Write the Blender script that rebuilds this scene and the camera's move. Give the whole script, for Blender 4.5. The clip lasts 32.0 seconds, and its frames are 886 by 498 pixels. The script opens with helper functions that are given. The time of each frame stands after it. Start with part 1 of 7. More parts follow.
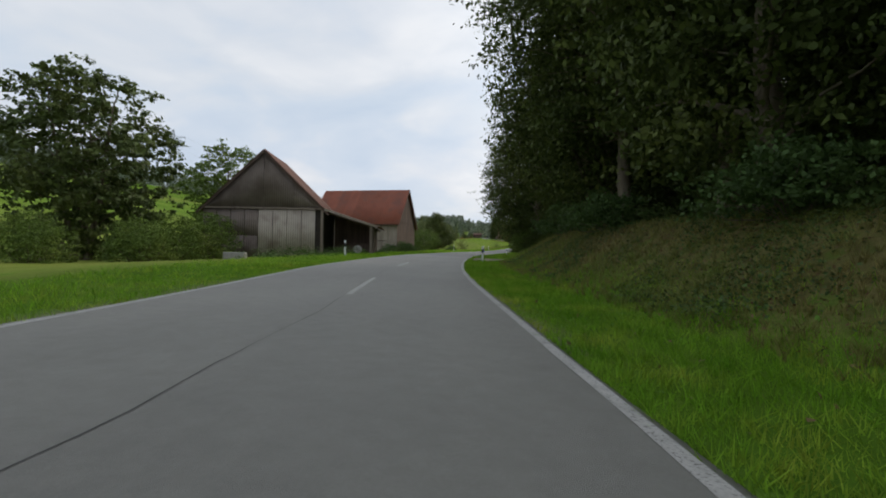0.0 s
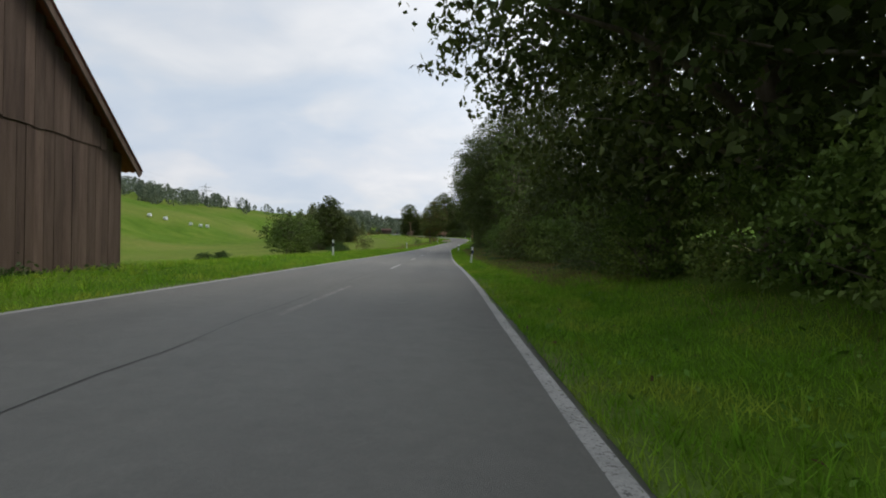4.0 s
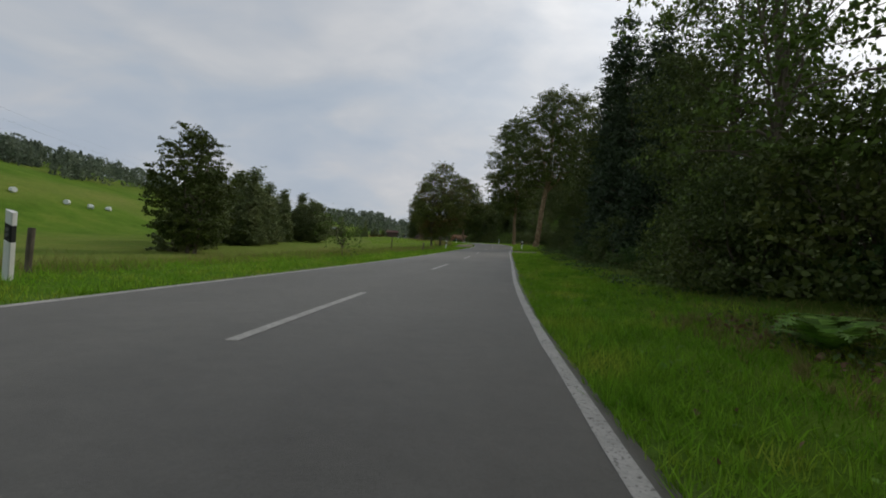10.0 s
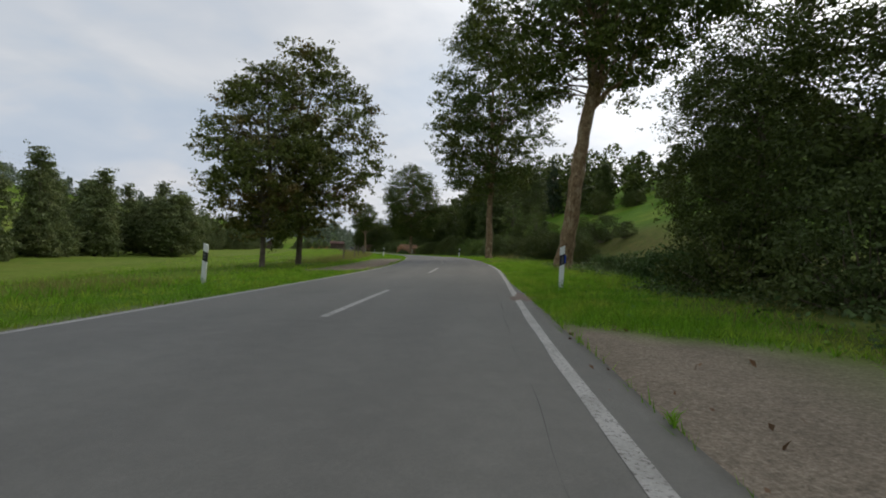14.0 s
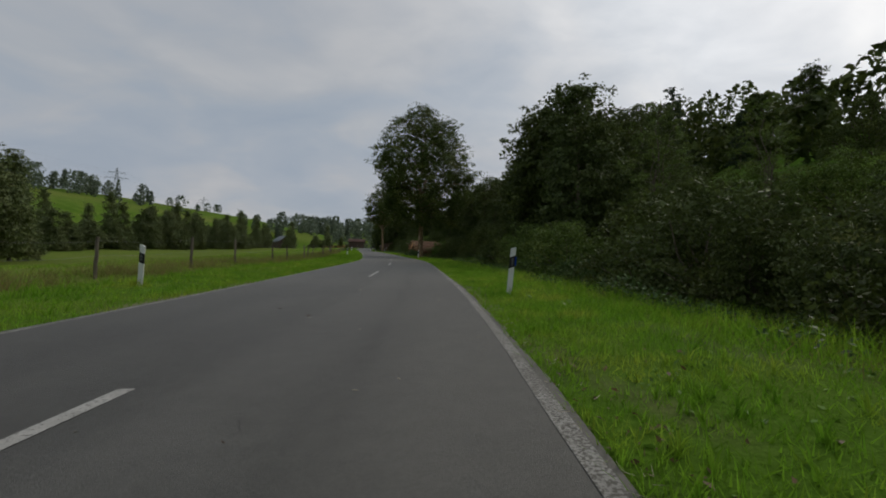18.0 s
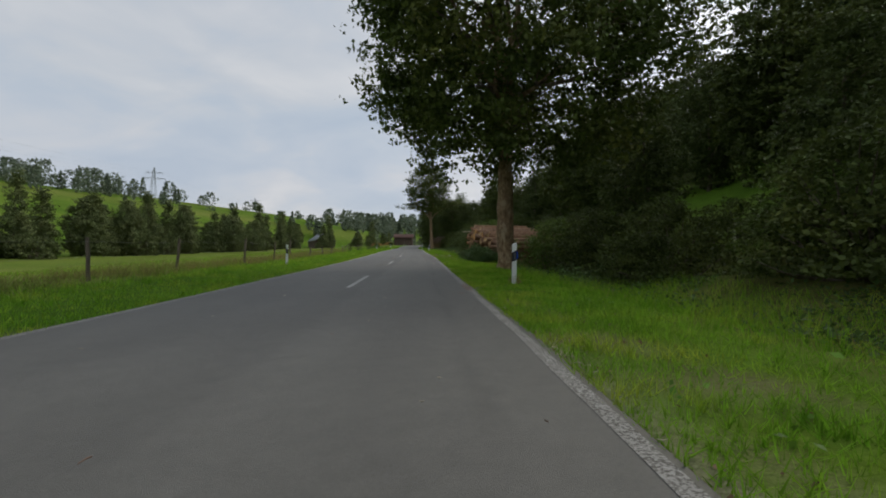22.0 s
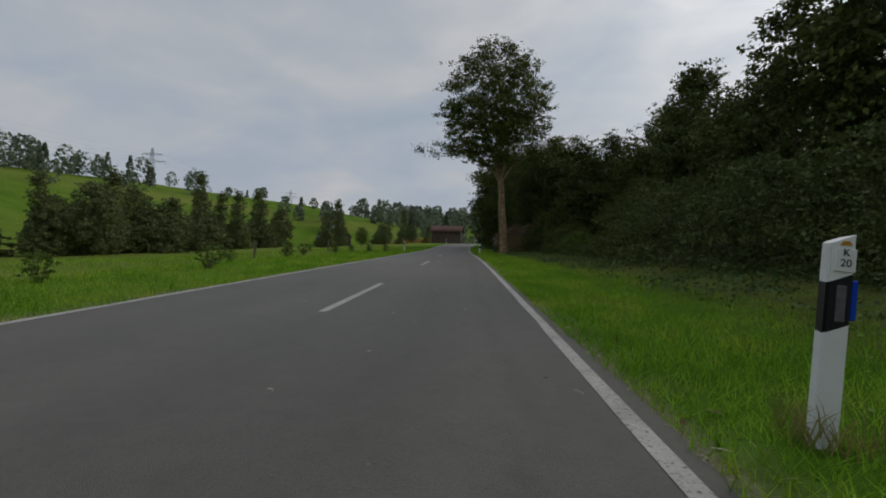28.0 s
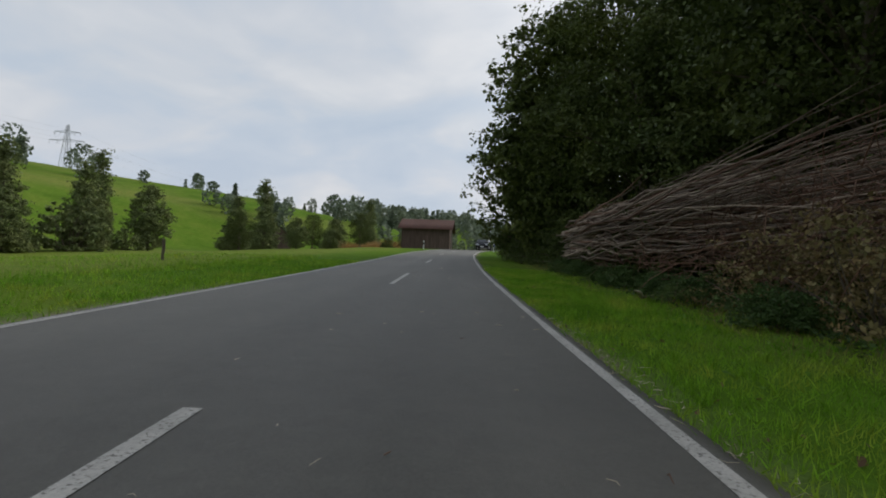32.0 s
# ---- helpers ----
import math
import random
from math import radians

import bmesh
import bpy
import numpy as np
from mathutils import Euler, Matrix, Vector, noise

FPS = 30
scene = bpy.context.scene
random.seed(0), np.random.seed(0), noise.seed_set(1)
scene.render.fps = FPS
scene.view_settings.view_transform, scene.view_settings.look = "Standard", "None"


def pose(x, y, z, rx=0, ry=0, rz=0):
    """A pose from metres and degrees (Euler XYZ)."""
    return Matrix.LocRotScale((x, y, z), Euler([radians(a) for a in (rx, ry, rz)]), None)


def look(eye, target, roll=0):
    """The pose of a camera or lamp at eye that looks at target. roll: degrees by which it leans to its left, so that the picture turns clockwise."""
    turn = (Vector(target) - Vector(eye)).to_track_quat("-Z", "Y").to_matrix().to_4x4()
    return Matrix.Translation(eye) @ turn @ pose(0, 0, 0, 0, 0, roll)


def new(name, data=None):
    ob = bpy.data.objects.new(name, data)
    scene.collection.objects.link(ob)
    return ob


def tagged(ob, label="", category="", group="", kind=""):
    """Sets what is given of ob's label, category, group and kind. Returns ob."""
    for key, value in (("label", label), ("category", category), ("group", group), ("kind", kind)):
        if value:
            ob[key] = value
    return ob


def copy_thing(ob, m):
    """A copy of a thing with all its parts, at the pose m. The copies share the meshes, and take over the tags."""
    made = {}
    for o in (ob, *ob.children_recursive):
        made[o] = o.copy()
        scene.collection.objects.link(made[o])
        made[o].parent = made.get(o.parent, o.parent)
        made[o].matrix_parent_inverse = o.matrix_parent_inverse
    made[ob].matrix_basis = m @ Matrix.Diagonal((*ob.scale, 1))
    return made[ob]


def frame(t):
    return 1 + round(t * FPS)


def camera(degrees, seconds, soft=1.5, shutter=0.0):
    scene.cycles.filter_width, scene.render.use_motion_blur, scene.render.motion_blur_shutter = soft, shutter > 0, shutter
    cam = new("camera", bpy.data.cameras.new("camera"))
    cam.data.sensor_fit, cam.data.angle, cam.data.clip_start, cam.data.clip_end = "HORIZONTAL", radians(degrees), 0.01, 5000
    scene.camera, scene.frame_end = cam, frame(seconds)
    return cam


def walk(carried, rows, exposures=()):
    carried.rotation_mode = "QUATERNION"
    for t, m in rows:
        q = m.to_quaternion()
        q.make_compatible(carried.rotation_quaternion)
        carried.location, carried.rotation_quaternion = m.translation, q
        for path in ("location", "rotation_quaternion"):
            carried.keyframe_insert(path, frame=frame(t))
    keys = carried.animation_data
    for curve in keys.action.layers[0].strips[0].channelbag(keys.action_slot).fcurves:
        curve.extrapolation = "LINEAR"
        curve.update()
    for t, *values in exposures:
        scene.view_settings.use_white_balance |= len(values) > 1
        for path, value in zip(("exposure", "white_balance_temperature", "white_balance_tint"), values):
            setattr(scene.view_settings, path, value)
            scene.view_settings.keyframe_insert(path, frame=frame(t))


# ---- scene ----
cam = camera(84.5, 32.0, soft=1.9)
PATH = [
    (0, (0.563, 0.541, 1.574), (0.504, 2.54, 1.62), 0.8),
    (0.5, (0.452, 6.441, 1.744), (0.341, 8.437, 1.785), 1.7),
    (1, (0.255, 12.375, 1.914), (0.062, 14.365, 1.955), 1.7),
    (1.5, (0.099, 18.299, 2.084), (-0.004, 20.296, 2.129), 0.5),
    (2, (0.132, 24.336, 2.257), (0.093, 26.335, 2.299), 0.2),
    (2.5, (0.286, 30.374, 2.448), (0.316, 32.374, 2.486), 0.7),
    (3, (0.631, 36.388, 2.628), (0.645, 38.387, 2.666), 1.3),
    (3.5, (1.212, 42.33, 2.791), (1.409, 44.32, 2.831), -0.2),
    (5.5, (4.988, 66.162, 3.378), (5.388, 68.121, 3.401), 0.3),
    (6, (5.965, 72.182, 3.502), (6.135, 74.175, 3.524), 2.4),
    (6.5, (6.796, 78.268, 3.622), (7.055, 80.251, 3.656), -0.4),
    (7, (7.743, 84.344, 3.766), (8.024, 86.324, 3.797), 0.1),
    (7.5, (8.77, 90.402, 3.927), (9.06, 92.38, 3.965), 0.7),
    (8, (9.776, 96.497, 4.105), (10.018, 98.482, 4.146), 1.4),
    (8.5, (10.778, 102.607, 4.291), (11.082, 104.583, 4.348), 1.4),
    (9, (11.808, 108.745, 4.495), (12.084, 110.725, 4.555), 2.0),
    (9.5, (12.925, 114.882, 4.696), (13.311, 116.843, 4.759), 1.2),
    (10, (14.009, 120.974, 4.925), (14.249, 122.959, 4.993), 2.8),
    (10.5, (15.118, 126.855, 5.171), (15.485, 128.819, 5.259), 0.8),
    (11, (16.463, 132.481, 5.455), (16.906, 134.429, 5.539), 0.8),
    (11.5, (17.916, 137.926, 5.718), (18.316, 139.884, 5.799), 1.5),
    (12, (19.366, 143.207, 5.996), (19.824, 145.152, 6.082), 1.3),
    (12.5, (20.55, 148.431, 6.296), (20.943, 150.389, 6.396), 2.0),
    (13, (21.829, 153.61, 6.59), (22.262, 155.559, 6.703), 1.2),
    (13.5, (23.43, 158.789, 6.914), (23.9, 160.729, 7.032), 1.8),
    (14, (24.655, 164.291, 7.264), (25.04, 166.25, 7.389), 2.2),
    (14.5, (25.819, 169.874, 7.601), (26.287, 171.814, 7.743), 1.3),
    (16.5, (31.424, 192.042, 9.1), (31.825, 193.998, 9.207), 1.0),
    (17, (32.715, 197.598, 9.482), (33.066, 199.564, 9.586), 1.5),
    (17.5, (33.828, 203.189, 9.849), (34.188, 205.153, 9.958), 2.0),
    (18, (34.73, 208.813, 10.207), (34.948, 210.798, 10.319), 2.2),
    (18.5, (35.449, 214.483, 10.515), (35.567, 216.477, 10.618), 2.5),
    (19, (35.798, 220.198, 10.804), (35.827, 222.196, 10.901), 2.4),
    (19.5, (35.808, 225.946, 11.07), (35.758, 227.943, 11.159), 2.1),
    (20, (35.857, 231.732, 11.355), (35.714, 233.725, 11.442), 1.0),
    (20.5, (36.164, 237.57, 11.65), (36.207, 239.568, 11.74), -0.1),
    (21, (36.39, 243.455, 11.944), (36.337, 245.452, 12.037), 1.3),
    (21.5, (36.612, 249.325, 12.256), (36.609, 251.323, 12.346), 0.5),
    (22, (36.583, 255.228, 12.565), (36.561, 257.226, 12.653), 0.8),
    (22.5, (36.244, 261.162, 12.835), (36.128, 263.157, 12.92), 1.4),
    (23, (35.956, 267.086, 13.134), (35.754, 269.074, 13.22), 1.9),
    (23.5, (35.524, 272.995, 13.43), (35.337, 274.984, 13.524), 0.7),
    (24, (35.174, 278.917, 13.74), (35.01, 280.908, 13.835), 0.5),
    (24.5, (35.048, 284.88, 14.061), (34.892, 286.872, 14.159), 0.8),
    (25, (34.727, 290.915, 14.379), (34.578, 292.907, 14.474), 0.4),
    (25.5, (34.355, 296.96, 14.71), (34.154, 298.947, 14.817), 1.5),
    (27.5, (32.549, 321.194, 15.988), (32.377, 323.185, 16.064), 1.0),
    (28, (32.045, 327.247, 16.304), (31.814, 329.232, 16.379), 1.4),
    (28.5, (31.462, 333.289, 16.616), (31.158, 335.264, 16.697), 1.3),
    (29, (30.921, 339.341, 16.93), (30.745, 341.332, 17.012), 0.5),
    (29.5, (30.507, 345.428, 17.228), (30.305, 347.417, 17.306), 1.6),
    (30, (30.044, 351.556, 17.522), (29.892, 353.549, 17.603), 1.1),
    (30.5, (29.551, 357.711, 17.83), (29.323, 359.697, 17.915), 2.0),
    (31, (28.978, 363.845, 18.126), (28.805, 365.835, 18.219), 1.6),
    (31.5, (28.478, 369.844, 18.394), (28.292, 371.833, 18.494), 2.1),
    (32, (27.96, 375.804, 18.694), (27.778, 377.793, 18.795), 2.3),
]
walk(cam, [(t, look(eye, target, roll)) for t, eye, target, roll in PATH],
     exposures=[(0, 0.52), (1, 0.55), (2, 0.52), (3, 0.5), (3.5, 0.48), (5.5, 0.28), (6, 0.22), (7, 0.0), (8, 0.26), (9, 0.36), (10, -0.08), (11, 0.08), (12, 0.2), (13, 0.02), (14, 0.25), (14.5, 0.2), (16.5, -0.12), (17, -0.25), (18, -0.36), (19, -0.34), (20, -0.24), (21, -0.05), (22, 0.15), (23, 0.45), (24, -0.15), (25, -0.14), (28, -0.26), (30, 0.0), (31, 0.28), (32, 0.28)])

# ---------------------------------------------------------------- light
def sun_and_sky():
    sun_dir = Vector((0.62, 0.62, 0.62)).normalized()
    world = bpy.data.worlds.new("sky")
    scene.world = world
    world.use_nodes = True
    nt = world.node_tree
    N, L = nt.nodes, nt.links
    for n in list(N):
        N.remove(n)
    out = N.new("ShaderNodeOutputWorld")
    bg = N.new("ShaderNodeBackground")
    L.new(bg.outputs[0], out.inputs[0])
    sky = N.new("ShaderNodeTexSky")
    sky.sky_type, sky.sun_disc = "NISHITA", False
    sky.sun_elevation = math.asin(sun_dir.z)
    sky.sun_rotation = math.atan2(sun_dir.x, sun_dir.y)
    sky.air_density, sky.dust_density, sky.ozone_density = 1.0, 2.0, 2.0
    dim = N.new("ShaderNodeVectorMath")
    dim.operation = "SCALE"
    dim.inputs["Scale"].default_value = 0.09
    L.new(sky.outputs[0], dim.inputs[0])
    tc = N.new("ShaderNodeTexCoord")
    sep = N.new("ShaderNodeSeparateXYZ")
    L.new(tc.outputs["Generated"], sep.inputs[0])

    def mathn(op, a, b=None, c=None):
        m = N.new("ShaderNodeMath")
        m.operation = op
        for k, v in enumerate((a, b, c)):
            if v is None:
                continue
            if isinstance(v, (int, float)):
                m.inputs[k].default_value = v
            else:
                L.new(v, m.inputs[k])
        return m.outputs[0]

    # a cloud sheet seen in perspective: direction over height
    zz = mathn("ADD", mathn("MAXIMUM", sep.outputs[2], 0.0), 0.27)
    comb = N.new("ShaderNodeCombineXYZ")
    L.new(mathn("DIVIDE", sep.outputs[0], zz), comb.inputs[0])
    L.new(mathn("DIVIDE", sep.outputs[1], zz), comb.inputs[1])

    def cloud(scale, detail, seed, stretch):
        mp = N.new("ShaderNodeMapping")
        mp.inputs["Location"].default_value = (seed, seed * 0.7, seed * 1.3)
        mp.inputs["Scale"].default_value = (scale, scale * stretch, 1)
        L.new(comb.outputs[0], mp.inputs["Vector"])
        nz = N.new("ShaderNodeTexNoise")
        nz.inputs["Scale"].default_value = 1.0
        nz.inputs["Detail"].default_value = detail
        nz.inputs["Roughness"].default_value = 0.52
        nz.inputs["Distortion"].default_value = 0.4
        L.new(mp.outputs[0], nz.inputs["Vector"])
        return nz.outputs["Fac"]

    def ramp(fac, stops):
        r = N.new("ShaderNodeValToRGB")
        e = r.color_ramp.elements
        while len(e) < len(stops):
            e.new(0.5)
        for k, (p, c) in enumerate(stops):
            e[k].position, e[k].color = p, (*c, 1)
        L.new(fac, r.inputs[0])
        return r.outputs[0]

    big = cloud(1.15, 4, 3.1, 1.1)
    fine = cloud(3.0, 7, 8.4, 1.15)
    mixf = mathn("MULTIPLY_ADD", big, 0.65, mathn("MULTIPLY", fine, 0.35))
    body = ramp(mixf, [(0.37, (0.405, 0.47, 0.555)), (0.46, (0.45, 0.505, 0.575)), (0.54, (0.515, 0.545, 0.585)), (0.64, (0.61, 0.62, 0.635))])
    # brighter haze low down, and round the hidden sun
    low = ramp(sep.outputs[2], [(0.0, (1.05, 1.02, 1.0)), (0.16, (1.06, 1.03, 1.02)), (0.30, (1.0, 1.0, 1.0)), (1.0, (0.9, 0.92, 0.96))])
    mul = N.new("ShaderNodeVectorMath")
    mul.operation = "MULTIPLY"
    L.new(body, mul.inputs[0])
    L.new(low, mul.inputs[1])
    dot = N.new("ShaderNodeVectorMath")
    dot.operation = "DOT_PRODUCT"
    L.new(tc.outputs["Generated"], dot.inputs[0])
    dot.inputs[1].default_value = sun_dir
    glow = mathn("POWER", mathn("MAXIMUM", dot.outputs["Value"], 0.0), 9.0)
    glow = mathn("MULTIPLY", glow, mathn("MULTIPLY_ADD", fine, 1.3, 0.15))
    gl = N.new("ShaderNodeVectorMath")
    gl.operation = "SCALE"
    gl.inputs[0].default_value = (1.0, 0.97, 0.92)
    L.new(mathn("MULTIPLY", glow, 0.8), gl.inputs["Scale"])
    add = N.new("ShaderNodeVectorMath")
    L.new(mul.outputs[0], add.inputs[0])
    L.new(gl.outputs[0], add.inputs[1])
    mix = N.new("ShaderNodeMix")
    mix.data_type = "RGBA"
    mix.inputs[0].default_value = 0.9
    L.new(dim.outputs[0], mix.inputs[6])
    L.new(add.outputs[0], mix.inputs[7])
    L.new(mix.outputs[2], bg.inputs[0])
    bg.inputs[1].default_value = 1.0
    lamp = bpy.data.lights.new("sun", "SUN")
    lamp.energy, lamp.angle, lamp.color = 1.05, radians(20), (1.0, 0.92, 0.78)
    ob = new("sun", lamp)
    ob.matrix_basis = look(Vector((0, 0, 60)) + sun_dir * 40, Vector((0, 0, 60)))


sun_and_sky()


# ---------------------------------------------------------------- materials
def material(name, colours, scale=1.0, rough=0.85, fine=0.0, bump=0.0, bump_scale=20.0, spread=0.0, island=False, detail=5.0,
             stretch=(1, 1, 1), metal=0.0, translucent=0.0, patch=None, spec=0.3):
    """A node material: a noise ramp through the colours, a finer grain, bump, and a spread of value by object or island."""
    m = bpy.data.materials.new(name)
    m.use_nodes = True
    nt = m.node_tree
    N, L = nt.nodes, nt.links
    b = N["Principled BSDF"]
    b.inputs["Roughness"].default_value = rough
    b.inputs["Metallic"].default_value = metal
    b.inputs["Specular IOR Level"].default_value = spec
    tc = N.new("ShaderNodeTexCoord")
    mp = N.new("ShaderNodeMapping")
    mp.inputs["Scale"].default_value = stretch
    L.new(tc.outputs["Object"], mp.inputs["Vector"])

    def noise_of(sc, det=detail):
        n = N.new("ShaderNodeTexNoise")
        n.inputs["Scale"].default_value = sc
        n.inputs["Detail"].default_value = det
        n.inputs["Roughness"].default_value = 0.6
        L.new(mp.outputs[0], n.inputs["Vector"])
        return n.outputs["Fac"]

    r = N.new("ShaderNodeValToRGB")
    e = r.color_ramp.elements
    while len(e) < len(colours):
        e.new(0.5)
    for k, c in enumerate(colours):
        e[k].position = 0.3 + 0.4 * k / max(1, len(colours) - 1)
        e[k].color = (*c, 1)
    L.new(noise_of(scale), r.inputs[0])
    col = r.outputs[0]

    def shade(col, fac, amount):
        h = N.new("ShaderNodeHueSaturation")
        mr = N.new("ShaderNodeMapRange")
        mr.inputs[3].default_value, mr.inputs[4].default_value = 1 - amount, 1 + amount
        L.new(fac, mr.inputs[0])
        L.new(mr.outputs[0], h.inputs["Value"])
        L.new(col, h.inputs["Color"])
        return h.outputs[0]

    if fine:
        col = shade(col, noise_of(scale * 17 + 3, 3), fine)
    if spread:
        if island:
            g = N.new("ShaderNodeNewGeometry")
            col = shade(col, g.outputs["Random Per Island"], spread)
        else:
            g = N.new("ShaderNodeObjectInfo")
            col = shade(col, g.outputs["Random"], spread)
    if patch:
        pc, psc, lo, hi = patch
        mx = N.new("ShaderNodeMix")
        mx.data_type = "RGBA"
        mr = N.new("ShaderNodeMapRange")
        mr.inputs[1].default_value, mr.inputs[2].default_value = lo, hi
        L.new(noise_of(psc, 6), mr.inputs[0])
        L.new(mr.outputs[0], mx.inputs[0])
        L.new(col, mx.inputs[6])
        mx.inputs[7].default_value = (*pc, 1)
        col = mx.outputs[2]
    L.new(col, b.inputs["Base Color"])
    if bump:
        bp = N.new("ShaderNodeBump")
        bp.inputs["Strength"].default_value = bump
        bp.inputs["Distance"].default_value = 0.02
        L.new(noise_of(bump_scale, 4), bp.inputs["Height"])
        L.new(bp.outputs[0], b.inputs["Normal"])
    if translucent:
        tr = N.new("ShaderNodeBsdfTranslucent")
        ms = N.new("ShaderNodeMixShader")
        ms.inputs[0].default_value = translucent
        L.new(col, tr.inputs[0])
        L.new(b.outputs[0], ms.inputs[1])
        L.new(tr.outputs[0], ms.inputs[2])
        L.new(ms.outputs[0], N["Material Output"].inputs[0])
    return m


def leaf_mat(name, a, b_, c, spread=0.35, through_light=0.25, spec=0.2, scale=0.35):
    return material(name, [a, b_, c], scale=scale, rough=0.6, spread=spread, island=True, translucent=through_light, spec=spec, detail=2)


M_ASPHALT = material("asphalt", [(0.114, 0.108, 0.094), (0.130, 0.124, 0.107), (0.146, 0.139, 0.12)], scale=0.16, rough=0.66, fine=0.16, bump=0.5, bump_scale=160, spec=0.4)


def wear_tone_on(m):
    """Paler worn bands and darker lanes of the asphalt, brightness set by stretch, and coarse grit, by the road's own
    attribute.
    """
    N, L = m.node_tree.nodes, m.node_tree.links
    b = N["Principled BSDF"]
    src = b.inputs["Base Color"].links[0].from_socket
    at = N.new("ShaderNodeAttribute")
    at.attribute_name = "wear_tone"
    tc = N.new("ShaderNodeTexCoord")
    nz = N.new("ShaderNodeTexNoise")
    nz.inputs["Scale"].default_value, nz.inputs["Detail"].default_value, nz.inputs["Roughness"].default_value = 4.0, 8, 0.8
    L.new(tc.outputs["Object"], nz.inputs["Vector"])
    vr = N.new("ShaderNodeTexVoronoi")
    vr.inputs["Scale"].default_value = 55
    L.new(tc.outputs["Object"], vr.inputs["Vector"])
    a1 = N.new("ShaderNodeMath")
    a1.operation = "MULTIPLY_ADD"
    L.new(nz.outputs["Fac"], a1.inputs[0])
    a1.inputs[1].default_value = 0.6
    L.new(at.outputs["Fac"], a1.inputs[2])
    a2 = N.new("ShaderNodeMath")
    a2.operation = "MULTIPLY_ADD"
    L.new(vr.outputs["Distance"], a2.inputs[0])
    a2.inputs[1].default_value = 0.45
    L.new(a1.outputs[0], a2.inputs[2])
    mr = N.new("ShaderNodeMapRange")
    mr.inputs[1].default_value, mr.inputs[2].default_value, mr.inputs[3].default_value, mr.inputs[4].default_value = 0.0, 1.0, 0.76, 1.24
    mr.clamp = False
    L.new(a2.outputs[0], mr.inputs[0])
    h = N.new("ShaderNodeHueSaturation")
    L.new(src, h.inputs["Color"])
    L.new(mr.outputs[0], h.inputs["Value"])
    L.new(h.outputs[0], b.inputs["Base Color"])


wear_tone_on(M_ASPHALT)
M_PAINT = material("road_paint", [(0.36, 0.345, 0.31), (0.46, 0.44, 0.40), (0.52, 0.50, 0.46)], scale=3, rough=0.8, fine=0.3, patch=((0.15, 0.142, 0.125), 42, 0.54, 0.66))
M_PAINT_WORN = material("worn_road_paint", [(0.25, 0.235, 0.21), (0.35, 0.335, 0.30), (0.42, 0.40, 0.36)], scale=3, rough=0.85, fine=0.3, patch=((0.13, 0.12, 0.102), 55, 0.46, 0.56))
M_GRASS = leaf_mat("grass_blade", (0.125, 0.275, 0.02), (0.2, 0.37, 0.031), (0.36, 0.43, 0.058), 0.4, 0.5, 0.03, 1.1)
M_DRYGRASS = leaf_mat("dry_grass", (0.28, 0.22, 0.09), (0.24, 0.23, 0.075), (0.17, 0.21, 0.05), 0.35, 0.5, 0.03)
M_LEAF = {
    "maple": leaf_mat("maple_leaf", (0.066, 0.096, 0.022), (0.092, 0.126, 0.027), (0.135, 0.148, 0.032), 0.42),
    "dark": leaf_mat("dark_leaf", (0.056, 0.078, 0.019), (0.08, 0.106, 0.025), (0.115, 0.135, 0.032), 0.42),
    "fresh": leaf_mat("fresh_leaf", (0.092, 0.145, 0.028), (0.122, 0.182, 0.036), (0.165, 0.205, 0.045), 0.4),
    "alder": leaf_mat("alder_leaf", (0.07, 0.098, 0.03), (0.094, 0.126, 0.037), (0.128, 0.152, 0.047), 0.42),
    "stream": leaf_mat("stream_leaf", (0.13, 0.165, 0.062), (0.16, 0.195, 0.075), (0.21, 0.23, 0.09), 0.4),
    "rust": leaf_mat("rusty_leaf", (0.2, 0.125, 0.045), (0.14, 0.165, 0.042), (0.165, 0.2, 0.05), 0.4),
    "needle": leaf_mat("spruce_needle", (0.042, 0.064, 0.034), (0.054, 0.08, 0.04), (0.07, 0.095, 0.048)),
    # Paler than the near leaves: the haze of distance is put into this colour.
    "haze_paled": leaf_mat("haze_paled_foliage", (0.13, 0.165, 0.115), (0.16, 0.195, 0.135), (0.2, 0.235, 0.155), 0.3, scale=0.06),
    "brown": leaf_mat("withered_leaf", (0.15, 0.085, 0.045), (0.2, 0.12, 0.07), (0.14, 0.11, 0.06)),
    "tawny": leaf_mat("tawny_leaf", (0.26, 0.17, 0.075), (0.24, 0.19, 0.085), (0.15, 0.15, 0.05), scale=1.5),
    "herb": leaf_mat("herb_leaf", (0.1, 0.21, 0.026), (0.135, 0.26, 0.034), (0.195, 0.295, 0.05), 0.4, scale=1.5),
    "nettle": leaf_mat("nettle_leaf", (0.055, 0.095, 0.028), (0.075, 0.128, 0.036), (0.11, 0.155, 0.045), 0.4),
}
M_BARK = material("bark", [(0.085, 0.066, 0.05), (0.15, 0.12, 0.09), (0.23, 0.19, 0.145)], scale=3.5, rough=0.95, fine=0.35, bump=0.9, bump_scale=14, stretch=(1, 1, 0.5), patch=((0.10, 0.13, 0.06), 1.3, 0.58, 0.7))
M_BARK_MAPLE = material("mottled_bark", [(0.11, 0.066, 0.034), (0.25, 0.165, 0.09), (0.37, 0.265, 0.16)], scale=9, rough=0.95, fine=0.4, bump=1.0, bump_scale=26, stretch=(1, 1, 0.55), patch=((0.43, 0.33, 0.21), 4.2, 0.52, 0.66))


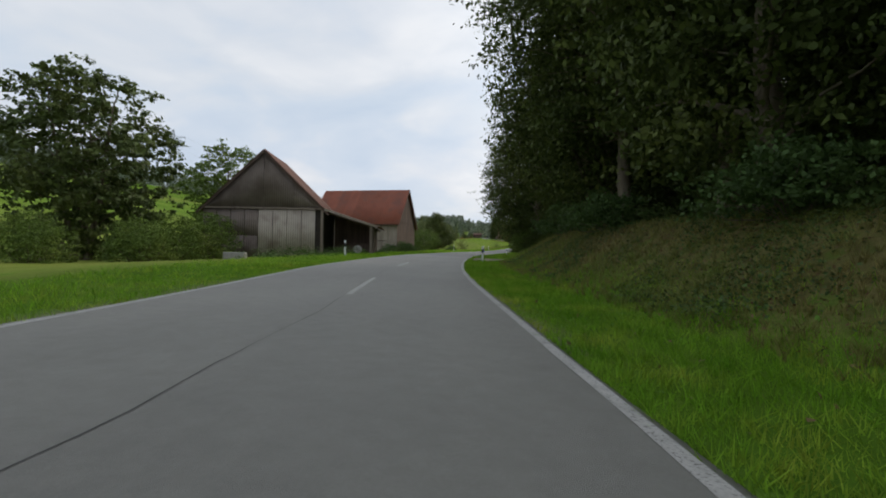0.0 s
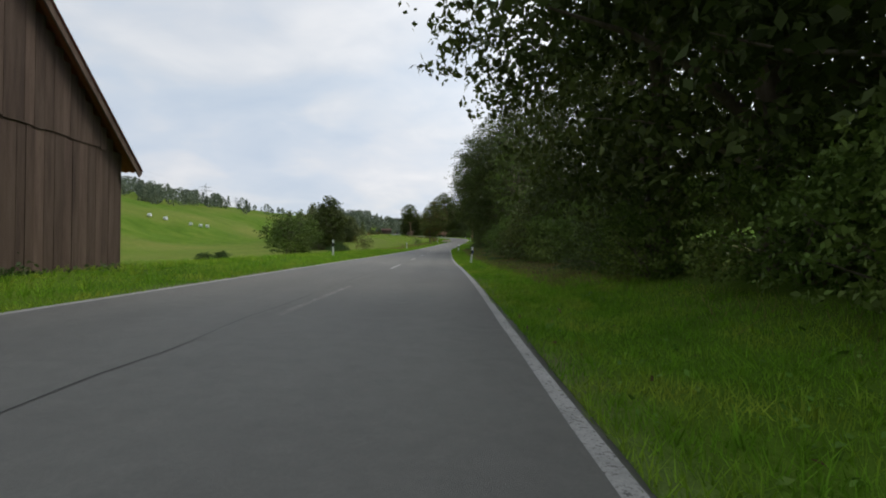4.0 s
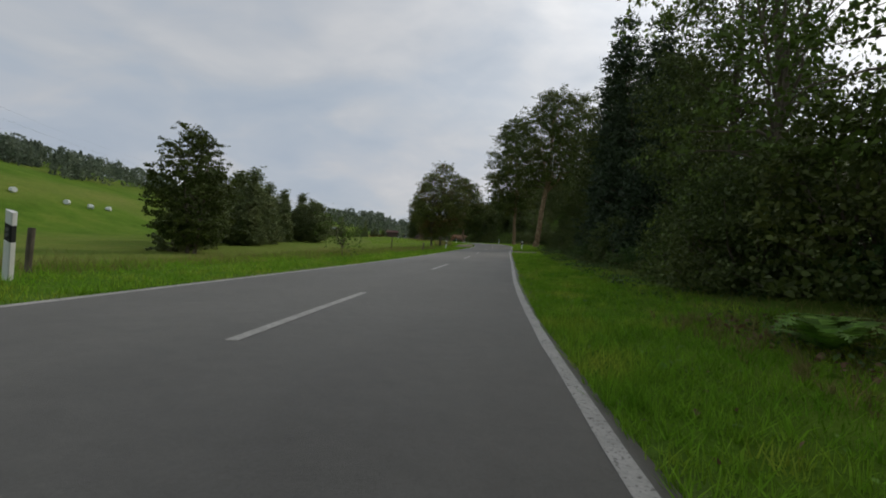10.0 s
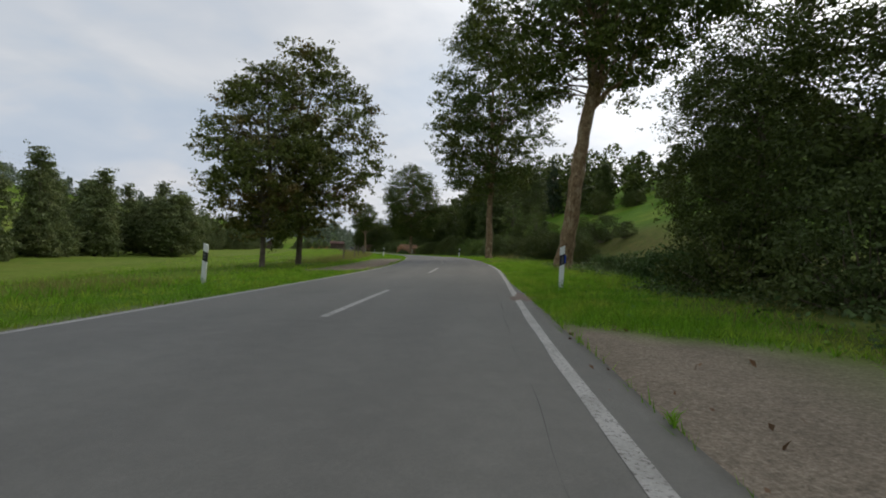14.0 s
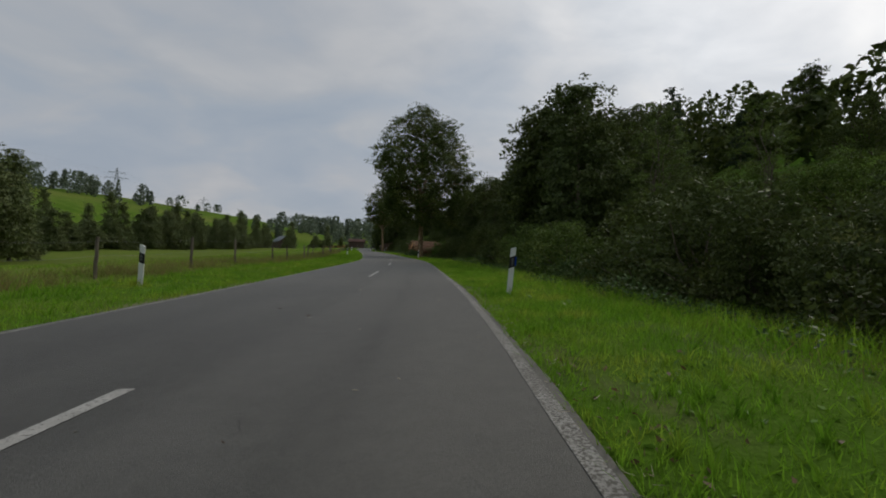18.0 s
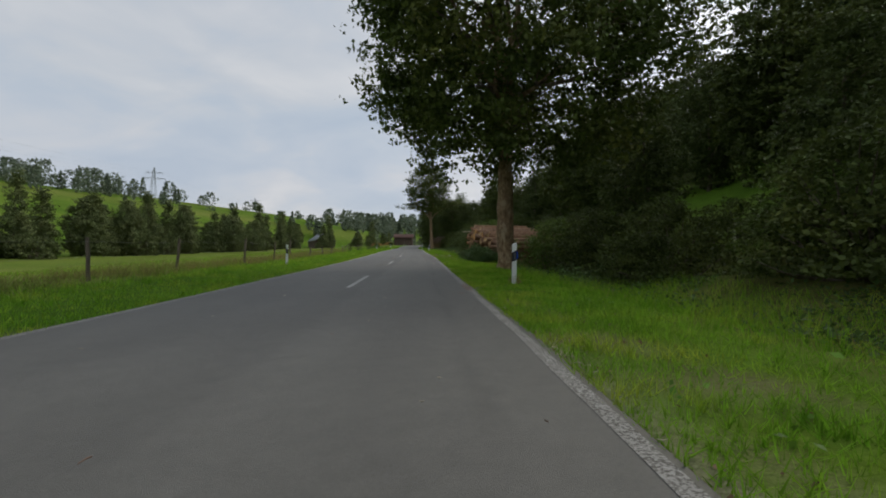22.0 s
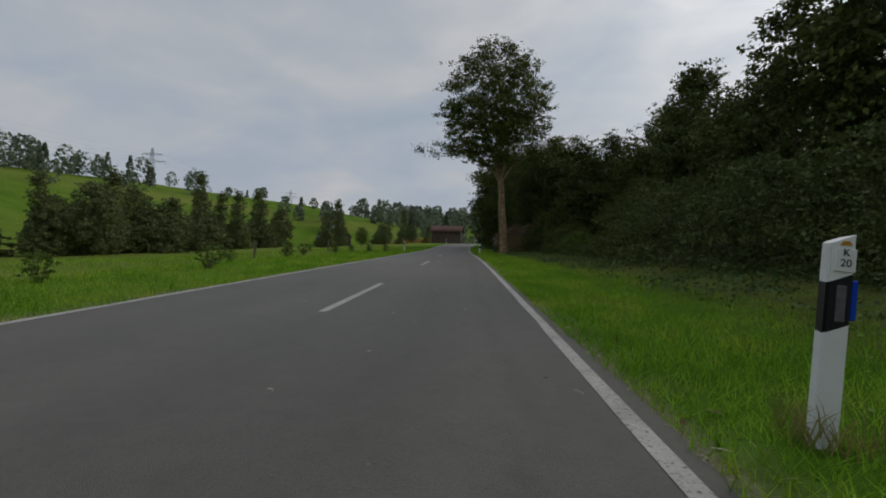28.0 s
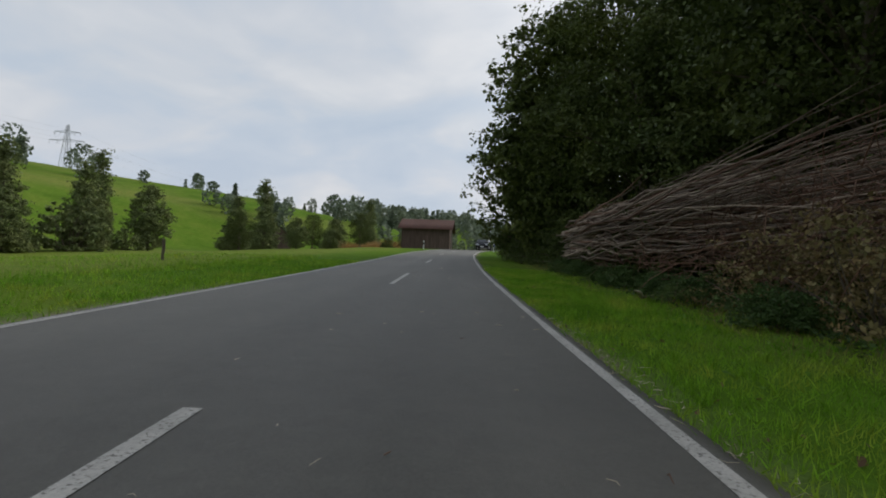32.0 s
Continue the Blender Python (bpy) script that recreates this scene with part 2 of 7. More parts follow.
def bark_plates(m):
    """Flaking plates: cracks between uneven cells that darken the bark and dent it."""
    N, L = m.node_tree.nodes, m.node_tree.links
    b = N["Principled BSDF"]
    src = b.inputs["Base Color"].links[0].from_socket
    tc = N.new("ShaderNodeTexCoord")
    mp = N.new("ShaderNodeMapping")
    mp.inputs["Scale"].default_value = (1, 1, 0.42)
    nz = N.new("ShaderNodeTexNoise")
    nz.inputs["Scale"].default_value, nz.inputs["Detail"].default_value = 6, 5
    L.new(tc.outputs["Object"], nz.inputs["Vector"])
    ad = N.new("ShaderNodeVectorMath")
    ad.operation = "MULTIPLY_ADD"
    L.new(nz.outputs["Color"], ad.inputs[0])
    ad.inputs[1].default_value = (0.34, 0.34, 0.34)
    L.new(tc.outputs["Object"], ad.inputs[2])
    L.new(ad.outputs[0], mp.inputs["Vector"])
    vo = N.new("ShaderNodeTexVoronoi")
    vo.feature = "DISTANCE_TO_EDGE"
    vo.inputs["Scale"].default_value = 15
    L.new(mp.outputs[0], vo.inputs["Vector"])
    mr = N.new("ShaderNodeMapRange")
    mr.inputs[1].default_value, mr.inputs[2].default_value, mr.inputs[3].default_value, mr.inputs[4].default_value = 0.0, 0.09, 0.72, 1.04
    L.new(vo.outputs["Distance"], mr.inputs[0])
    h = N.new("ShaderNodeHueSaturation")
    L.new(src, h.inputs["Color"])
    L.new(mr.outputs[0], h.inputs["Value"])
    L.new(h.outputs[0], b.inputs["Base Color"])
    bp = N.new("ShaderNodeBump")
    bp.inputs["Strength"].default_value, bp.inputs["Distance"].default_value = 0.8, 0.014
    L.new(mr.outputs[0], bp.inputs["Height"])
    L.new(b.inputs["Normal"].links[0].from_socket, bp.inputs["Normal"])
    L.new(bp.outputs[0], b.inputs["Normal"])


bark_plates(M_BARK_MAPLE)


# ---------------------------------------------------------------- mesh helpers
def mesh_obj(name, verts, faces, mat, parent=None, smooth=False, label=""):
    """A mesh object from arrays of places and of equal-sided faces."""
    verts = np.asarray(verts, np.float32).reshape(-1, 3)
    faces = np.asarray(faces, np.int32)
    k = faces.shape[1]
    me = bpy.data.meshes.new(name)
    me.vertices.add(len(verts))
    me.vertices.foreach_set("co", verts.ravel())
    me.loops.add(faces.size)
    me.loops.foreach_set("vertex_index", faces.ravel())
    me.polygons.add(len(faces))
    me.polygons.foreach_set("loop_start", np.arange(0, faces.size, k, dtype=np.int32))
    if smooth:
        me.polygons.foreach_set("use_smooth", np.ones(len(faces), bool))
    me.update(calc_edges=True)
    if mat:
        me.materials.append(mat)
    ob = new(name, me)
    if parent:
        ob.parent = parent
    if label:
        ob["label"] = label
    return ob


def part(name, bm, mat, parent=None, label="", smooth=False):
    me = bpy.data.meshes.new(name)
    if smooth:
        for f in bm.faces:
            f.smooth = True
    bm.to_mesh(me)
    bm.free()
    if mat:
        me.materials.append(mat)
    ob = new(name, me)
    if parent:
        ob.parent = parent
    if label:
        ob["label"] = label
    return ob


def box_bm(size, at=(0, 0, 0), bevel=0.0, turn=None, bm=None):
    own = bm or bmesh.new()
    r = bmesh.ops.create_cube(own, size=1.0)["verts"]
    m = Matrix.Translation(at) @ (turn or Matrix.Identity(4)) @ Matrix.Diagonal((*size, 1))
    bmesh.ops.transform(own, matrix=m, verts=r)
    if bevel:
        bmesh.ops.bevel(own, geom=[e for e in own.edges if e.verts[0] in r], offset=bevel, segments=1, affect="EDGES")
    return own


def tube(points, radii, sides=7):
    """Places and quads of a tapered tube along points."""
    points = np.asarray(points, float)
    radii = np.asarray(radii, float)
    n = len(points)
    t = np.gradient(points, axis=0)
    t /= np.linalg.norm(t, axis=1)[:, None] + 1e-9
    ref = np.where(np.abs(t[:, 2:3]) > 0.9, np.array([[1.0, 0, 0]]), np.array([[0, 0, 1.0]]))
    u = np.cross(t, ref)
    u /= np.linalg.norm(u, axis=1)[:, None] + 1e-9
    w = np.cross(t, u)
    a = np.linspace(0, 2 * np.pi, sides, endpoint=False)
    ring = points[:, None] + radii[:, None, None] * (np.cos(a)[None, :, None] * u[:, None] + np.sin(a)[None, :, None] * w[:, None])
    f = []
    for i in range(n - 1):
        for j in range(sides):
            k = (j + 1) % sides
            f.append((i * sides + j, i * sides + k, (i + 1) * sides + k, (i + 1) * sides + j))
    return ring.reshape(-1, 3), np.array(f, int)


def joined(pieces):
    vs, fs, base = [], [], 0
    for v, f in pieces:
        vs.append(v)
        fs.append(f + base)
        base += len(v)
    return np.concatenate(vs), np.concatenate(fs)


def leaves(centres, size, rng, up=0.5, out=None):
    """Quads for leaves at the centres; normals lean up and outwards."""
    n = len(centres)
    nrm = rng.normal(size=(n, 3))
    nrm[:, 2] += up
    if out is not None:
        nrm += out * 0.8
    nrm /= np.linalg.norm(nrm, axis=1)[:, None] + 1e-9
    ref = rng.normal(size=(n, 3))
    u = np.cross(nrm, ref)
    u /= np.linalg.norm(u, axis=1)[:, None] + 1e-9
    w = np.cross(nrm, u)
    sz = size * rng.uniform(0.6, 1.3, (n, 1))
    q = np.stack([centres - u * sz * 0.62, centres + w * sz * 0.36 + nrm * sz * 0.12, centres + u * sz * 0.62, centres - w * sz * 0.36 + nrm * sz * 0.12], 1)
    return q.reshape(-1, 3), np.arange(4 * n).reshape(-1, 4)


# ---------------------------------------------------------------- the road's line
CTRL = [(2.55, -84, -0.52), (0.82, -42, 0.08), (-0.91, 0, 0.69), (-1.86, 21, 1.33), (-0.77, 42, 1.95), (2.46, 63, 2.49), (5.74, 84, 2.96), (9.31, 105, 3.56),
        (13.0, 126, 4.27), (18.23, 147, 5.32), (23.64, 168, 6.55), (29.39, 189, 7.95), (32.85, 210, 9.28), (34.37, 231, 10.38), (34.96, 252, 11.45), (33.95, 273, 12.5),
        (32.75, 294, 13.63), (31.05, 315, 14.76), (29.69, 336, 15.87), (28.16, 357, 16.91), (26.39, 378, 17.9), (24.93, 399, 19.14), (24.2, 420, 20.6), (25.4, 438, 21.8), (30, 456, 22.7), (38.5, 473, 23.3), (51, 489, 23.8), (66, 506, 24.4), (79, 526, 25.2), (87, 550, 26.2), (90, 580, 27.4)]
BANK = [(-40, 1.4), (0, 1.3), (42, 1.9), (63, 2.4), (84, 3.1), (105, 2.7), (126, 1.2), (147, 0.1), (168, -1.0), (189, -2.1), (210, -2.4), (231, -1.4), (252, -1.4), (273, -1.2), (294, -0.7), (315, -0.1), (336, 0.5), (378, 0.8), (420, 0.6)]


def spline(points, step=0.5):
    p = np.array(points, float)
    p = np.concatenate([[2 * p[0] - p[1]], p, [2 * p[-1] - p[-2]]])
    out = []
    for i in range(1, len(p) - 2):
        a, b, c, d = p[i - 1:i + 3]
        for u in np.linspace(0, 1, 40, endpoint=False):
            out.append(0.5 * ((2 * b) + (c - a) * u + (2 * a - 5 * b + 4 * c - d) * u * u + (3 * b - a - 3 * c + d) * u ** 3))
    return np.array(out + [p[-2]])


LINE = spline(CTRL)
ARC = np.concatenate([[0], np.cumsum(np.linalg.norm(np.diff(LINE[:, :2], axis=0), axis=1))])
ARC -= ARC[np.argmin(np.abs(LINE[:, 1]))]
ROLL = np.interp(LINE[:, 1], [b[0] for b in BANK], [b[1] for b in BANK])
TAN = np.gradient(LINE[:, :2], axis=0)
HEAD = np.unwrap(np.arctan2(TAN[:, 1], TAN[:, 0]))
S0, S1 = ARC[0], ARC[-1]
MEAN_HEAD = math.radians(93)
HALF = 2.65          # centre line to the middle of the edge line
EDGE = 2.76          # edge of the asphalt


def road(s, d):
    """World x, y and the road plane's z for metres along and to the right of the centre line (arrays)."""
    s, d = np.broadcast_arrays(np.asarray(s, float), np.asarray(d, float))
    sc = np.clip(s, S0, S1)
    x, y, z = (np.interp(sc, ARC, LINE[:, k]) for k in range(3))
    h = np.interp(sc, ARC, HEAD)
    over = s - sc
    x, y = x + np.cos(h) * over, y + np.sin(h) * over
    z = z + np.where(over < 0, over * 0.028, np.minimum(over, 900) * 0.045)
    near = np.clip(d, -30, 30)
    far = d - near
    x = x + np.sin(h) * near + math.sin(MEAN_HEAD) * far
    y = y - np.cos(h) * near - math.cos(MEAN_HEAD) * far
    bank = np.tan(np.radians(np.interp(s, ARC, ROLL)))
    return x, y, z - bank * np.clip(d, -6, 6)


def smooth(a, b, x):
    u = np.clip((x - a) / (b - a), 0, 1)
    return u * u * (3 - 2 * u)


def wave(s, d, seed, size):
    """Cheap smooth noise from a few sines, about -1 to 1."""
    r = np.random.RandomState(seed)
    out = 0
    for k in range(5):
        a, b, c = r.uniform(-1, 1, 3)
        out = out + np.sin((s * a + d * b) * 6.28 / size * (1 + 0.5 * k) + c * 9) / (1 + 0.4 * k)
    return out / 2.6


def prof(s, *rows):
    return np.interp(s, [r[0] for r in rows], [r[1] for r in rows])


def lift(s, d):
    """Height of the ground over the road plane."""
    s, d = np.broadcast_arrays(np.asarray(s, float), np.asarray(d, float))
    a = np.abs(d)
    r = np.zeros(s.shape)
    # under the asphalt the ground lies lower; the verge is level with it
    r = r - 0.12 * (1 - smooth(EDGE - 0.12, EDGE + 0.02, a)) - 0.015
    # right side: bank, then the wooded slope
    bank = prof(s, (-40, 1.7), (18, 1.8), (24, 1.8), (30.5, 1.7), (32.5, 0.7), (34, 0.05), (40, 0.05), (47, 0.9), (58, 0.7), (74, 0.25), (92, 0.8), (112, 0.9), (126, 0.4), (136, 0.2), (150, 0.1), (157, 0.4), (164, 0.4), (166.5, 0.0), (176, 0.0), (182, -0.3), (196, -0.3), (200, -0.05), (204, -0.1), (212, -0.45), (262, -0.3), (275, -0.7), (300, -0.45), (306, 0.0), (312, 0.0), (330, 0.3), (390, 0.15))
    slope = prof(s, (-40, 0.25), (28, 0.22), (50, 0.16), (75, 0.12), (150, 0.1), (185, 0.14), (205, 0.4), (300, 0.42), (330, 0.3), (430, 0.2))
    right = bank * smooth(4.3, 8.5, d) + slope * np.clip(d - 9, 0, 55) * smooth(9, 16, d)
    # a grassy shelf between the ditch and the thicket
    right = right + 0.75 * smooth(257, 264, s) * (1 - smooth(271, 277, s)) * smooth(6.2, 10.0, d) * (1 - smooth(14, 20, d))
    # left side: the meadow, the stream's hollow and the hill
    drop = prof(s, (0, -0.3), (60, -0.4), (85, -0.7), (110, -1.4), (175, -1.6), (205, -1.9), (300, -2.3), (380, -2.0), (430, -1.6))
    wide = prof(s, (60, 14), (110, 22), (180, 24), (215, 42), (400, 42))
    foot = prof(s, (-50, 30), (40, 26), (110, 34), (170, 62), (220, 76), (300, 72), (420, 62), (700, 62))
    steep = prof(s, (-50, 0.2), (100, 0.2), (200, 0.26), (420, 0.27), (700, 0.24))
    cap = prof(s, (-50, 40), (150, 42), (250, 52), (420, 50), (560, 32), (700, 16), (1000, 12))
    rise = steep * np.clip(-d - foot, 0, 700) * smooth(0, 40, -d - foot)
    left = drop * smooth(5.5, wide, -d) + cap * np.tanh(rise / cap)
    side = np.where(d > 0, right, left)
    rough = (0.05 * wave(s, d, 3, 7) + 0.12 * wave(s, d, 5, 23)) * smooth(4, 10, a) + 1.6 * wave(s, d, 6, 120) * smooth(60, 130, a)
    far = 20 * smooth(640, 960, s)
    return r + side + rough + far


def spot(s, d, up=0.0):
    """A place on the ground (or above it), as a Vector."""
    x, y, z = road(s, d)
    return Vector((float(x), float(y), float(z + lift(s, d)) + up))


def turn_of(s):
    """Degrees to turn a thing whose +y runs along the road."""
    return math.degrees(float(np.interp(s, ARC, HEAD))) - 90


def along(s, d, up=0.0, turn=0.0, scale=1.0):
    p = spot(s, d, up)
    return pose(p.x, p.y, p.z, 0, 0, turn_of(s) + turn) @ Matrix.Scale(scale, 4)


# ---------------------------------------------------------------- ground and road
def ground_material():
    m = bpy.data.materials.new("turf")
    m.use_nodes = True
    N, L = m.node_tree.nodes, m.node_tree.links
    b = N["Principled BSDF"]
    b.inputs["Roughness"].default_value = 0.95
    b.inputs["Specular IOR Level"].default_value = 0.02
    tc = N.new("ShaderNodeTexCoord")

    def nz(sc, det=5):
        n = N.new("ShaderNodeTexNoise")
        n.inputs["Scale"].default_value = sc
        n.inputs["Detail"].default_value = det
        n.inputs["Roughness"].default_value = 0.65
        L.new(tc.outputs["Object"], n.inputs["Vector"])
        return n.outputs["Fac"]

    def ramp(f, stops):
        r = N.new("ShaderNodeValToRGB")
        e = r.color_ramp.elements
        while len(e) < len(stops):
            e.new(0.5)
        for k, (p, c) in enumerate(stops):
            e[k].position, e[k].color = p, (*c, 1)
        L.new(f, r.inputs[0])
        return r.outputs[0]

    def mix(f, a, c):
        x = N.new("ShaderNodeMix")
        x.data_type = "RGBA"
        L.new(f, x.inputs[0])
        L.new(a, x.inputs[6])
        L.new(c, x.inputs[7])
        return x.outputs[2]

    def attr(n):
        a = N.new("ShaderNodeAttribute")
        a.attribute_name = n
        return a.outputs["Fac"]

    meadow = ramp(nz(0.12), [(0.35, (0.068, 0.142, 0.012)), (0.5, (0.094, 0.178, 0.017)), (0.65, (0.135, 0.2, 0.026))])
    litter = ramp(nz(1.6), [(0.35, (0.075, 0.08, 0.026)), (0.5, (0.15, 0.112, 0.052)), (0.65, (0.085, 0.11, 0.025))])
    dirt = ramp(nz(34.0, 7), [(0.35, (0.19, 0.155, 0.115)), (0.55, (0.285, 0.235, 0.175)), (0.7, (0.36, 0.305, 0.235))])
    dry = ramp(nz(0.5), [(0.4, (0.155, 0.195, 0.036)), (0.55, (0.2, 0.215, 0.055)), (0.65, (0.13, 0.2, 0.032))])
    col = mix(attr("dry"), meadow, dry)
    col = mix(attr("litter"), col, litter)
    col = mix(attr("dirt"), col, dirt)
    hs = N.new("ShaderNodeHueSaturation")
    mr = N.new("ShaderNodeMapRange")
    mr.inputs[3].default_value, mr.inputs[4].default_value = 0.45, 1.5
    nm = N.new("ShaderNodeMath")
    nm.operation = "MULTIPLY_ADD"
    L.new(nz(1.3, 4), nm.inputs[0])
    nm.inputs[1].default_value = 0.7
    half = N.new("ShaderNodeMath")
    half.operation = "MULTIPLY_ADD"
    grain = N.new("ShaderNodeMath")
    grain.operation = "MULTIPLY_ADD"
    L.new(nz(75, 5), grain.inputs[0])
    grain.inputs[1].default_value = 1.1
    mid = N.new("ShaderNodeMath")
    mid.operation = "MULTIPLY_ADD"
    L.new(nz(14, 3), mid.inputs[0])
    mid.inputs[1].default_value, mid.inputs[2].default_value = 0.6, -0.7
    L.new(mid.outputs[0], grain.inputs[2])
    L.new(grain.outputs[0], half.inputs[0])
    half.inputs[1].default_value, half.inputs[2].default_value = 1.0, 0.0
    L.new(half.outputs[0], nm.inputs[2])
    L.new(nm.outputs[0], mr.inputs[0])
    L.new(mr.outputs[0], hs.inputs["Value"])
    L.new(col, hs.inputs["Color"])
    L.new(hs.outputs[0], b.inputs["Base Color"])
    bp = N.new("ShaderNodeBump")
    bp.inputs["Strength"].default_value = 0.8
    bp.inputs["Distance"].default_value = 0.06
    L.new(nz(9, 4), bp.inputs["Height"])
    L.new(bp.outputs[0], b.inputs["Normal"])
    return m


# gravel tracks and yards off the road: (first s, last s, far d, sign)
TRACKS = [(32.6, 40.3, 14, 1), (166.5, 173.2, 5.3, 1), (199.0, 204.4, 9, 1), (306.6, 310.6, 14, 1), (187, 210, 5.6, -1)]


def ground_zones(s, d):
    """How much of the turf is litter, dirt or dry grass."""
    litter = smooth(4.6, 6.2, d + 0.5 * wave(s, d, 11, 6)) * prof(s, (-40, 0.85), (25, 0.85), (32, 0.3), (60, 0.2), (72, 0.9), (112, 0.9), (124, 0.25), (165, 0.5), (200, 0.75), (250, 0.6), (262, 0.8), (300, 0.3), (330, 0.5), (360, 0.6))
    litter = np.where(d > 14, np.maximum(litter, 0.0) * (1 - smooth(14, 22, d)), litter)
    dirt = np.zeros(np.shape(s))
    for a, b, e, sg in TRACKS:
        w = wave(s, d, 21, 3) * 0.35
        wb = w - (0.75 * np.clip(d - 3.0, 0, 5) if a == 166.5 else 0.0)
        k = smooth(a - 0.5 + w, a + 0.4 + w, s) * (1 - smooth(b - 0.4 + wb, b + 0.5 + wb, s)) * smooth(EDGE - 0.3, EDGE, d * sg) * (1 - smooth(e - 1.5, e + 1.5, d * sg))
        dirt = np.maximum(dirt, k * (0.4 if a == 199.0 else 1.0))
        litter = np.maximum(litter, 0.8 * k) if a == 199.0 else litter
    way = smooth(40.5, 42, s) * (1 - smooth(50, 53, s)) * (1 - smooth(0.15, 0.5, np.abs(d - 6.6 - 0.32 * (s - 41) + 0.3 * wave(s, 0 * d, 22, 5))))
    dirt = np.maximum(dirt, 0.65 * way)
    bald = smooth(205, 212, s) * (1 - smooth(262, 275, s)) * smooth(2.8, 3.1, d) * (1 - smooth(4.2, 5.2, d)) * smooth(0.25, 0.7, wave(s, d, 23, 2.2))
    dirt = np.maximum(dirt, 0.25 * bald)
    litter = np.maximum(litter, 0.6 * bald)
    shoulder = 0.75 * smooth(EDGE - 0.1, EDGE, np.abs(d)) * (1 - smooth(EDGE + 0.08, EDGE + 0.35 + 0.12 * wave(s, d, 31, 2), np.abs(d)))
    dirt = np.maximum(dirt, shoulder * np.clip(0.5 + wave(s, 0 * d, 33, 9), 0, 1))
    chips = smooth(286, 290, s) * (1 - smooth(303, 307, s)) * smooth(2.75, 3.0, d) * (1 - smooth(4.6, 6, d)) * np.clip(0.65 + 0.7 * wave(s, d, 24, 1.6), 0, 0.95)
    dirt = np.maximum(dirt, 0.5 * chips)
    litter = np.maximum(litter, chips)
    dry = 0.5 * smooth(5, 9, -d) * (1 - smooth(16, 26, -d)) * np.clip(0.4 + wave(s, d, 41, 18), 0, 1) * smooth(120, 150, s)
    dry = np.maximum(dry, smooth(5, 8, -d) * np.clip(0.6 + 0.3 * wave(s, d, 42, 60), 0, 1))
    # the hillside's fields: greener, with paler mown strips
    hill = smooth(48, 75, -d)
    dry = dry * (1 - 0.8 * hill) + 0.5 * hill * smooth(0.15, 0.4, wave(s, d * 2.2, 44, 150)) + 0.35 * hill * smooth(0.3, 0.5, wave(s * 0.4, d * 3, 46, 90))
    return np.clip(litter, 0, 1), np.clip(dirt, 0, 1), np.clip(dry, 0, 1)


def build_ground():
    s = np.unique(np.concatenate([np.arange(-300, -20, 12), np.arange(-20, 420, 0.75), np.arange(420, 560, 4), np.arange(560, 1500, 22)]))
    half = np.concatenate([[0, 1.4, 2.4, 2.6, 2.68, 2.76, 2.86, 3.0, 3.3], np.arange(3.6, 9, 0.35), np.arange(9, 20, 0.8), np.arange(20, 60, 2.5), np.arange(60, 150, 8), np.arange(150, 760, 40)])
    d = np.concatenate([-half[:0:-1], half])
    S, D = np.meshgrid(s, d, indexing="ij")
    x, y, z = road(S, D)
    z = z + lift(S, D)
    n, m = S.shape
    idx = np.arange(n * m).reshape(n, m)
    f = np.stack([idx[:-1, :-1], idx[:-1, 1:], idx[1:, 1:], idx[1:, :-1]], -1).reshape(-1, 4)[:, ::-1]
    ob = mesh_obj("ground", np.stack([x, y, z], -1), f, ground_material(), smooth=True)
    for name, v in zip(("litter", "dirt", "dry"), ground_zones(S, D)):
        a = ob.data.attributes.new(name, "FLOAT", "POINT")
        a.data.foreach_set("value", v.astype(np.float32).ravel())
    tagged(ob, "green meadow and leaf-littered bank beside the road", "ground", kind="structure")


def strip(name, s, d0, d1, up, mat, parent=None, cols=2, thick=0.0):
    """A strip along the road between two offsets, at a height over the road plane."""
    s = np.asarray(s, float)
    u = np.linspace(0, 1, cols)
    D = np.asarray(d0 + 0 * s)[:, None] * (1 - u) + np.asarray(d1 + 0 * s)[:, None] * u
    S = s[:, None] + 0 * D
    x, y, z = road(S, D)
    n, m = S.shape
    v = np.stack([x, y, z + up], -1).reshape(-1, 3)
    idx = np.arange(n * m).reshape(n, m)
    f = np.stack([idx[:-1, :-1], idx[:-1, 1:], idx[1:, 1:], idx[1:, :-1]], -1).reshape(-1, 4)[:, ::-1]
    if thick:
        lo = v - np.array([0, 0, thick])
        k = n * m
        e1 = np.stack([idx[:-1, 0], idx[1:, 0], idx[1:, 0] + k, idx[:-1, 0] + k], -1)
        e2 = np.stack([idx[1:, -1], idx[:-1, -1], idx[:-1, -1] + k, idx[1:, -1] + k], -1)
        v, f = np.concatenate([v, lo]), np.concatenate([f, e1[:, ::-1], e2[:, ::-1]])
    return mesh_obj(name, v, f, mat, parent)


DASHES = (-14.5, -2.5, 9.5, 20.5, 31.5, 43.2, 54.4, 66.2, 78.2, 90.2, 102.1, 114.1, 126.3, 138.4, 150.1, 161.6, 173.4, 185.3, 197, 201.6, 211.6, 229.2, 242.4, 255.9, 269.8, 283.0, 296.8, 309.5, 323.2, 336.9, 349.8, 363.8, 378.1, 391.1, 404, 417, 430, 443, 456)


def edge_out(s):
    """Where the asphalt ends on the right-hand side."""
    return EDGE + 0.04 * wave(s, 0 * s, 52, 5) + prof(s, (130, 0), (138, 0.07), (165, 0.08), (168, 0.22), (175, 0.2), (180, 0), (199, 0), (202, 0.12), (206, 0), (312, 0), (325, 0.06))


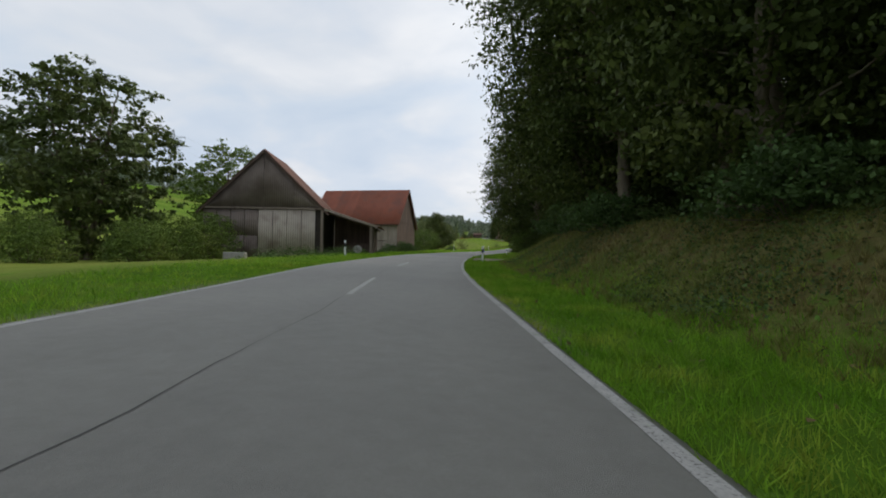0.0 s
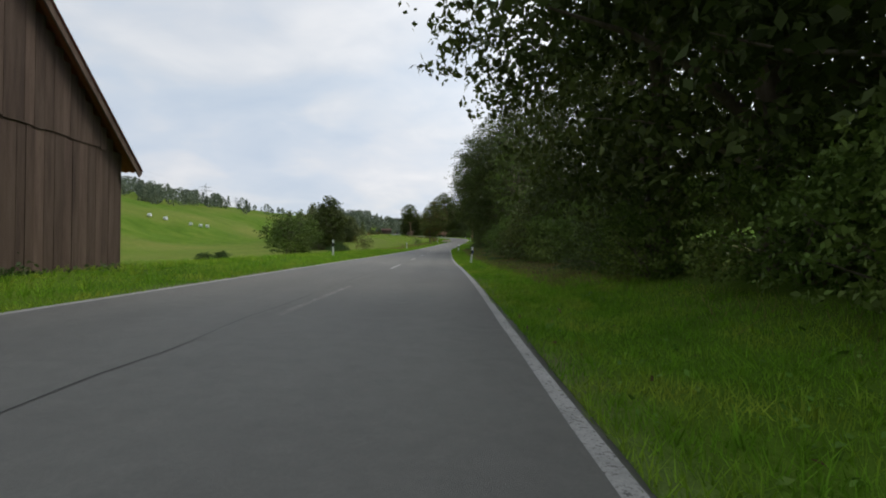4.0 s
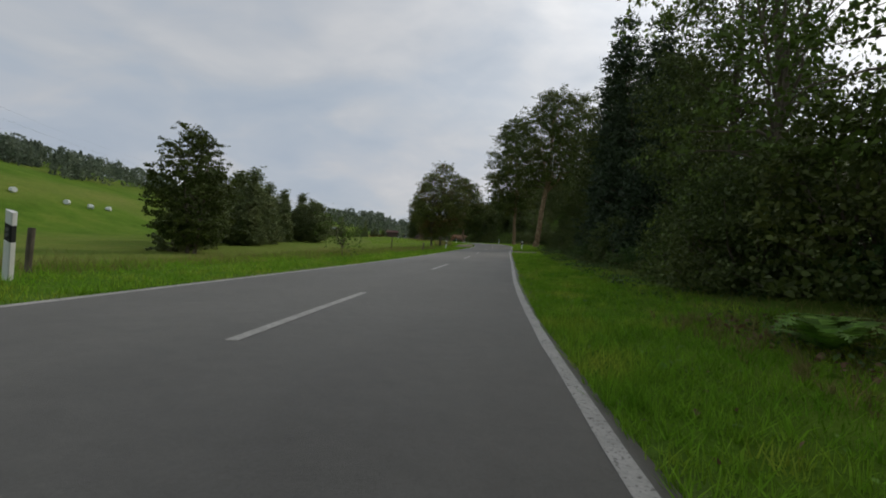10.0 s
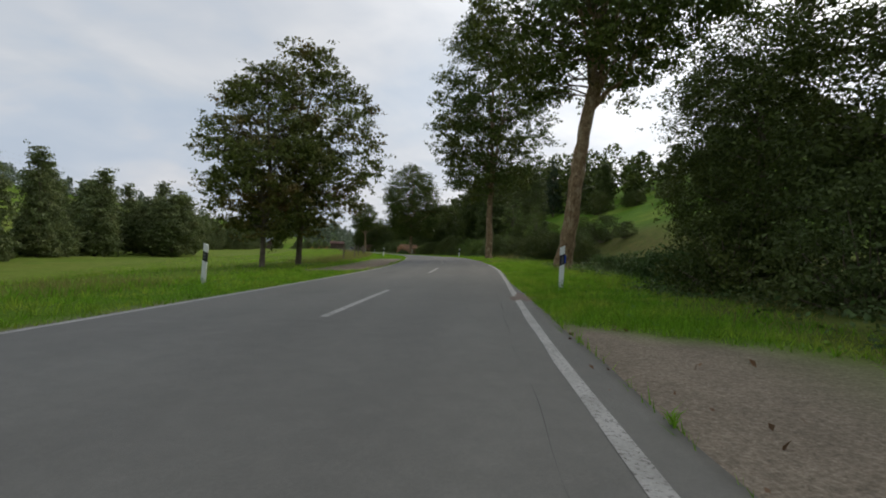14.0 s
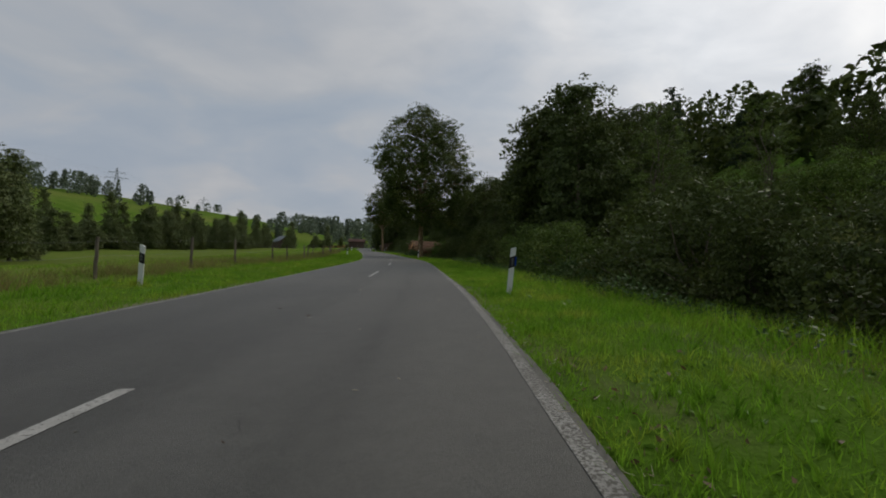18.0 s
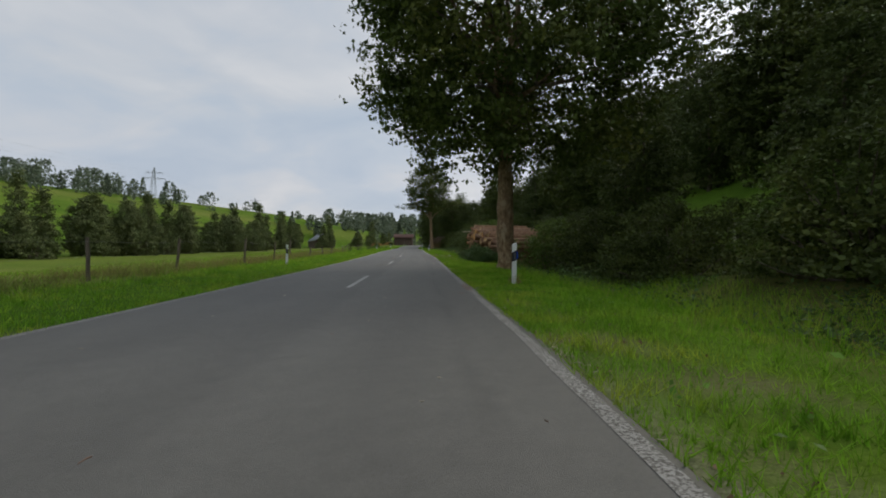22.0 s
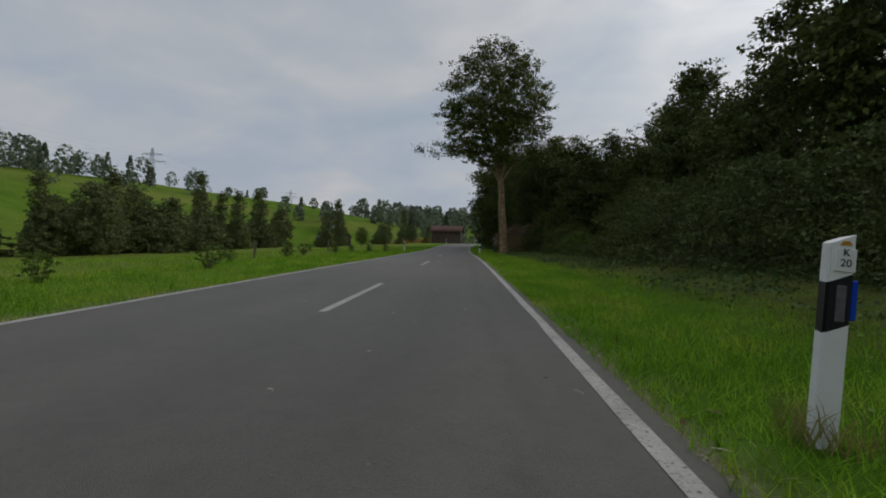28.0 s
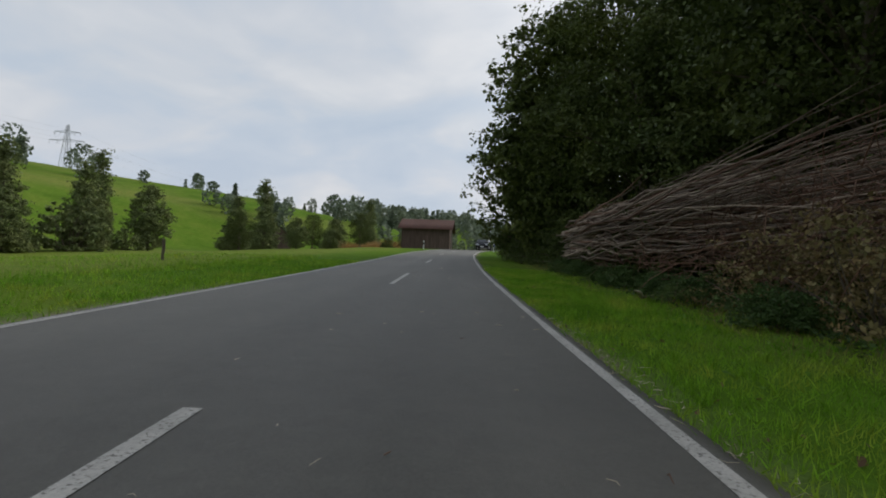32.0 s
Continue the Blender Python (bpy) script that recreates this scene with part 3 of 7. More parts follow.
def build_road():
    s = np.arange(-80, 500, 0.8)
    rng = np.random.RandomState(4)
    e0 = -EDGE + 0.04 * wave(s, 0 * s, 51, 5)
    e1 = edge_out(s)
    ob = strip("road", s, e0, e1, 0.0, M_ASPHALT, cols=57, thick=0.1)
    u = np.linspace(0, 1, 57)
    D = e0[:, None] * (1 - u) + e1[:, None] * u
    S = s[:, None] + 0 * D
    wear_tone = 0.17 + 0.15 * wave(S, D * 14, 55, 60) + 0.11 * wave(S, D * 3, 56, 14) + 0.07 * wave(S, D * 5, 59, 4)
    for c, w, a in ((1.95, 0.3, 0.12), (0.6, 0.28, 0.09), (-0.75, 0.3, 0.10), (-2.0, 0.3, 0.10), (1.3, 0.2, -0.07), (-1.4, 0.22, -0.06), (0.0, 0.2, -0.05)):
        wear_tone = wear_tone + 1.5 * a * np.exp(-((D - c - 0.12 * wave(S, 0 * S, 57, 40)) / w) ** 2) * np.clip(0.6 + 0.8 * wave(S, D, 58, 30), 0, 1.3)
    # Paler old asphalt, plus brightening and dimming of the light put into its colour.
    wear_tone = wear_tone + prof(S, (-80, 1.2), (0, 1.4), (20, 1.7), (40, 1.55), (62, 0.1), (80, -0.05), (100, 0.25), (115, 0.0), (130, 0.1), (160, 0.5), (180, 0.35), (199, -0.5), (215, -0.4), (240, -0.1), (257, 0.15), (280, -0.15), (312, -0.3), (322, -0.45), (420, -0.35))
    lane = smooth(196, 206, S) * (1 - smooth(292, 304, S)) * (1 - smooth(0.28, 0.42, D + 0.08 * wave(S, 0 * S, 61, 17)))
    wear_tone = wear_tone - 0.2 * lane
    lane = smooth(92, 96, S) * (1 - smooth(118, 130, S)) * smooth(0.95, 1.1, D + 0.1 * wave(S, 0 * S, 62, 13)) * (1 - smooth(2.3, 2.5, D))
    wear_tone = wear_tone - 0.2 * lane
    lane = smooth(340, 352, S) * (1 - smooth(-0.7, -0.4, D + 0.1 * wave(S, 0 * S, 63, 15)))
    wear_tone = wear_tone + 0.16 * lane
    # dark, breaking wheel track near the right-hand edge
    band = smooth(236, 246, S) * (1 - smooth(352, 362, S)) * np.exp(-((D - 2.02 - 0.06 * wave(S, 0 * S, 65, 11)) / 0.1) ** 2)
    wear_tone = wear_tone - 0.42 * band * np.clip(0.6 + 0.8 * wave(S, D * 6, 66, 2.2), 0.1, 1.2)
    band = smooth(206, 212, S) * (1 - smooth(232, 240, S)) * np.exp(-((D - 1.35 - 0.06 * wave(S, 0 * S, 67, 11)) / 0.14) ** 2)
    wear_tone = wear_tone - 0.3 * band * np.clip(0.6 + 0.8 * wave(S, D * 6, 68, 2.2), 0.1, 1.2)
    wear_tone = np.concatenate([wear_tone.ravel(), wear_tone.ravel()])
    at = ob.data.attributes.new("wear_tone", "FLOAT", "POINT")
    at.data.foreach_set("value", wear_tone.astype(np.float32))
    tagged(ob, "worn grey asphalt country road with faded markings", "road", kind="structure")
    for sg, nm in ((1, "edge_line"), (-1, "edge_line")):
        for q, m in ((s[s <= 195], M_PAINT), (s[(s >= 195) & (s <= 286)], M_PAINT_WORN), (s[s >= 286], M_PAINT)):
            ln = strip(nm, q, sg * HALF - 0.055 + 0.012 * wave(q, 0 * q, 53, 1.7), sg * HALF + 0.055 + 0.012 * wave(q, 0 * q, 54, 1.9), 0.004, m)
            tagged(ln, "worn white edge line on the asphalt", "road marking", kind="structure")
    for a in DASHES:
        o = 0.09 if 190 < a < 206 else 0.05 if a > 340 else 0.0
        ln = strip("centre_dash", np.linspace(a, a + (2.5 if a == 114.1 else 4.2), 5), o - 0.055, o + 0.055, 0.004, M_PAINT_WORN if 31 < a < 60 or 190 < a < 206 else M_PAINT)
        tagged(ln, "faded white centre line dash on the asphalt", "road marking", "centre line dashes", "structure")


def build_cracks():
    """Sealed joints and cracks in the asphalt, as thin dark strips."""
    m = material("crack_tar", [(0.085, 0.081, 0.073), (0.11, 0.105, 0.095)], scale=4, rough=0.9, fine=0.3)
    rows = [(-20, 112, -0.16, 0.013), (166, 190, 2.3, 0.006)]
    for k, (a, b, d, w) in enumerate(rows):
        s = np.arange(a, b, 0.35)
        r = np.random.RandomState(60 + k)
        off = np.cumsum(r.normal(0, 0.012, len(s)))
        off = d + (off - np.linspace(0, off[-1], len(s))) + 0.02 * wave(s, 0 * s, 70 + k, 3)
        wd = w * np.clip(0.6 + 0.9 * wave(s, 0 * s, 80 + k, 2.3), 0.06, 1.4)
        tagged(strip("road_crack", s, off - wd / 2, off + wd / 2, 0.003, m), "dark sealed crack running along the asphalt", "road crack", "road cracks", "structure")
    for k, (s0, d0, d1) in enumerate(((154.6, -1.2, 1.5), (88, -2.4, -0.4), (243.5, 0.2, 2.3), (368, -2.2, 0.3))):
        d = np.arange(d0, d1, 0.12)
        r = np.random.RandomState(90 + k)
        off = s0 + np.cumsum(r.normal(0, 0.03, len(d)))
        x0, y0, z0 = road(off - 0.006, d)
        x1, y1, z1 = road(off + 0.006, d)
        v = np.concatenate([np.stack([x0, y0, z0 + 0.003], 1), np.stack([x1, y1, z1 + 0.003], 1)])
        n = len(d)
        f = [(i, i + 1, n + i + 1, n + i) for i in range(n - 1)]
        tagged(mesh_obj("road_crack", v, f, m), "dark crack across the asphalt", "road crack", "road cracks", "structure")


def build_breaks():
    """Clusters of short jagged cracks where the asphalt breaks up."""
    m = material("crack_shadow", [(0.09, 0.085, 0.077), (0.11, 0.105, 0.095)], scale=6, rough=0.95, fine=0.3)
    for k, (s0, s1, d0, d1, n) in enumerate(((290, 306, 1.75, 2.3, 16), (316, 340, 1.9, 2.35, 18), (340, 360, 1.95, 2.35, 10), (350, 374, -2.3, -1.3, 14), (152, 157, -1.6, 1.4, 7), (214, 236, 0.7, 1.5, 8), (20, 60, -2.2, -1.4, 8))):
        r = np.random.RandomState(160 + k)
        bits = []
        for _ in range(n):
            m_ = r.randint(5, 12)
            a = r.normal(0, 0.5) if k != 4 else 1.57 + r.normal(0, 0.3)
            turns = a + r.normal(0, 0.5, m_)
            ss = r.uniform(s0, s1) + np.cumsum(np.cos(turns)) * 0.06
            dd = r.uniform(d0, d1) + np.cumsum(np.sin(turns)) * 0.05
            w = r.uniform(0.002, 0.0045) * np.sin(np.linspace(0.15, 3.0, m_))
            ox, oy = -np.sin(turns) * w, np.cos(turns) * w
            x0, y0, z0 = road(ss + ox, dd + oy)
            x1, y1, z1 = road(ss - ox, dd - oy)
            v = np.concatenate([np.stack([x0, y0, z0 + 0.003], 1), np.stack([x1, y1, z1 + 0.003], 1)])
            bits.append((v, np.array([(i, i + 1, m_ + i + 1, m_ + i) for i in range(m_ - 1)])))
        tagged(mesh_obj("road_crack", *joined(bits), m), "short jagged cracks in the worn asphalt", "road crack", "road cracks", "structure")


build_ground()
build_road()
build_breaks()
build_cracks()


# ---------------------------------------------------------------- plants
def lobes(rng):
    k = rng.uniform(-1, 1, (7, 3))
    return lambda a, v: sum(np.sin(a * (i + 1) + 5 * k[i, 0] + v * 6 * k[i, 1]) * (0.6 + 0.4 * k[i, 2]) / (1 + 0.35 * i) for i in range(7)) / 2.6


PROFILE = {
    "round": lambda v: np.clip(np.sin(np.pi * (0.07 + 0.88 * v)), 0, 1) ** 0.5,
    "oval": lambda v: np.clip(np.sin(np.pi * (0.16 + 0.80 * v)), 0, 1) ** 0.75,
    "egg": lambda v: np.clip(np.sin(np.pi * np.clip(v, 0, 1) ** 0.72 * 0.93 + 0.12), 0.05, 1) ** 0.8,
    "cone": lambda v: np.clip(1.04 - v, 0.03, 1) ** 0.85,
    "vase": lambda v: np.clip(np.sin(np.pi * (0.12 + 0.85 * np.clip(v, 0, 1) ** 1.25)), 0.12, 1) ** 0.7,
    "dome": lambda v: np.sqrt(np.clip(1.02 - v * v, 0.01, 1)),
}


def crown_points(rng, base, top, radius, shape, clumps, per, spread, axis, rough=0.24, gaps=0.0, flat=0.65, shell=0.42):
    """Leaf places: clumps inside an uneven envelope, most of them near its skin."""
    v = rng.uniform(0, 1, clumps * 3)
    w = PROFILE[shape](v)
    v = v[rng.uniform(0, 1, len(v)) < w / w.max()][:clumps]
    a = rng.uniform(0, 2 * np.pi, len(v))
    lb = lobes(rng)
    r = radius * PROFILE[shape](v) * (1 + rough * lb(a, v)) * rng.uniform(0, 1, len(v)) ** shell
    keep = rng.uniform(0, 1, len(v)) > gaps * np.clip(0.5 + lb(a * 2 + 1, v * 3), 0, 1)
    v, a, r = v[keep], a[keep], r[keep]
    z = base + (top - base) * v
    ax = np.stack([np.interp(z, axis[:, 2], axis[:, k]) for k in range(2)], 1)
    c = np.stack([ax[:, 0] + np.cos(a) * r, ax[:, 1] + np.sin(a) * r, z], 1)
    sprays = max(2, per // 11)
    hub = np.repeat(c, sprays, 0) + rng.normal(size=(len(c) * sprays, 3)) * np.array([spread, spread, spread * flat])
    n = np.maximum(2, rng.poisson(per / sprays, len(hub)))
    which = np.repeat(np.arange(len(hub)), n)
    pts = hub[which] + rng.normal(size=(len(which), 3)) * np.array([spread, spread, spread * 0.45]) * 0.42
    return c, pts


def bent(p0, p3, rise, rng, wobble=0.05, n=7):
    """A limb that leaves p0 upwards and bows over to p3."""
    far = np.linalg.norm(p3 - p0)
    p1 = p0 + (p3 - p0) * np.array([0.22, 0.22, 0.40]) + np.array([0, 0, rise * far])
    p2 = p0 + (p3 - p0) * np.array([0.62, 0.62, 0.78]) + np.array([0, 0, rise * 0.7 * far])
    u = np.linspace(0, 1, n)[:, None]
    c = (1 - u) ** 3 * p0 + 3 * u * (1 - u) ** 2 * p1 + 3 * u * u * (1 - u) * p2 + u ** 3 * p3
    c[1:-1] += rng.normal(0, wobble * 0.25 * far, (n - 2, 3)) * 0.3
    return c


def make_tree(name, seed, height, base, radius, trunk_r, leaf, clumps, per, size, shape="oval", lean=(0.0, 0.0), gaps=0.0, rough=0.24, spread=0.42, label="", stems=1, category="tree", bare_limbs=10, shell=0.42, bark=None, fork=0.0, limbs=6, boughs=(), burls=0):
    """A tree > trunk, limbs, crown, with the base of its trunk at the origin. With a fork the trunk splits there into
    main limbs; a bough is (degrees round the trunk, height, reach, clumps) beyond the round of the crown."""
    rng = np.random.RandomState(seed)
    top = new(name)
    h = np.linspace(0, 1, 26)
    sway = np.cumsum(rng.normal(0, 0.006, (26, 2)), 0) * height
    axis = np.stack([lean[0] * h * height + sway[:, 0] * h, lean[1] * h * height + sway[:, 1] * h, h * height * 0.92 - 0.25], 1)
    c, pts = crown_points(rng, base, height, radius, shape, clumps, per, spread, axis, rough, gaps, shell=shell)
    for deg, bz, reach, nb in boughs:
        a = math.radians(deg)
        mid = np.array([math.cos(a) * reach, math.sin(a) * reach, bz])
        cb = mid * np.array([1, 1, 1]) + rng.normal(size=(nb, 3)) * np.array([0.22 * reach, 0.22 * reach, 0.6])
        q = cb[np.repeat(np.arange(nb), per)] + rng.normal(size=(nb * per, 3)) * np.array([spread, spread, spread * 0.5])
        c, pts = np.concatenate([c, cb]), np.concatenate([pts, q])
    trunks, limb_bits, mains = [], [], []
    taper = lambda u: np.maximum(0.06, 1.0 - 0.88 * u ** 1.15)
    for k in range(stems):
        off = np.array([0, 0]) if stems == 1 else 0.16 * radius * np.array([math.cos(k * 6.28 / stems), math.sin(k * 6.28 / stems)])
        ln = axis.copy()
        ln[:, :2] += off * (0.5 + 2.2 * h[:, None])
        ln[1:-1, :2] += rng.normal(0, 0.07 * trunk_r, (24, 2))
        rad = trunk_r * (0.62 if stems > 1 else 1.0) * taper(h)
        if fork:
            z = np.linspace(-0.25, fork, 26)
            ln = np.stack([np.interp(z, axis[:, 2], axis[:, 0]), np.interp(z, axis[:, 2], axis[:, 1]), z], 1)
            ln[2:-1, :2] += rng.normal(0, 0.05 * trunk_r, (23, 2))
            rad = trunk_r * (1.0 - 0.3 * h)
            rad[2] *= 1.06
        rad[0] *= 1.5
        rad[1] *= 1.16
        tv, tf = tube(ln, rad * rng.uniform(0.95, 1.05, 26), 16 if fork else 11)
        for _ in range(burls):
            at = tv[rng.randint(20, len(tv))]
            out = at - np.array([np.interp(at[2], axis[:, 2], axis[:, 0]), np.interp(at[2], axis[:, 2], axis[:, 1]), at[2]])
            w = np.exp(-(np.linalg.norm(tv - at, axis=1) / rng.uniform(0.16, 0.3)) ** 2)
            tv = tv + w[:, None] * out / (np.linalg.norm(out) + 1e-6) * rng.uniform(0.04, 0.11)
        trunks.append((tv, tf))
    if fork:
        p0 = np.array([np.interp(fork, axis[:, 2], axis[:, 0]), np.interp(fork, axis[:, 2], axis[:, 1]), fork - 0.15])
        ends = []
        for k in range(limbs):
            a = k * 6.283 / max(1, limbs - 1) + rng.uniform(-0.4, 0.4)
            v = rng.uniform(0.5, 0.85) if k else 0.95
            z = base + (height - base) * v
            rr = radius * PROFILE[shape](np.array([v]))[0] * (rng.uniform(0.5, 0.75) if k else 0.1)
            ends.append(np.array([np.interp(z, axis[:, 2], axis[:, 0]) + math.cos(a) * rr, np.interp(z, axis[:, 2], axis[:, 1]) + math.sin(a) * rr, z]))
        for deg, bz, reach, nb in boughs:
            ends.append(np.array([math.cos(math.radians(deg)) * reach, math.sin(math.radians(deg)) * reach, bz]))
        for k, e in enumerate(ends):
            st = p0 - np.array([0, 0, rng.uniform(0, 0.14) * fork * (k > 0)])
            ln = bent(st, e, 0.1, rng, 0.25, 10)
            r0 = trunk_r * 0.7 * (0.8 if k == 0 else rng.uniform(0.42, 0.6))
            mains.append((ln, r0 * (1.0 - 0.82 * np.linspace(0, 1, 10))))
        nodes = np.concatenate([m[0] for m in mains])
        nrad = np.concatenate([m[1] for m in mains])
        for i in rng.permutation(len(c))[:170]:
            e = c[i]
            gap = np.linalg.norm(nodes - e, axis=1) + 2.5 * np.maximum(0, nodes[:, 2] - e[2] + 0.2)
            j = int(np.argmin(gap))
            if gap[j] > 0.25:
                r0 = max(0.016, 0.5 * nrad[j])
                limb_bits.append(tube(bent(nodes[j], e, 0.06, rng, 0.3, 5), min(r0, 0.05) * np.array([1, 0.8, 0.6, 0.4, 0.15]), 5))
    else:
        order = rng.permutation(len(c))
        for i in order[:bare_limbs * 4]:
            e = c[i]
            z0 = max(base * 0.9, e[2] - rng.uniform(0.25, 0.6) * np.hypot(e[0], e[1]) - 0.4)
            z0 = min(z0, axis[-2, 2])
            p0 = np.array([np.interp(z0, axis[:, 2], axis[:, 0]), np.interp(z0, axis[:, 2], axis[:, 1]), z0])
            if np.linalg.norm(e - p0) < 0.3:
                continue
            r0 = float(np.interp(z0, axis[:, 2], trunk_r * taper(h))) * (0.5 if i in order[:bare_limbs] else 0.22)
            limb_bits.append(tube(bent(p0, e, 0.04, rng, 0.3, 5), max(r0, 0.012) * np.array([1, 0.8, 0.55, 0.35, 0.12]), 5))
    out = pts - np.array([axis[13, 0], axis[13, 1], (base + height) / 2])
    out /= np.linalg.norm(out, axis=1)[:, None] + 1e-6
    v, f = leaves(pts, size, rng, 0.9, out)
    tv, tf = joined(trunks)
    tv = tv + rng.normal(0, 0.03 * trunk_r, tv.shape)
    mesh_obj("trunk", tv, tf, bark or M_BARK, top, True)
    for ln, rad in mains:
        mesh_obj("limb", *tube(ln, rad, 8), bark or M_BARK, top, True)
    mesh_obj("branch_work", *joined(limb_bits), M_BARK, top, True)["kind"] = "stuff"
    mesh_obj("crown", v, f, M_LEAF[leaf], top)
    return tagged(top, label, category)


def make_bush(name, seed, height, radius, leaf, clumps, per, size, label="", category="bush", shape="dome", gaps=0.0, spread=0.24):
    rng = np.random.RandomState(seed)
    top = new(name)
    axis = np.array([[0, 0, -0.2], [0, 0, height]])
    c, pts = crown_points(rng, 0.05, height, radius, shape, clumps, per, spread, axis, 0.3, gaps)
    pts[:, 2] = np.maximum(pts[:, 2], rng.uniform(-0.05, 0.15, len(pts)))
    bits = []
    for i in rng.permutation(len(c))[:26]:
        e = c[i]
        b = np.array([e[0] * 0.2, e[1] * 0.2, -0.1])
        m = (b + e) / 2 + rng.normal(0, 0.06, 3) * radius
        bits.append(tube(np.array([b, m, e]), height * np.array([0.012, 0.008, 0.003]), 4))
    v, f = leaves(pts, size, rng, 0.6)
    mesh_obj("stem_work", *joined(bits), M_BARK, top, True)["kind"] = "stuff"
    mesh_obj("foliage", v, f, M_LEAF[leaf], top)
    return tagged(top, label, category)


def put(proto, s, d, turn=0.0, scale=1.0, tall=1.0, group="", label="", up=0.0):
    m = along(s, d, up, turn) @ Matrix.Diagonal((scale, scale, scale * tall, 1))
    if not proto.get("placed"):
        proto["placed"] = 1
        proto.matrix_basis = m
        ob = proto
    else:
        sc = proto.matrix_basis.to_scale()
        ob = copy_thing(proto, m @ Matrix.Diagonal((1 / sc.x, 1 / sc.y, 1 / sc.z, 1)))
    return tagged(ob, label, group=group)


# the single trees beside the road
MAPLE_A = make_tree("roadside_maple", 11, 21.0, 8.4, 6.1, 0.37, "maple", 540, 125, 0.175, "round", (0.11, -0.01), gaps=0.28, rough=0.38, spread=0.42, bark=M_BARK_MAPLE, label="tall roadside maple with a scarred bare trunk forking high up", fork=8.9, limbs=7, boughs=((-10, 11.5, 7.2, 12),), burls=4)
put(MAPLE_A, 190.0, 5.75, 0)
MAPLE_B = make_tree("leaning_maple", 12, 22.0, 5.6, 4.9, 0.29, "maple", 560, 115, 0.175, "oval", (-0.02, 0.0), gaps=0.3, rough=0.36, spread=0.4, bark=M_BARK_MAPLE, label="roadside maple with a knotty mottled trunk", fork=6.6, limbs=7, burls=16)
put(MAPLE_B, 209.7, 4.55, 0)
ROUND = make_tree("round_maple", 13, 20.5, 4.4, 6.9, 0.36, "maple", 860, 125, 0.18, "oval", (-0.04, 0.0), gaps=0.2, rough=0.3, spread=0.46, bark=M_BARK_MAPLE, label="large rounded maple with a thick mossy trunk", fork=6.5, limbs=9, boughs=((-75, 10.4, 7.6, 10),), burls=5)
put(ROUND, 278.6, 5.12, 40)
TALL = make_tree("tall_maple", 14, 20.8, 9.2, 5.6, 0.41, "maple", 520, 115, 0.18, "round", (-0.035, -0.03), gaps=0.3, rough=0.4, spread=0.42, bark=M_BARK_MAPLE, label="tall maple with a long bare trunk and spreading boughs", fork=8.6, limbs=6, boughs=((0, 11.2, 5.6, 14), (182, 10.6, 5.6, 12), (104, 9.2, 6.4, 14)), burls=5)
put(TALL, 381.4, 6.05, 0)
TWIN = make_tree("meadow_maple", 15, 12.4, 1.7, 3.7, 0.17, "rust", 390, 90, 0.155, "egg", gaps=0.4, rough=0.42, spread=0.34, label="young maple turning reddish in the meadow", fork=2.4, limbs=8)
put(TWIN, 190.8, -8.7, 0, 0.84)
put(TWIN, 193.4, -7.7, 120, 1.0)
# woodland trees, built once and set many times
WOOD_A = make_tree("bank_tree", 21, 13.5, 1.2, 4.4, 0.30, "dark", 380, 110, 0.15, "round", gaps=0.2, rough=0.34, spread=0.5, label="dense dark green broadleaf tree on the bank")
WOOD_B = make_tree("bank_tree", 22, 12.5, 3.4, 4.8, 0.27, "dark", 360, 104, 0.15, "oval", gaps=0.3, rough=0.38, spread=0.5, label="broad dark tree with bare lower trunk on the bank", fork=3.6, limbs=7)
WOOD_C = make_tree("bank_tree", 23, 14.0, 0.6, 3.2, 0.22, "alder", 300, 100, 0.14, "egg", gaps=0.25, rough=0.36, spread=0.46, label="upright grey-green tree on the bank")
WOOD_D = make_tree("hedge_tree", 29, 15.0, 1.9, 5.4, 0.3, "dark", 420, 110, 0.145, "round", gaps=0.42, rough=0.4, shell=0.38, label="tall dark tree with low drooping branches by the road", spread=0.5, fork=3.2, limbs=8)
WOOD_E = make_tree("high_crowned_tree", 36, 15.0, 3.9, 5.0, 0.26, "dark", 420, 110, 0.15, "round", gaps=0.25, rough=0.4, label="tall dark tree with its crown high above the bank", spread=0.48, fork=5.0, limbs=7)
LIGHT = make_tree("airy_tree", 24, 13.0, 2.0, 3.1, 0.14, "fresh", 150, 70, 0.125, "oval", gaps=0.6, rough=0.45, spread=0.36, label="slender airy tree with light green leaves", fork=3.4, limbs=8)
SPRUCE = make_tree("spruce_tree", 25, 14.0, 0.8, 2.6, 0.2, "needle", 360, 55, 0.18, "cone", rough=0.2, label="dark spruce at the edge of the wood", spread=0.34)
BACK_A = make_tree("slope_tree", 26, 13.0, 0.3, 4.2, 0.26, "dark", 260, 62, 0.27, "round", gaps=0.12, rough=0.34, label="dark broadleaf tree on the wooded slope", spread=0.58, bare_limbs=5)
BACK_B = make_tree("slope_tree", 27, 14.0, 0.6, 3.2, 0.22, "alder", 230, 62, 0.26, "egg", gaps=0.14, rough=0.36, label="grey-green tree on the wooded slope", spread=0.52, bare_limbs=5)
BACK_C = make_tree("slope_spruce", 28, 14.5, 0.6, 2.6, 0.2, "needle", 200, 40, 0.28, "cone", rough=0.2, label="dark spruce on the wooded slope", spread=0.4, bare_limbs=4)
HAZEL = make_bush("hazel_bush", 31, 3.6, 2.7, "dark", 170, 88, 0.115, spread=0.32, label="dense dark green hazel bush")
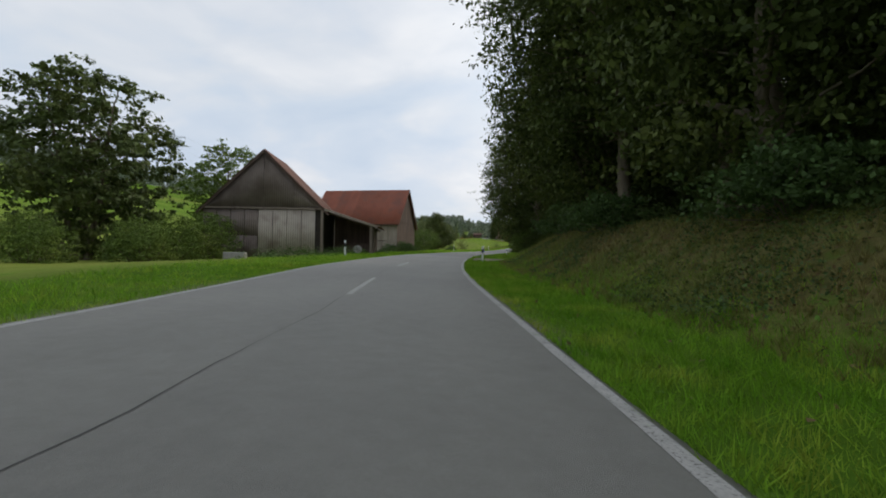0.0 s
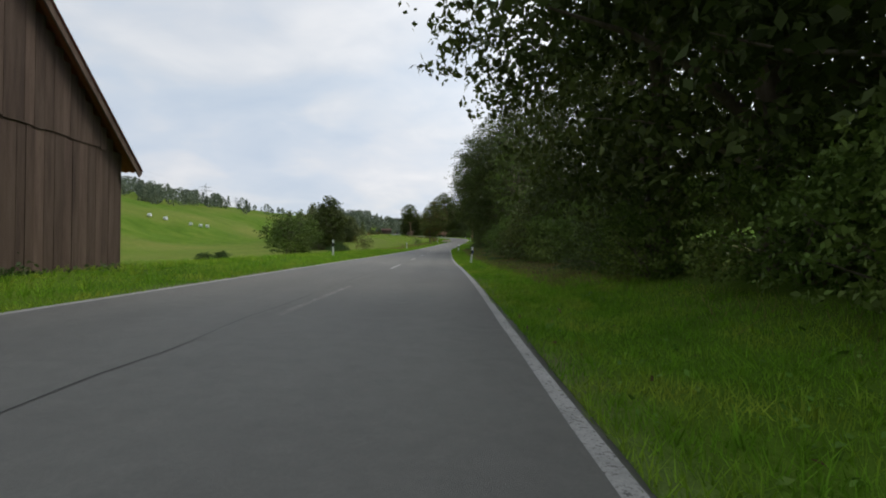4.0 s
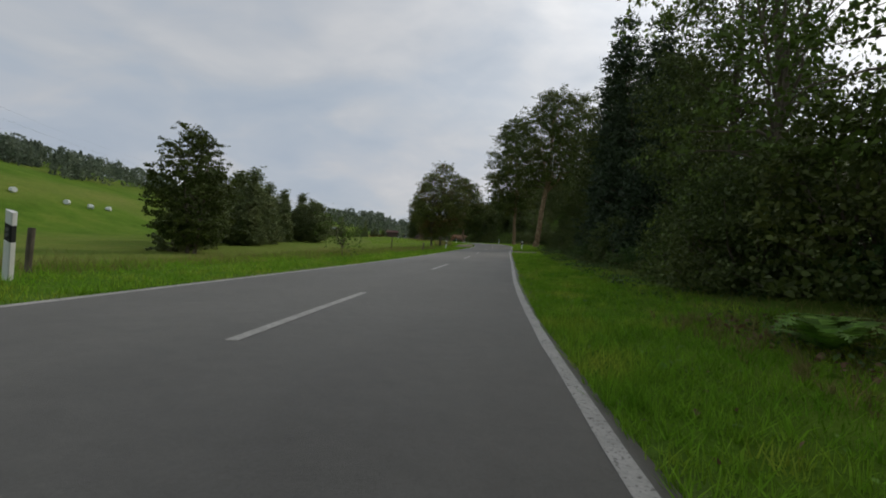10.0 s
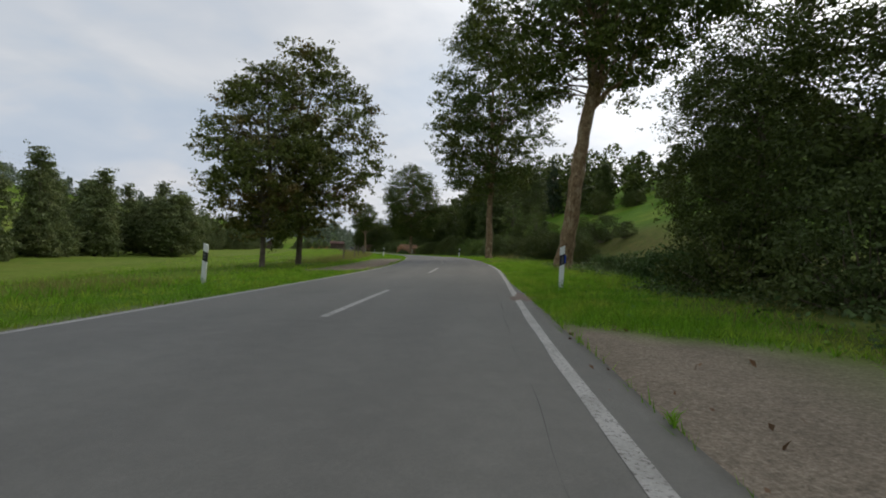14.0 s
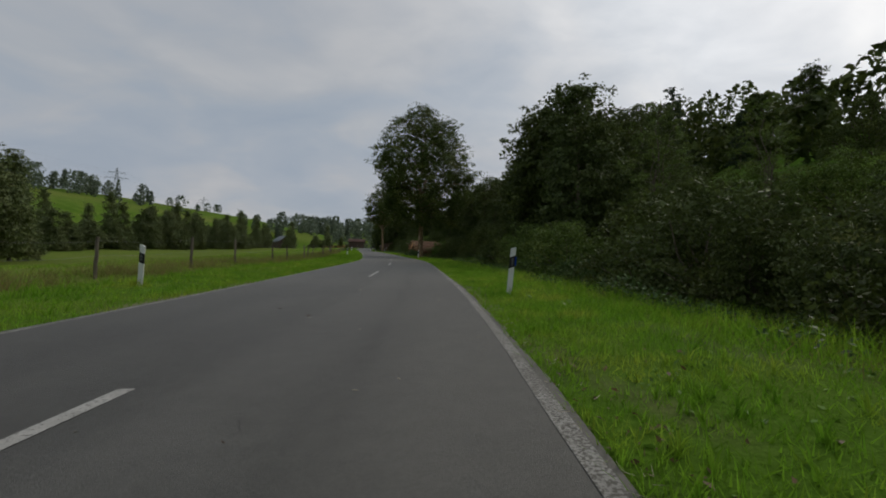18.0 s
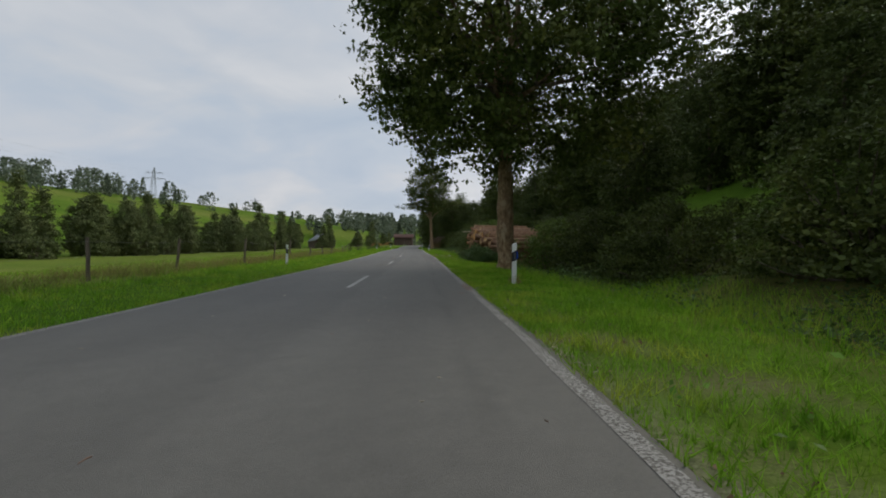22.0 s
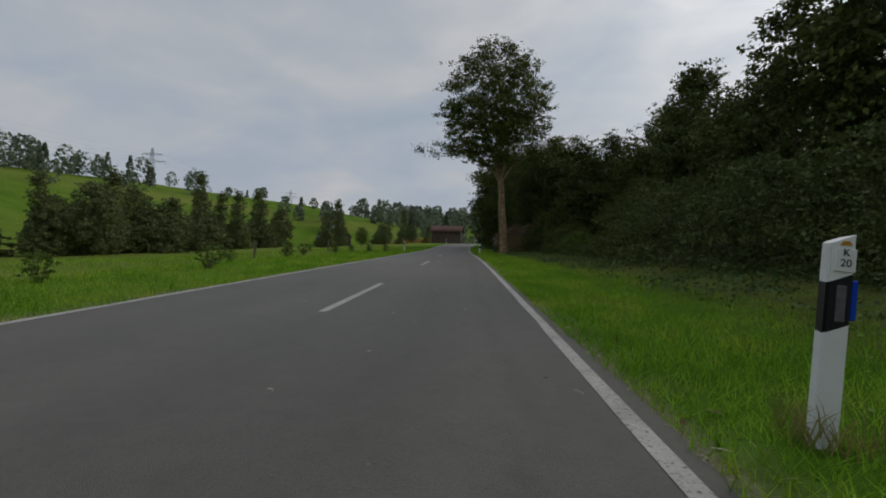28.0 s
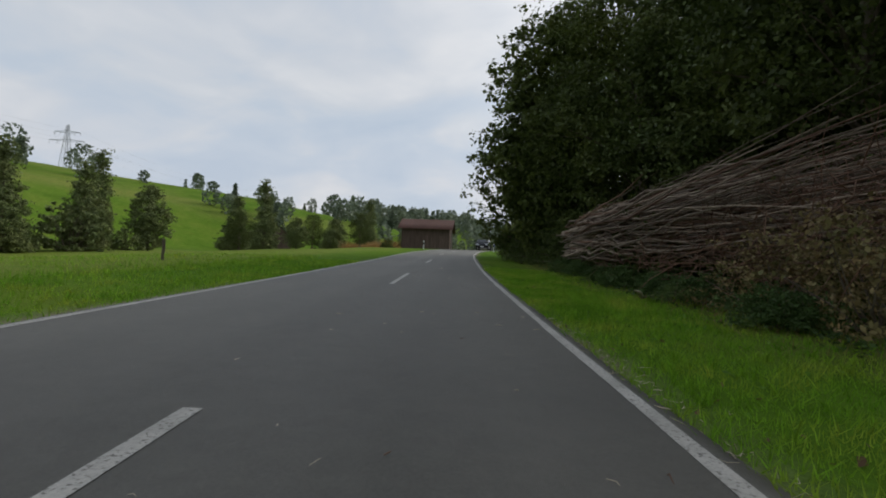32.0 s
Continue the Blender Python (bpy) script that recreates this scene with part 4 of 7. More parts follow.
HAZEL_B = make_bush("thorn_bush", 34, 3.2, 2.5, "alder", 150, 84, 0.105, spread=0.32, label="grey-green thorn bush on the bank", gaps=0.2)
BRIGHT = make_bush("dogwood_bush", 32, 3.0, 2.3, "fresh", 150, 84, 0.105, spread=0.3, label="fresh green bush on the bank")
LOW = make_bush("bramble_bush", 33, 1.3, 1.7, "nettle", 130, 44, 0.1, label="low tangled bramble bush")
rng = np.random.RandomState(7)
G1, G2 = "trees on the wooded bank", "bushes along the bank"


def wood(rows, protos, group, lo=0.9, hi=1.12):
    own = np.random.RandomState(int(abs(rows[0][0]) * 37 + abs(rows[0][1]) * 11) + len(rows))
    for s, d, *size in rows:
        put(protos[own.randint(len(protos))], s, d, own.uniform(0, 360), own.uniform(lo, hi) * (size[0] if size else 1.0), own.uniform(0.92, 1.1), group)


# beside the first bend
wood([(-6, 11), (1, 9.6), (6.5, 11.5), (11, 9.0), (16, 11.0), (20.5, 9.2), (25.0, 9.8)], (WOOD_A, WOOD_A, WOOD_B), G1)
put(WOOD_A, 28.0, 12.0, 200, 1.12, 1.1, G1)
put(WOOD_A, 26.6, 9.2, 250, 1.12, 1.16, G1)
wood([(3, 12.5), (8, 13), (13, 12.4), (18, 13.2), (23, 12.6), (29.5, 15.5), (33, 15.0)], (HAZEL, HAZEL_B), G2, 0.75, 1.0)
put(WOOD_B, 31.2, 13.6, 140, 1.2, 1.1, G1)
wood([(27.0, 14.5), (3, 16), (12, 16), (21, 17)], (BACK_A, BACK_B), G1)
wood([(0, 7.8), (9, 8.0), (18, 7.8), (26, 8.2)], (LOW,), G2)
wood([(46.3, 12.2), (44.6, 14.2), (48.6, 15.5), (42.0, 15.5), (41.0, 19.0), (45.0, 20.5), (48.2, 19.5)], (WOOD_E,), G1, 0.95, 1.1)
wood([(39.5, 14.5), (42.5, 17.5), (46.5, 17.8), (40, 22), (44, 23.5)], (HAZEL, HAZEL_B), G2, 0.6, 0.9)
wood([(53.4, 8.0), (57.0, 7.6), (60.5, 7.0)], (WOOD_A, WOOD_A), G1, 0.98, 1.1)
wood([(78.8, 11.2), (72.5, 13.0)], (WOOD_A,), G1, 0.92, 1.0)
wood([(42, 10), (44, 11.6), (41.2, 12.6), (46.5, 13), (43.2, 13.6), (48, 14.5)], (HAZEL, LOW, HAZEL_B), G2, 0.5, 0.7)
wood([(51.5, 8.6), (52.8, 6.9), (55.5, 7.2), (60, 7.0), (64, 7.6), (56, 9.2)], (HAZEL, BRIGHT, HAZEL_B), G2, 0.55, 0.75)
# the hedge and the trees after it
wood([(68, 9.4), (72, 9.0), (76, 8.9), (79.5, 8.6), (83, 8.6), (87, 8.2), (91, 7.6), (80, 11.5), (74, 12)], (BRIGHT, BRIGHT, BRIGHT, HAZEL), G2, 0.92, 1.08)
put(LIGHT, 89.3, 8.2, 30, 0.86, 1.0, G1)
wood([(101.5, 11.0), (106, 9.6), (109.5, 10.2), (114.0, 8.6)], (WOOD_D, WOOD_D), G1, 0.9, 1.02)
wood([(97, 9.6), (101, 9.0), (104, 8.8), (107, 8.9), (112, 9.0), (116, 9.2), (128, 9.4), (131, 9.0), (100, 11.5), (109, 11)], (HAZEL, BRIGHT, LOW, HAZEL_B), G2, 0.6, 0.85)
wood([(113, 11.5), (116, 11.8), (119, 11.2), (122, 10.8), (112, 13.5), (125, 11.5), (118, 14)], (HAZEL, HAZEL_B), G2, 0.75, 1.0)
put(WOOD_D, 98.6, 10.6, 60, 0.74, 1.0, G1)
put(WOOD_D, 121.3, 8.3, 140, 0.95, 1.0, G1)
put(LIGHT, 125.5, 8.8, 250, 1.1, 1.0, G1)
put(LIGHT, 130.5, 9.4, 40, 1.1, 1.0, G1)
put(LIGHT, 136.0, 9.2, 170, 1.05, 1.1, G1)
wood([(141, 10.2), (146, 9.6), (151, 9.4), (156, 9.8)], (WOOD_C, WOOD_C, LIGHT, SPRUCE), G1, 0.78, 0.95)
wood([(128, 10.5), (132, 9.0), (135, 8.9), (138, 9.2), (130, 12), (135, 12.5)], (HAZEL, BRIGHT, HAZEL_B), G2, 0.8, 1.05)
wood([(157, 14.5), (162, 15, 0.8), (167.5, 13.6, 0.72)], (BACK_A, BACK_B, BACK_A), G1, 0.9, 1.1)
wood([(134, 7.8), (139, 8.2), (144, 7.9), (149, 8.1), (154, 7.9), (159, 8.3), (164, 9.0)], (LOW, HAZEL_B, LOW), G2, 0.65, 0.95)
put(WOOD_A, 162.6, 11.6, 30, 0.9, 1.0, G1)
put(WOOD_A, 160.0, 13.5, 100, 1.05, 1.0, G1)
put(WOOD_B, 165.6, 12.2, 100, 0.88, 1.0, G1)
put(HAZEL, 164.5, 10.4, 10, 0.9, 1.0, G2)
wood([(158, 10.6), (161, 10.2), (167.2, 11), (170, 11.8), (173.2, 11.6), (176, 12.4)], (HAZEL, HAZEL, HAZEL_B), G2, 1.0, 1.2)
wood([(159, 11.6, 0.9), (168.6, 13.0, 0.62)], (WOOD_A,), G1, 0.95, 1.05)
wood([(177, 10.4), (181.5, 9.6), (178, 13.5), (186, 11.0)], (WOOD_A, WOOD_C), G1, 0.56, 0.65)
wood([(175.5, 8.2), (179, 7.9), (183.5, 8.0), (188, 8.8), (193, 9.4), (198, 10.2)], (HAZEL, LOW, HAZEL_B), G2, 0.6, 0.85)
# the slope behind the ditch
for s in np.arange(203, 288, 3.1):
    put((HAZEL, LOW, HAZEL_B, BRIGHT, HAZEL)[rng.randint(5)], s, 9.6 + rng.uniform(-0.9, 1.4) + (1.9 if 258 < s < 272 else 0.0), rng.uniform(0, 360), rng.uniform(0.65, 1.0) * (0.55 if s < 222 else 1.15 if s < 258 else 1.0), rng.uniform(0.8, 1.1), G2)
for s in np.arange(206, 306, 6.0):
    put((HAZEL, BACK_B, BACK_A, HAZEL_B)[rng.randint(4)] if s > 219 else HAZEL_B, s, 14.5 + rng.uniform(-1.5, 2), rng.uniform(0, 360), rng.uniform(0.45, 0.75) * (0.55 if s < 246 else 1.0), 1.0, G1)
for s in np.arange(248, 318, 6.5):
    put((BACK_A, BACK_B, BACK_A)[rng.randint(3)], s, 22 + rng.uniform(-3, 3), rng.uniform(0, 360), rng.uniform(0.75, 1.0) * (0.55 if s < 250 else 0.9 if s < 270 else 0.85), 1.0, G1)
for s in np.arange(252, 350, 7):
    put((BACK_A, BACK_B, BACK_C)[rng.randint(3)], s, 36 + rng.uniform(-5, 7), rng.uniform(0, 360), rng.uniform(0.75, 1.1) * (0.6 if s < 262 else 1.0), 1.0, G1)
wood([(288.5, 12.5), (293, 13), (298, 13), (303, 13.5)], (HAZEL, HAZEL_B), G2, 0.7, 0.9)
for s in np.arange(225, 266, 3.7):
    put((HAZEL, HAZEL_B, BRIGHT)[rng.randint(3)], s, 17 + rng.uniform(-2.0, 2.5), rng.uniform(0, 360), rng.uniform(0.85, 1.2) * (0.72 if s < 243 else 1.0), 1.0, G2)
put(BACK_A, 287.0, 23.5, 40, 0.92, 1.0, G1)
put(BACK_B, 297.0, 24.5, 110, 0.86, 1.0, G1)
# nettles and brambles before the log pile
for s in np.arange(285.5, 303.5, 1.5):
    put(LOW, s, 5.2 + rng.uniform(-0.25, 0.35) + 0.03 * (s - 285), rng.uniform(0, 360), rng.uniform(0.25, 0.42) * (1.9 if s < 293.5 else 1.0), rng.uniform(0.8, 1.1), "nettles by the log pile")
# beyond the log pile
wood([(312, 21), (317, 23), (322, 20.5)], (BACK_A, BACK_B), G1, 0.62, 0.74)
wood([(327, 22.5), (332, 21)], (BACK_A, BACK_B), G1, 0.8, 0.95)
wood([(337, 23), (343, 22)], (BACK_A, BACK_B), G1, 0.55, 0.65)
wood([(349.5, 17.5), (354.5, 17.2)], (BACK_A, BACK_B), G1, 0.78, 0.88)
wood([(317, 11.0), (321, 10.4), (325, 11.8), (330, 10.4), (335, 11.0), (318, 14), (327, 15)], (HAZEL, HAZEL_B, BRIGHT), G2, 0.85, 1.2)
wood([(339, 10.4), (342, 11.4), (345, 10.0), (350, 10.2), (354, 10.6), (358, 11.4), (352, 13)], (HAZEL, HAZEL_B), G2, 0.75, 1.05)
wood([(363, 10.6), (367, 10.2), (371, 10.8), (375, 10.4), (379, 10.6)], (BRIGHT, HAZEL, LOW), G2, 0.55, 0.85)
wood([(361, 12.6), (365.5, 12.4), (370, 15)], (WOOD_A, WOOD_C), G1, 0.26, 0.34)
wood([(330, 19), (337, 18), (344, 18), (351, 18)], (BACK_A, BACK_B), G1, 0.56, 0.68)
wood([(358, 17), (372, 16.5), (340, 25), (355, 25)], (BACK_A, BACK_B), G1, 0.5, 0.6)
wood([(364.5, 17), (368, 18.5)], (BACK_A, BACK_B), G1, 0.74, 0.84)
wood([(379, 16), (386, 15.5), (370, 24), (378, 22), (381, 13.6), (384, 19), (374, 19.5)], (BACK_A, BACK_B), G1, 0.66, 0.8)
wood([(392, 12.0, 0.88), (397, 11.0), (402, 10.0), (407, 9.0), (412, 8.3), (417, 8.0), (422, 9.0), (404, 15), (414, 14)], (WOOD_A, WOOD_C, WOOD_A), G1, 1.0, 1.14)
wood([(396, 13.4, 0.97), (400.5, 12.8), (393, 15.5, 0.8), (409, 7.6), (413.5, 7.2), (398, 17, 0.8)], (WOOD_A, BACK_A), G1, 0.95, 1.08)
wood([(395, 9.8), (400, 9.2), (405, 7.8), (410, 7.2), (415, 7.0), (420, 7.4), (390, 12)], (HAZEL, HAZEL_B), G2, 0.8, 1.05)
for k, (s, d) in enumerate(((383.5, 11.2), (386.5, 11.8), (389.5, 12.8), (380.5, 12.0))):
    put(HAZEL, s, d, 50 * k, 1.0, 1.2, G2)

# meadow side: bushes and the trees along the stream
ALDER = make_tree("stream_alder", 41, 13.5, 0.4, 3.3, 0.2, "stream", 330, 60, 0.25, "cone", rough=0.42, gaps=0.12, label="tall slender alder on the stream bank", spread=0.45)
ALDER_B = make_tree("stream_alder", 42, 11.0, 0.3, 4.2, 0.2, "stream", 380, 60, 0.26, "egg", rough=0.4, gaps=0.1, label="dark bushy alder on the stream bank", spread=0.45)
WILLOW = make_bush("willow_bush", 43, 3.4, 2.6, "stream", 130, 32, 0.26, label="grey-green willow bush by the stream")
SPRIG = make_bush("young_shrub", 52, 0.9, 0.35, "fresh", 26, 18, 0.08, label="young leafy shrub on the verge", shape="egg", spread=0.1)
G3 = "trees along the stream"
put(make_tree("meadow_tree", 44, 6.6, 0.5, 3.5, 0.14, "fresh", 280, 52, 0.17, "round", gaps=0.3, rough=0.3, stems=3, label="round green bush-like tree in the meadow"), 107, -16.6, 0, 0.95, 0.86)
put(make_tree("meadow_tree", 45, 3.4, 0.3, 1.5, 0.06, "rust", 90, 40, 0.11, "round", gaps=0.45, stems=2, label="small tree with yellowing leaves in the meadow"), 131.0, -12.2)
put(make_tree("field_tree", 46, 14.2, 0.8, 4.5, 0.3, "dark", 420, 60, 0.26, "egg", gaps=0.15, rough=0.32, stems=2, label="dense dark tree in the hollow by the stream"), 172, -32)
put(WILLOW, 176, -36, 0, 1.3)
put(ALDER_B, 186, -40, 30, 0.85)
put(make_tree("sapling_tree", 47, 2.0, 0.4, 0.75, 0.02, "fresh", 40, 22, 0.1, "oval", gaps=0.4, label="thin young sapling on the verge"), 145.0, -5.4)
wood([(206, 10.8), (209, 12.4), (212, 11.2), (215, 13), (210, 15), (213, 16), (218, 13)], (LOW, HAZEL_B, LOW), G2, 0.6, 0.8)
wood([(252.5, 15), (255.5, 13.6), (258.5, 14.8), (247, 13.5)], (BACK_A, BACK_B), G1, 0.9, 1.05)
wood([(206.5, 9.4), (208.8, 9.0), (211, 9.6), (213.4, 9.1), (215.8, 9.7), (218.2, 9.2), (220.6, 9.6), (223, 9.3), (209.9, 11.2), (214.6, 11.4), (219.4, 11.3)], (HAZEL, HAZEL_B, HAZEL), G2, 0.6, 0.78)
put(LIGHT, 250.5, 14.2, 10, 0.8, 1.0, G1)
put(LIGHT, 231.0, 15.5, 70, 0.42, 1.0, G1)
put(LIGHT, 237.5, 14.2, 200, 0.6, 1.0, G1)
wood([(216, 32), (221, 34), (227, 33), (233, 31), (240, 29)], (HAZEL, HAZEL_B, BRIGHT), G2, 0.6, 0.95)
wood([(258, -39), (262, -43), (266, -40), (270, -45), (275, -42), (264, -48)], (ALDER_B, ALDER), G3, 0.85, 1.05)
wood([(208, -42), (214, -46), (219, -44), (232, -45), (238, -48), (247, -46), (256, -50), (199, -45), (203, -48), (226, -50)], (ALDER, ALDER_B, ALDER_B), G3, 0.85, 1.1)
wood([(211, -44), (225, -46), (243, -48), (251, -52), (217, -42), (235, -46)], (WILLOW,), G3, 1.0, 1.4)
for s in np.concatenate([np.arange(256, 384, 4.7), np.arange(384, 440, 5.0), np.arange(443, 500, 9.5)]):
    d = float(np.interp(s, [262, 310, 370, 410, 455, 480], [-62, -62, -54, -50, -46, -44]))
    put((ALDER, ALDER_B, ALDER)[rng.randint(3)], s + rng.uniform(-1.5, 1.5), d + rng.uniform(-5, 4), rng.uniform(0, 360), rng.uniform(0.65, 0.9), rng.choice([0.7, 0.95, 1.1, 1.3]), G3)
    if rng.uniform() < 0.75:
        put(WILLOW, s + rng.uniform(-3, 3), d + rng.uniform(-2, 4), rng.uniform(0, 360), rng.uniform(0.8, 1.4), 1.0, G3)
for k, (s, d, q, z) in enumerate(((393, -47, ALDER_B, 0.8), (399, -50, ALDER, 0.85), (405, -46, WILLOW, 1.5), (410, -48, ALDER_B, 0.75), (417, -47, WILLOW, 1.6), (425, -45, ALDER, 0.8), (431, -44, WILLOW, 1.5), (346, -56, ALDER_B, 0.85), (352, -57, ALDER_B, 0.8), (364, -54, ALDER, 0.9))):
    put(q, s, d, 77 * k, z, 1.1, G3)
# young shrubs on the verge of the last meadow
for s in np.arange(318, 376, 4.3):
    put(SPRIG, s + rng.uniform(-1, 1), -5.4 + rng.uniform(-1.6, 0.5), rng.uniform(0, 360), rng.uniform(0.45, 0.9), 1.0, "young shrubs on the verge")
# beside the barns
put(make_tree("stream_willow", 48, 11.6, 0.3, 4.6, 0.3, "alder", 460, 54, 0.26, "round", gaps=0.2, stems=3, label="large grey-green willow beside the road"), 29, -20.8)
put(make_tree("walnut_tree", 49, 15.5, 3.5, 5.0, 0.28, "fresh", 330, 54, 0.28, "round", gaps=0.3, label="tall walnut tree behind the barn"), 55.7, -29.9, 0, 1.02, 0.84)
wood([(22, -17), (25.5, -14.5), (33.5, -15.5), (29, -15)], (LOW, BRIGHT), "bushes by the barns", 0.7, 1.0)
wood([(99, -9), (107, -27), (118, -30)], (LOW,), "bushes in the meadow", 0.5, 0.8)
for s, d, z in ((53.9, -6.4, 0.72), (53.1, -7.8, 0.6), (55.4, -6.2, 0.5), (52.7, -10.3, 0.36), (52.8, -13.4, 0.36)):
    put(LOW, s, d, s * 50, z, 1.1, "weeds at the barn", "tall rank weeds at the foot of the barn")
# make sure that every kind stands in the wood
for k, q in enumerate((WOOD_A, WOOD_B, WOOD_C, WOOD_D, WOOD_E, SPRUCE, BACK_A, BACK_B, BACK_C, HAZEL, HAZEL_B, BRIGHT, LOW, LIGHT, ALDER, ALDER_B, WILLOW)):
    if not q.get("placed"):
        put(q, 300 + 3 * k, 44, 0, 1.0, 1.0, G1)
# the far end of the road
wood([(430, -13), (436, -12), (440, -10), (426, -15), (434, -17), (421, -18), (455, -14), (462, -10), (452, 9), (460, 12), (472, -8), (480, 10)], (ALDER_B, HAZEL, WOOD_A), "trees by the far barn", 0.26, 0.36)


# ---------------------------------------------------------------- far woods and hedges
def far_woods(name, spots, seed, leaf, label, per=190, size=0.95):
    """Trees far off as one mesh of leaf clumps."""
    rng = np.random.RandomState(seed)
    allp, alls = [], []
    for s, d, h, r, cone in spots:
        n = int(per * (0.6 + 0.08 * h))
        v = rng.uniform(0.04, 1, n)
        w = (1.03 - v) ** 0.8 if cone else np.sin(np.pi * (0.12 + 0.82 * v)) ** 0.6
        a = rng.uniform(0, 6.283, n)
        rr = r * w * rng.uniform(0.3, 1, n) ** 0.5 * (1 + 0.25 * np.sin(a * 3 + s))
        p = spot(s, d)
        allp.append(np.stack([p.x + np.cos(a) * rr, p.y + np.sin(a) * rr, p.z + h * v], 1))
        alls.append(np.full(n, 1.0))
    pts = np.concatenate(allp)
    v, f = leaves(pts, size, rng, 0.5)
    ob = mesh_obj(name, v, f, M_LEAF[leaf])
    return tagged(ob, label, "woodland", kind="stuff")


def scatter(seed, n, s0, s1, d0, d1, h0, h1, cone=0.3):
    r = np.random.RandomState(seed)
    out = []
    for _ in range(n):
        h = r.uniform(h0, h1)
        c = r.uniform() < cone
        out.append((r.uniform(s0, s1), r.uniform(d0, d1), h, h * (0.2 if c else 0.36), c))
    return out


# The far woods carry their haze in the leaf colour.
far_woods("hilltop_forest", scatter(61, 150, 120, 520, -330, -250, 13, 20, 0.5), 62, "haze_paled", "dark mixed forest along the hilltop", 150, 1.5)
far_woods("hillside_hedgerow", scatter(63, 110, 110, 430, -226, -186, 6, 10, 0.1) + scatter(76, 40, 240, 420, -176, -160, 4, 7, 0.1) + scatter(64, 34, 420, 760, -200, -110, 4, 7, 0.1), 65, "haze_paled", "loose hedgerows and trees across the green hillside", 110, 1.0)
far_woods("hillside_wood", scatter(79, 130, 330, 500, -205, -135, 7, 11, 0.25), 80, "haze_paled", "dark wood on the upper hillside", 120, 1.1)
far_woods("valley_forest", scatter(66, 420, 640, 960, -160, 260, 12, 16, 0.2), 67, "haze_paled", "dark forest on the hill at the end of the valley", 80, 2.2)
far_woods("valley_trees", scatter(68, 120, 500, 640, -120, 120, 5, 9, 0.12), 69, "haze_paled", "scattered trees in the far valley", 130, 1.1)
far_woods("slope_forest", scatter(70, 90, 290, 430, 34, 66, 10, 15, 0.15) + scatter(81, 16, 252, 290, 32, 50, 5, 8, 0.1) + scatter(78, 16, 205, 250, 30, 60, 4, 7, 0) + scatter(71, 40, 110, 200, 34, 64, 5, 8, 0.1) + scatter(77, 40, 62, 118, 44, 66, 7, 12, 0.1), 72, "dark", "mixed forest covering the slope above the road", 260, 0.8)
far_woods("bend_forest", scatter(73, 46, -30, 30, 17, 46, 10, 15, 0.2) + scatter(74, 30, 430, 520, 22, 70, 10, 14, 0.3), 75, "dark", "forest behind the trees of the bend", 260, 0.8)


# ---------------------------------------------------------------- things made by hand
M_BOARD = material("weathered_board", [(0.16, 0.125, 0.10), (0.22, 0.175, 0.14), (0.27, 0.225, 0.185)], scale=2.2, rough=0.9, fine=0.25, bump=0.5, bump_scale=30, spread=0.2, stretch=(3, 3, 0.35), patch=((0.12, 0.085, 0.065), 1.1, 0.54, 0.7))
M_BOARD_DARK = material("dark_board", [(0.075, 0.05, 0.042), (0.11, 0.075, 0.06), (0.14, 0.10, 0.08)], scale=2.0, rough=0.9, fine=0.25, bump=0.5, bump_scale=30, spread=0.22, stretch=(3, 3, 0.3))
M_BOARD_PALE = material("pale_board", [(0.25, 0.21, 0.17), (0.33, 0.28, 0.23), (0.38, 0.335, 0.28)], scale=2.0, rough=0.9, fine=0.22, bump=0.4, bump_scale=30, spread=0.14, stretch=(3, 3, 0.3), patch=((0.2, 0.15, 0.12), 0.9, 0.56, 0.72))
M_TIN = material("brown_sheet_metal", [(0.165, 0.13, 0.112), (0.21, 0.17, 0.148), (0.245, 0.2, 0.175)], scale=0.8, rough=0.75, fine=0.15, spread=0.1, patch=((0.13, 0.098, 0.085), 0.5, 0.5, 0.7))
M_TIN_PALE = material("pale_sheet_metal", [(0.33, 0.285, 0.235), (0.4, 0.35, 0.29), (0.45, 0.395, 0.33)], scale=0.7, rough=0.6, fine=0.12, spread=0.05, patch=((0.24, 0.19, 0.155), 0.6, 0.52, 0.72))
M_ROOF = material("rusty_roof", [(0.19, 0.06, 0.035), (0.24, 0.075, 0.042), (0.21, 0.085, 0.055)], scale=0.7, rough=0.75, fine=0.14, spread=0.1, patch=((0.15, 0.06, 0.045), 0.35, 0.5, 0.72))
M_ROOF_DARK = material("brown_roof", [(0.12, 0.055, 0.042), (0.15, 0.07, 0.052), (0.13, 0.075, 0.06)], scale=0.8, rough=0.8, fine=0.16, spread=0.1)
M_ROOF_OLD = material("old_brown_roof", [(0.085, 0.045, 0.036), (0.115, 0.06, 0.047), (0.1, 0.06, 0.05)], scale=0.8, rough=0.85, fine=0.16, spread=0.1)
M_ROOF_GREY = material("grey_roof", [(0.2, 0.21, 0.22), (0.26, 0.27, 0.28)], scale=0.6, rough=0.7, fine=0.1, spread=0.06)
# Near-black that stands in for the shade inside the barns.
M_SHADE = material("barn_inside_shade", [(0.035, 0.028, 0.024), (0.05, 0.04, 0.033)], scale=1.5, rough=0.95, fine=0.2)
M_WHITE = material("white_plastic", [(0.74, 0.74, 0.72), (0.82, 0.82, 0.80)], scale=3, rough=0.5, fine=0.06, spread=0.05, patch=((0.42, 0.4, 0.34), 4, 0.62, 0.75))
M_BLACK = material("black_plastic", [(0.012, 0.012, 0.014), (0.02, 0.02, 0.022)], scale=5, rough=0.45, fine=0.1)
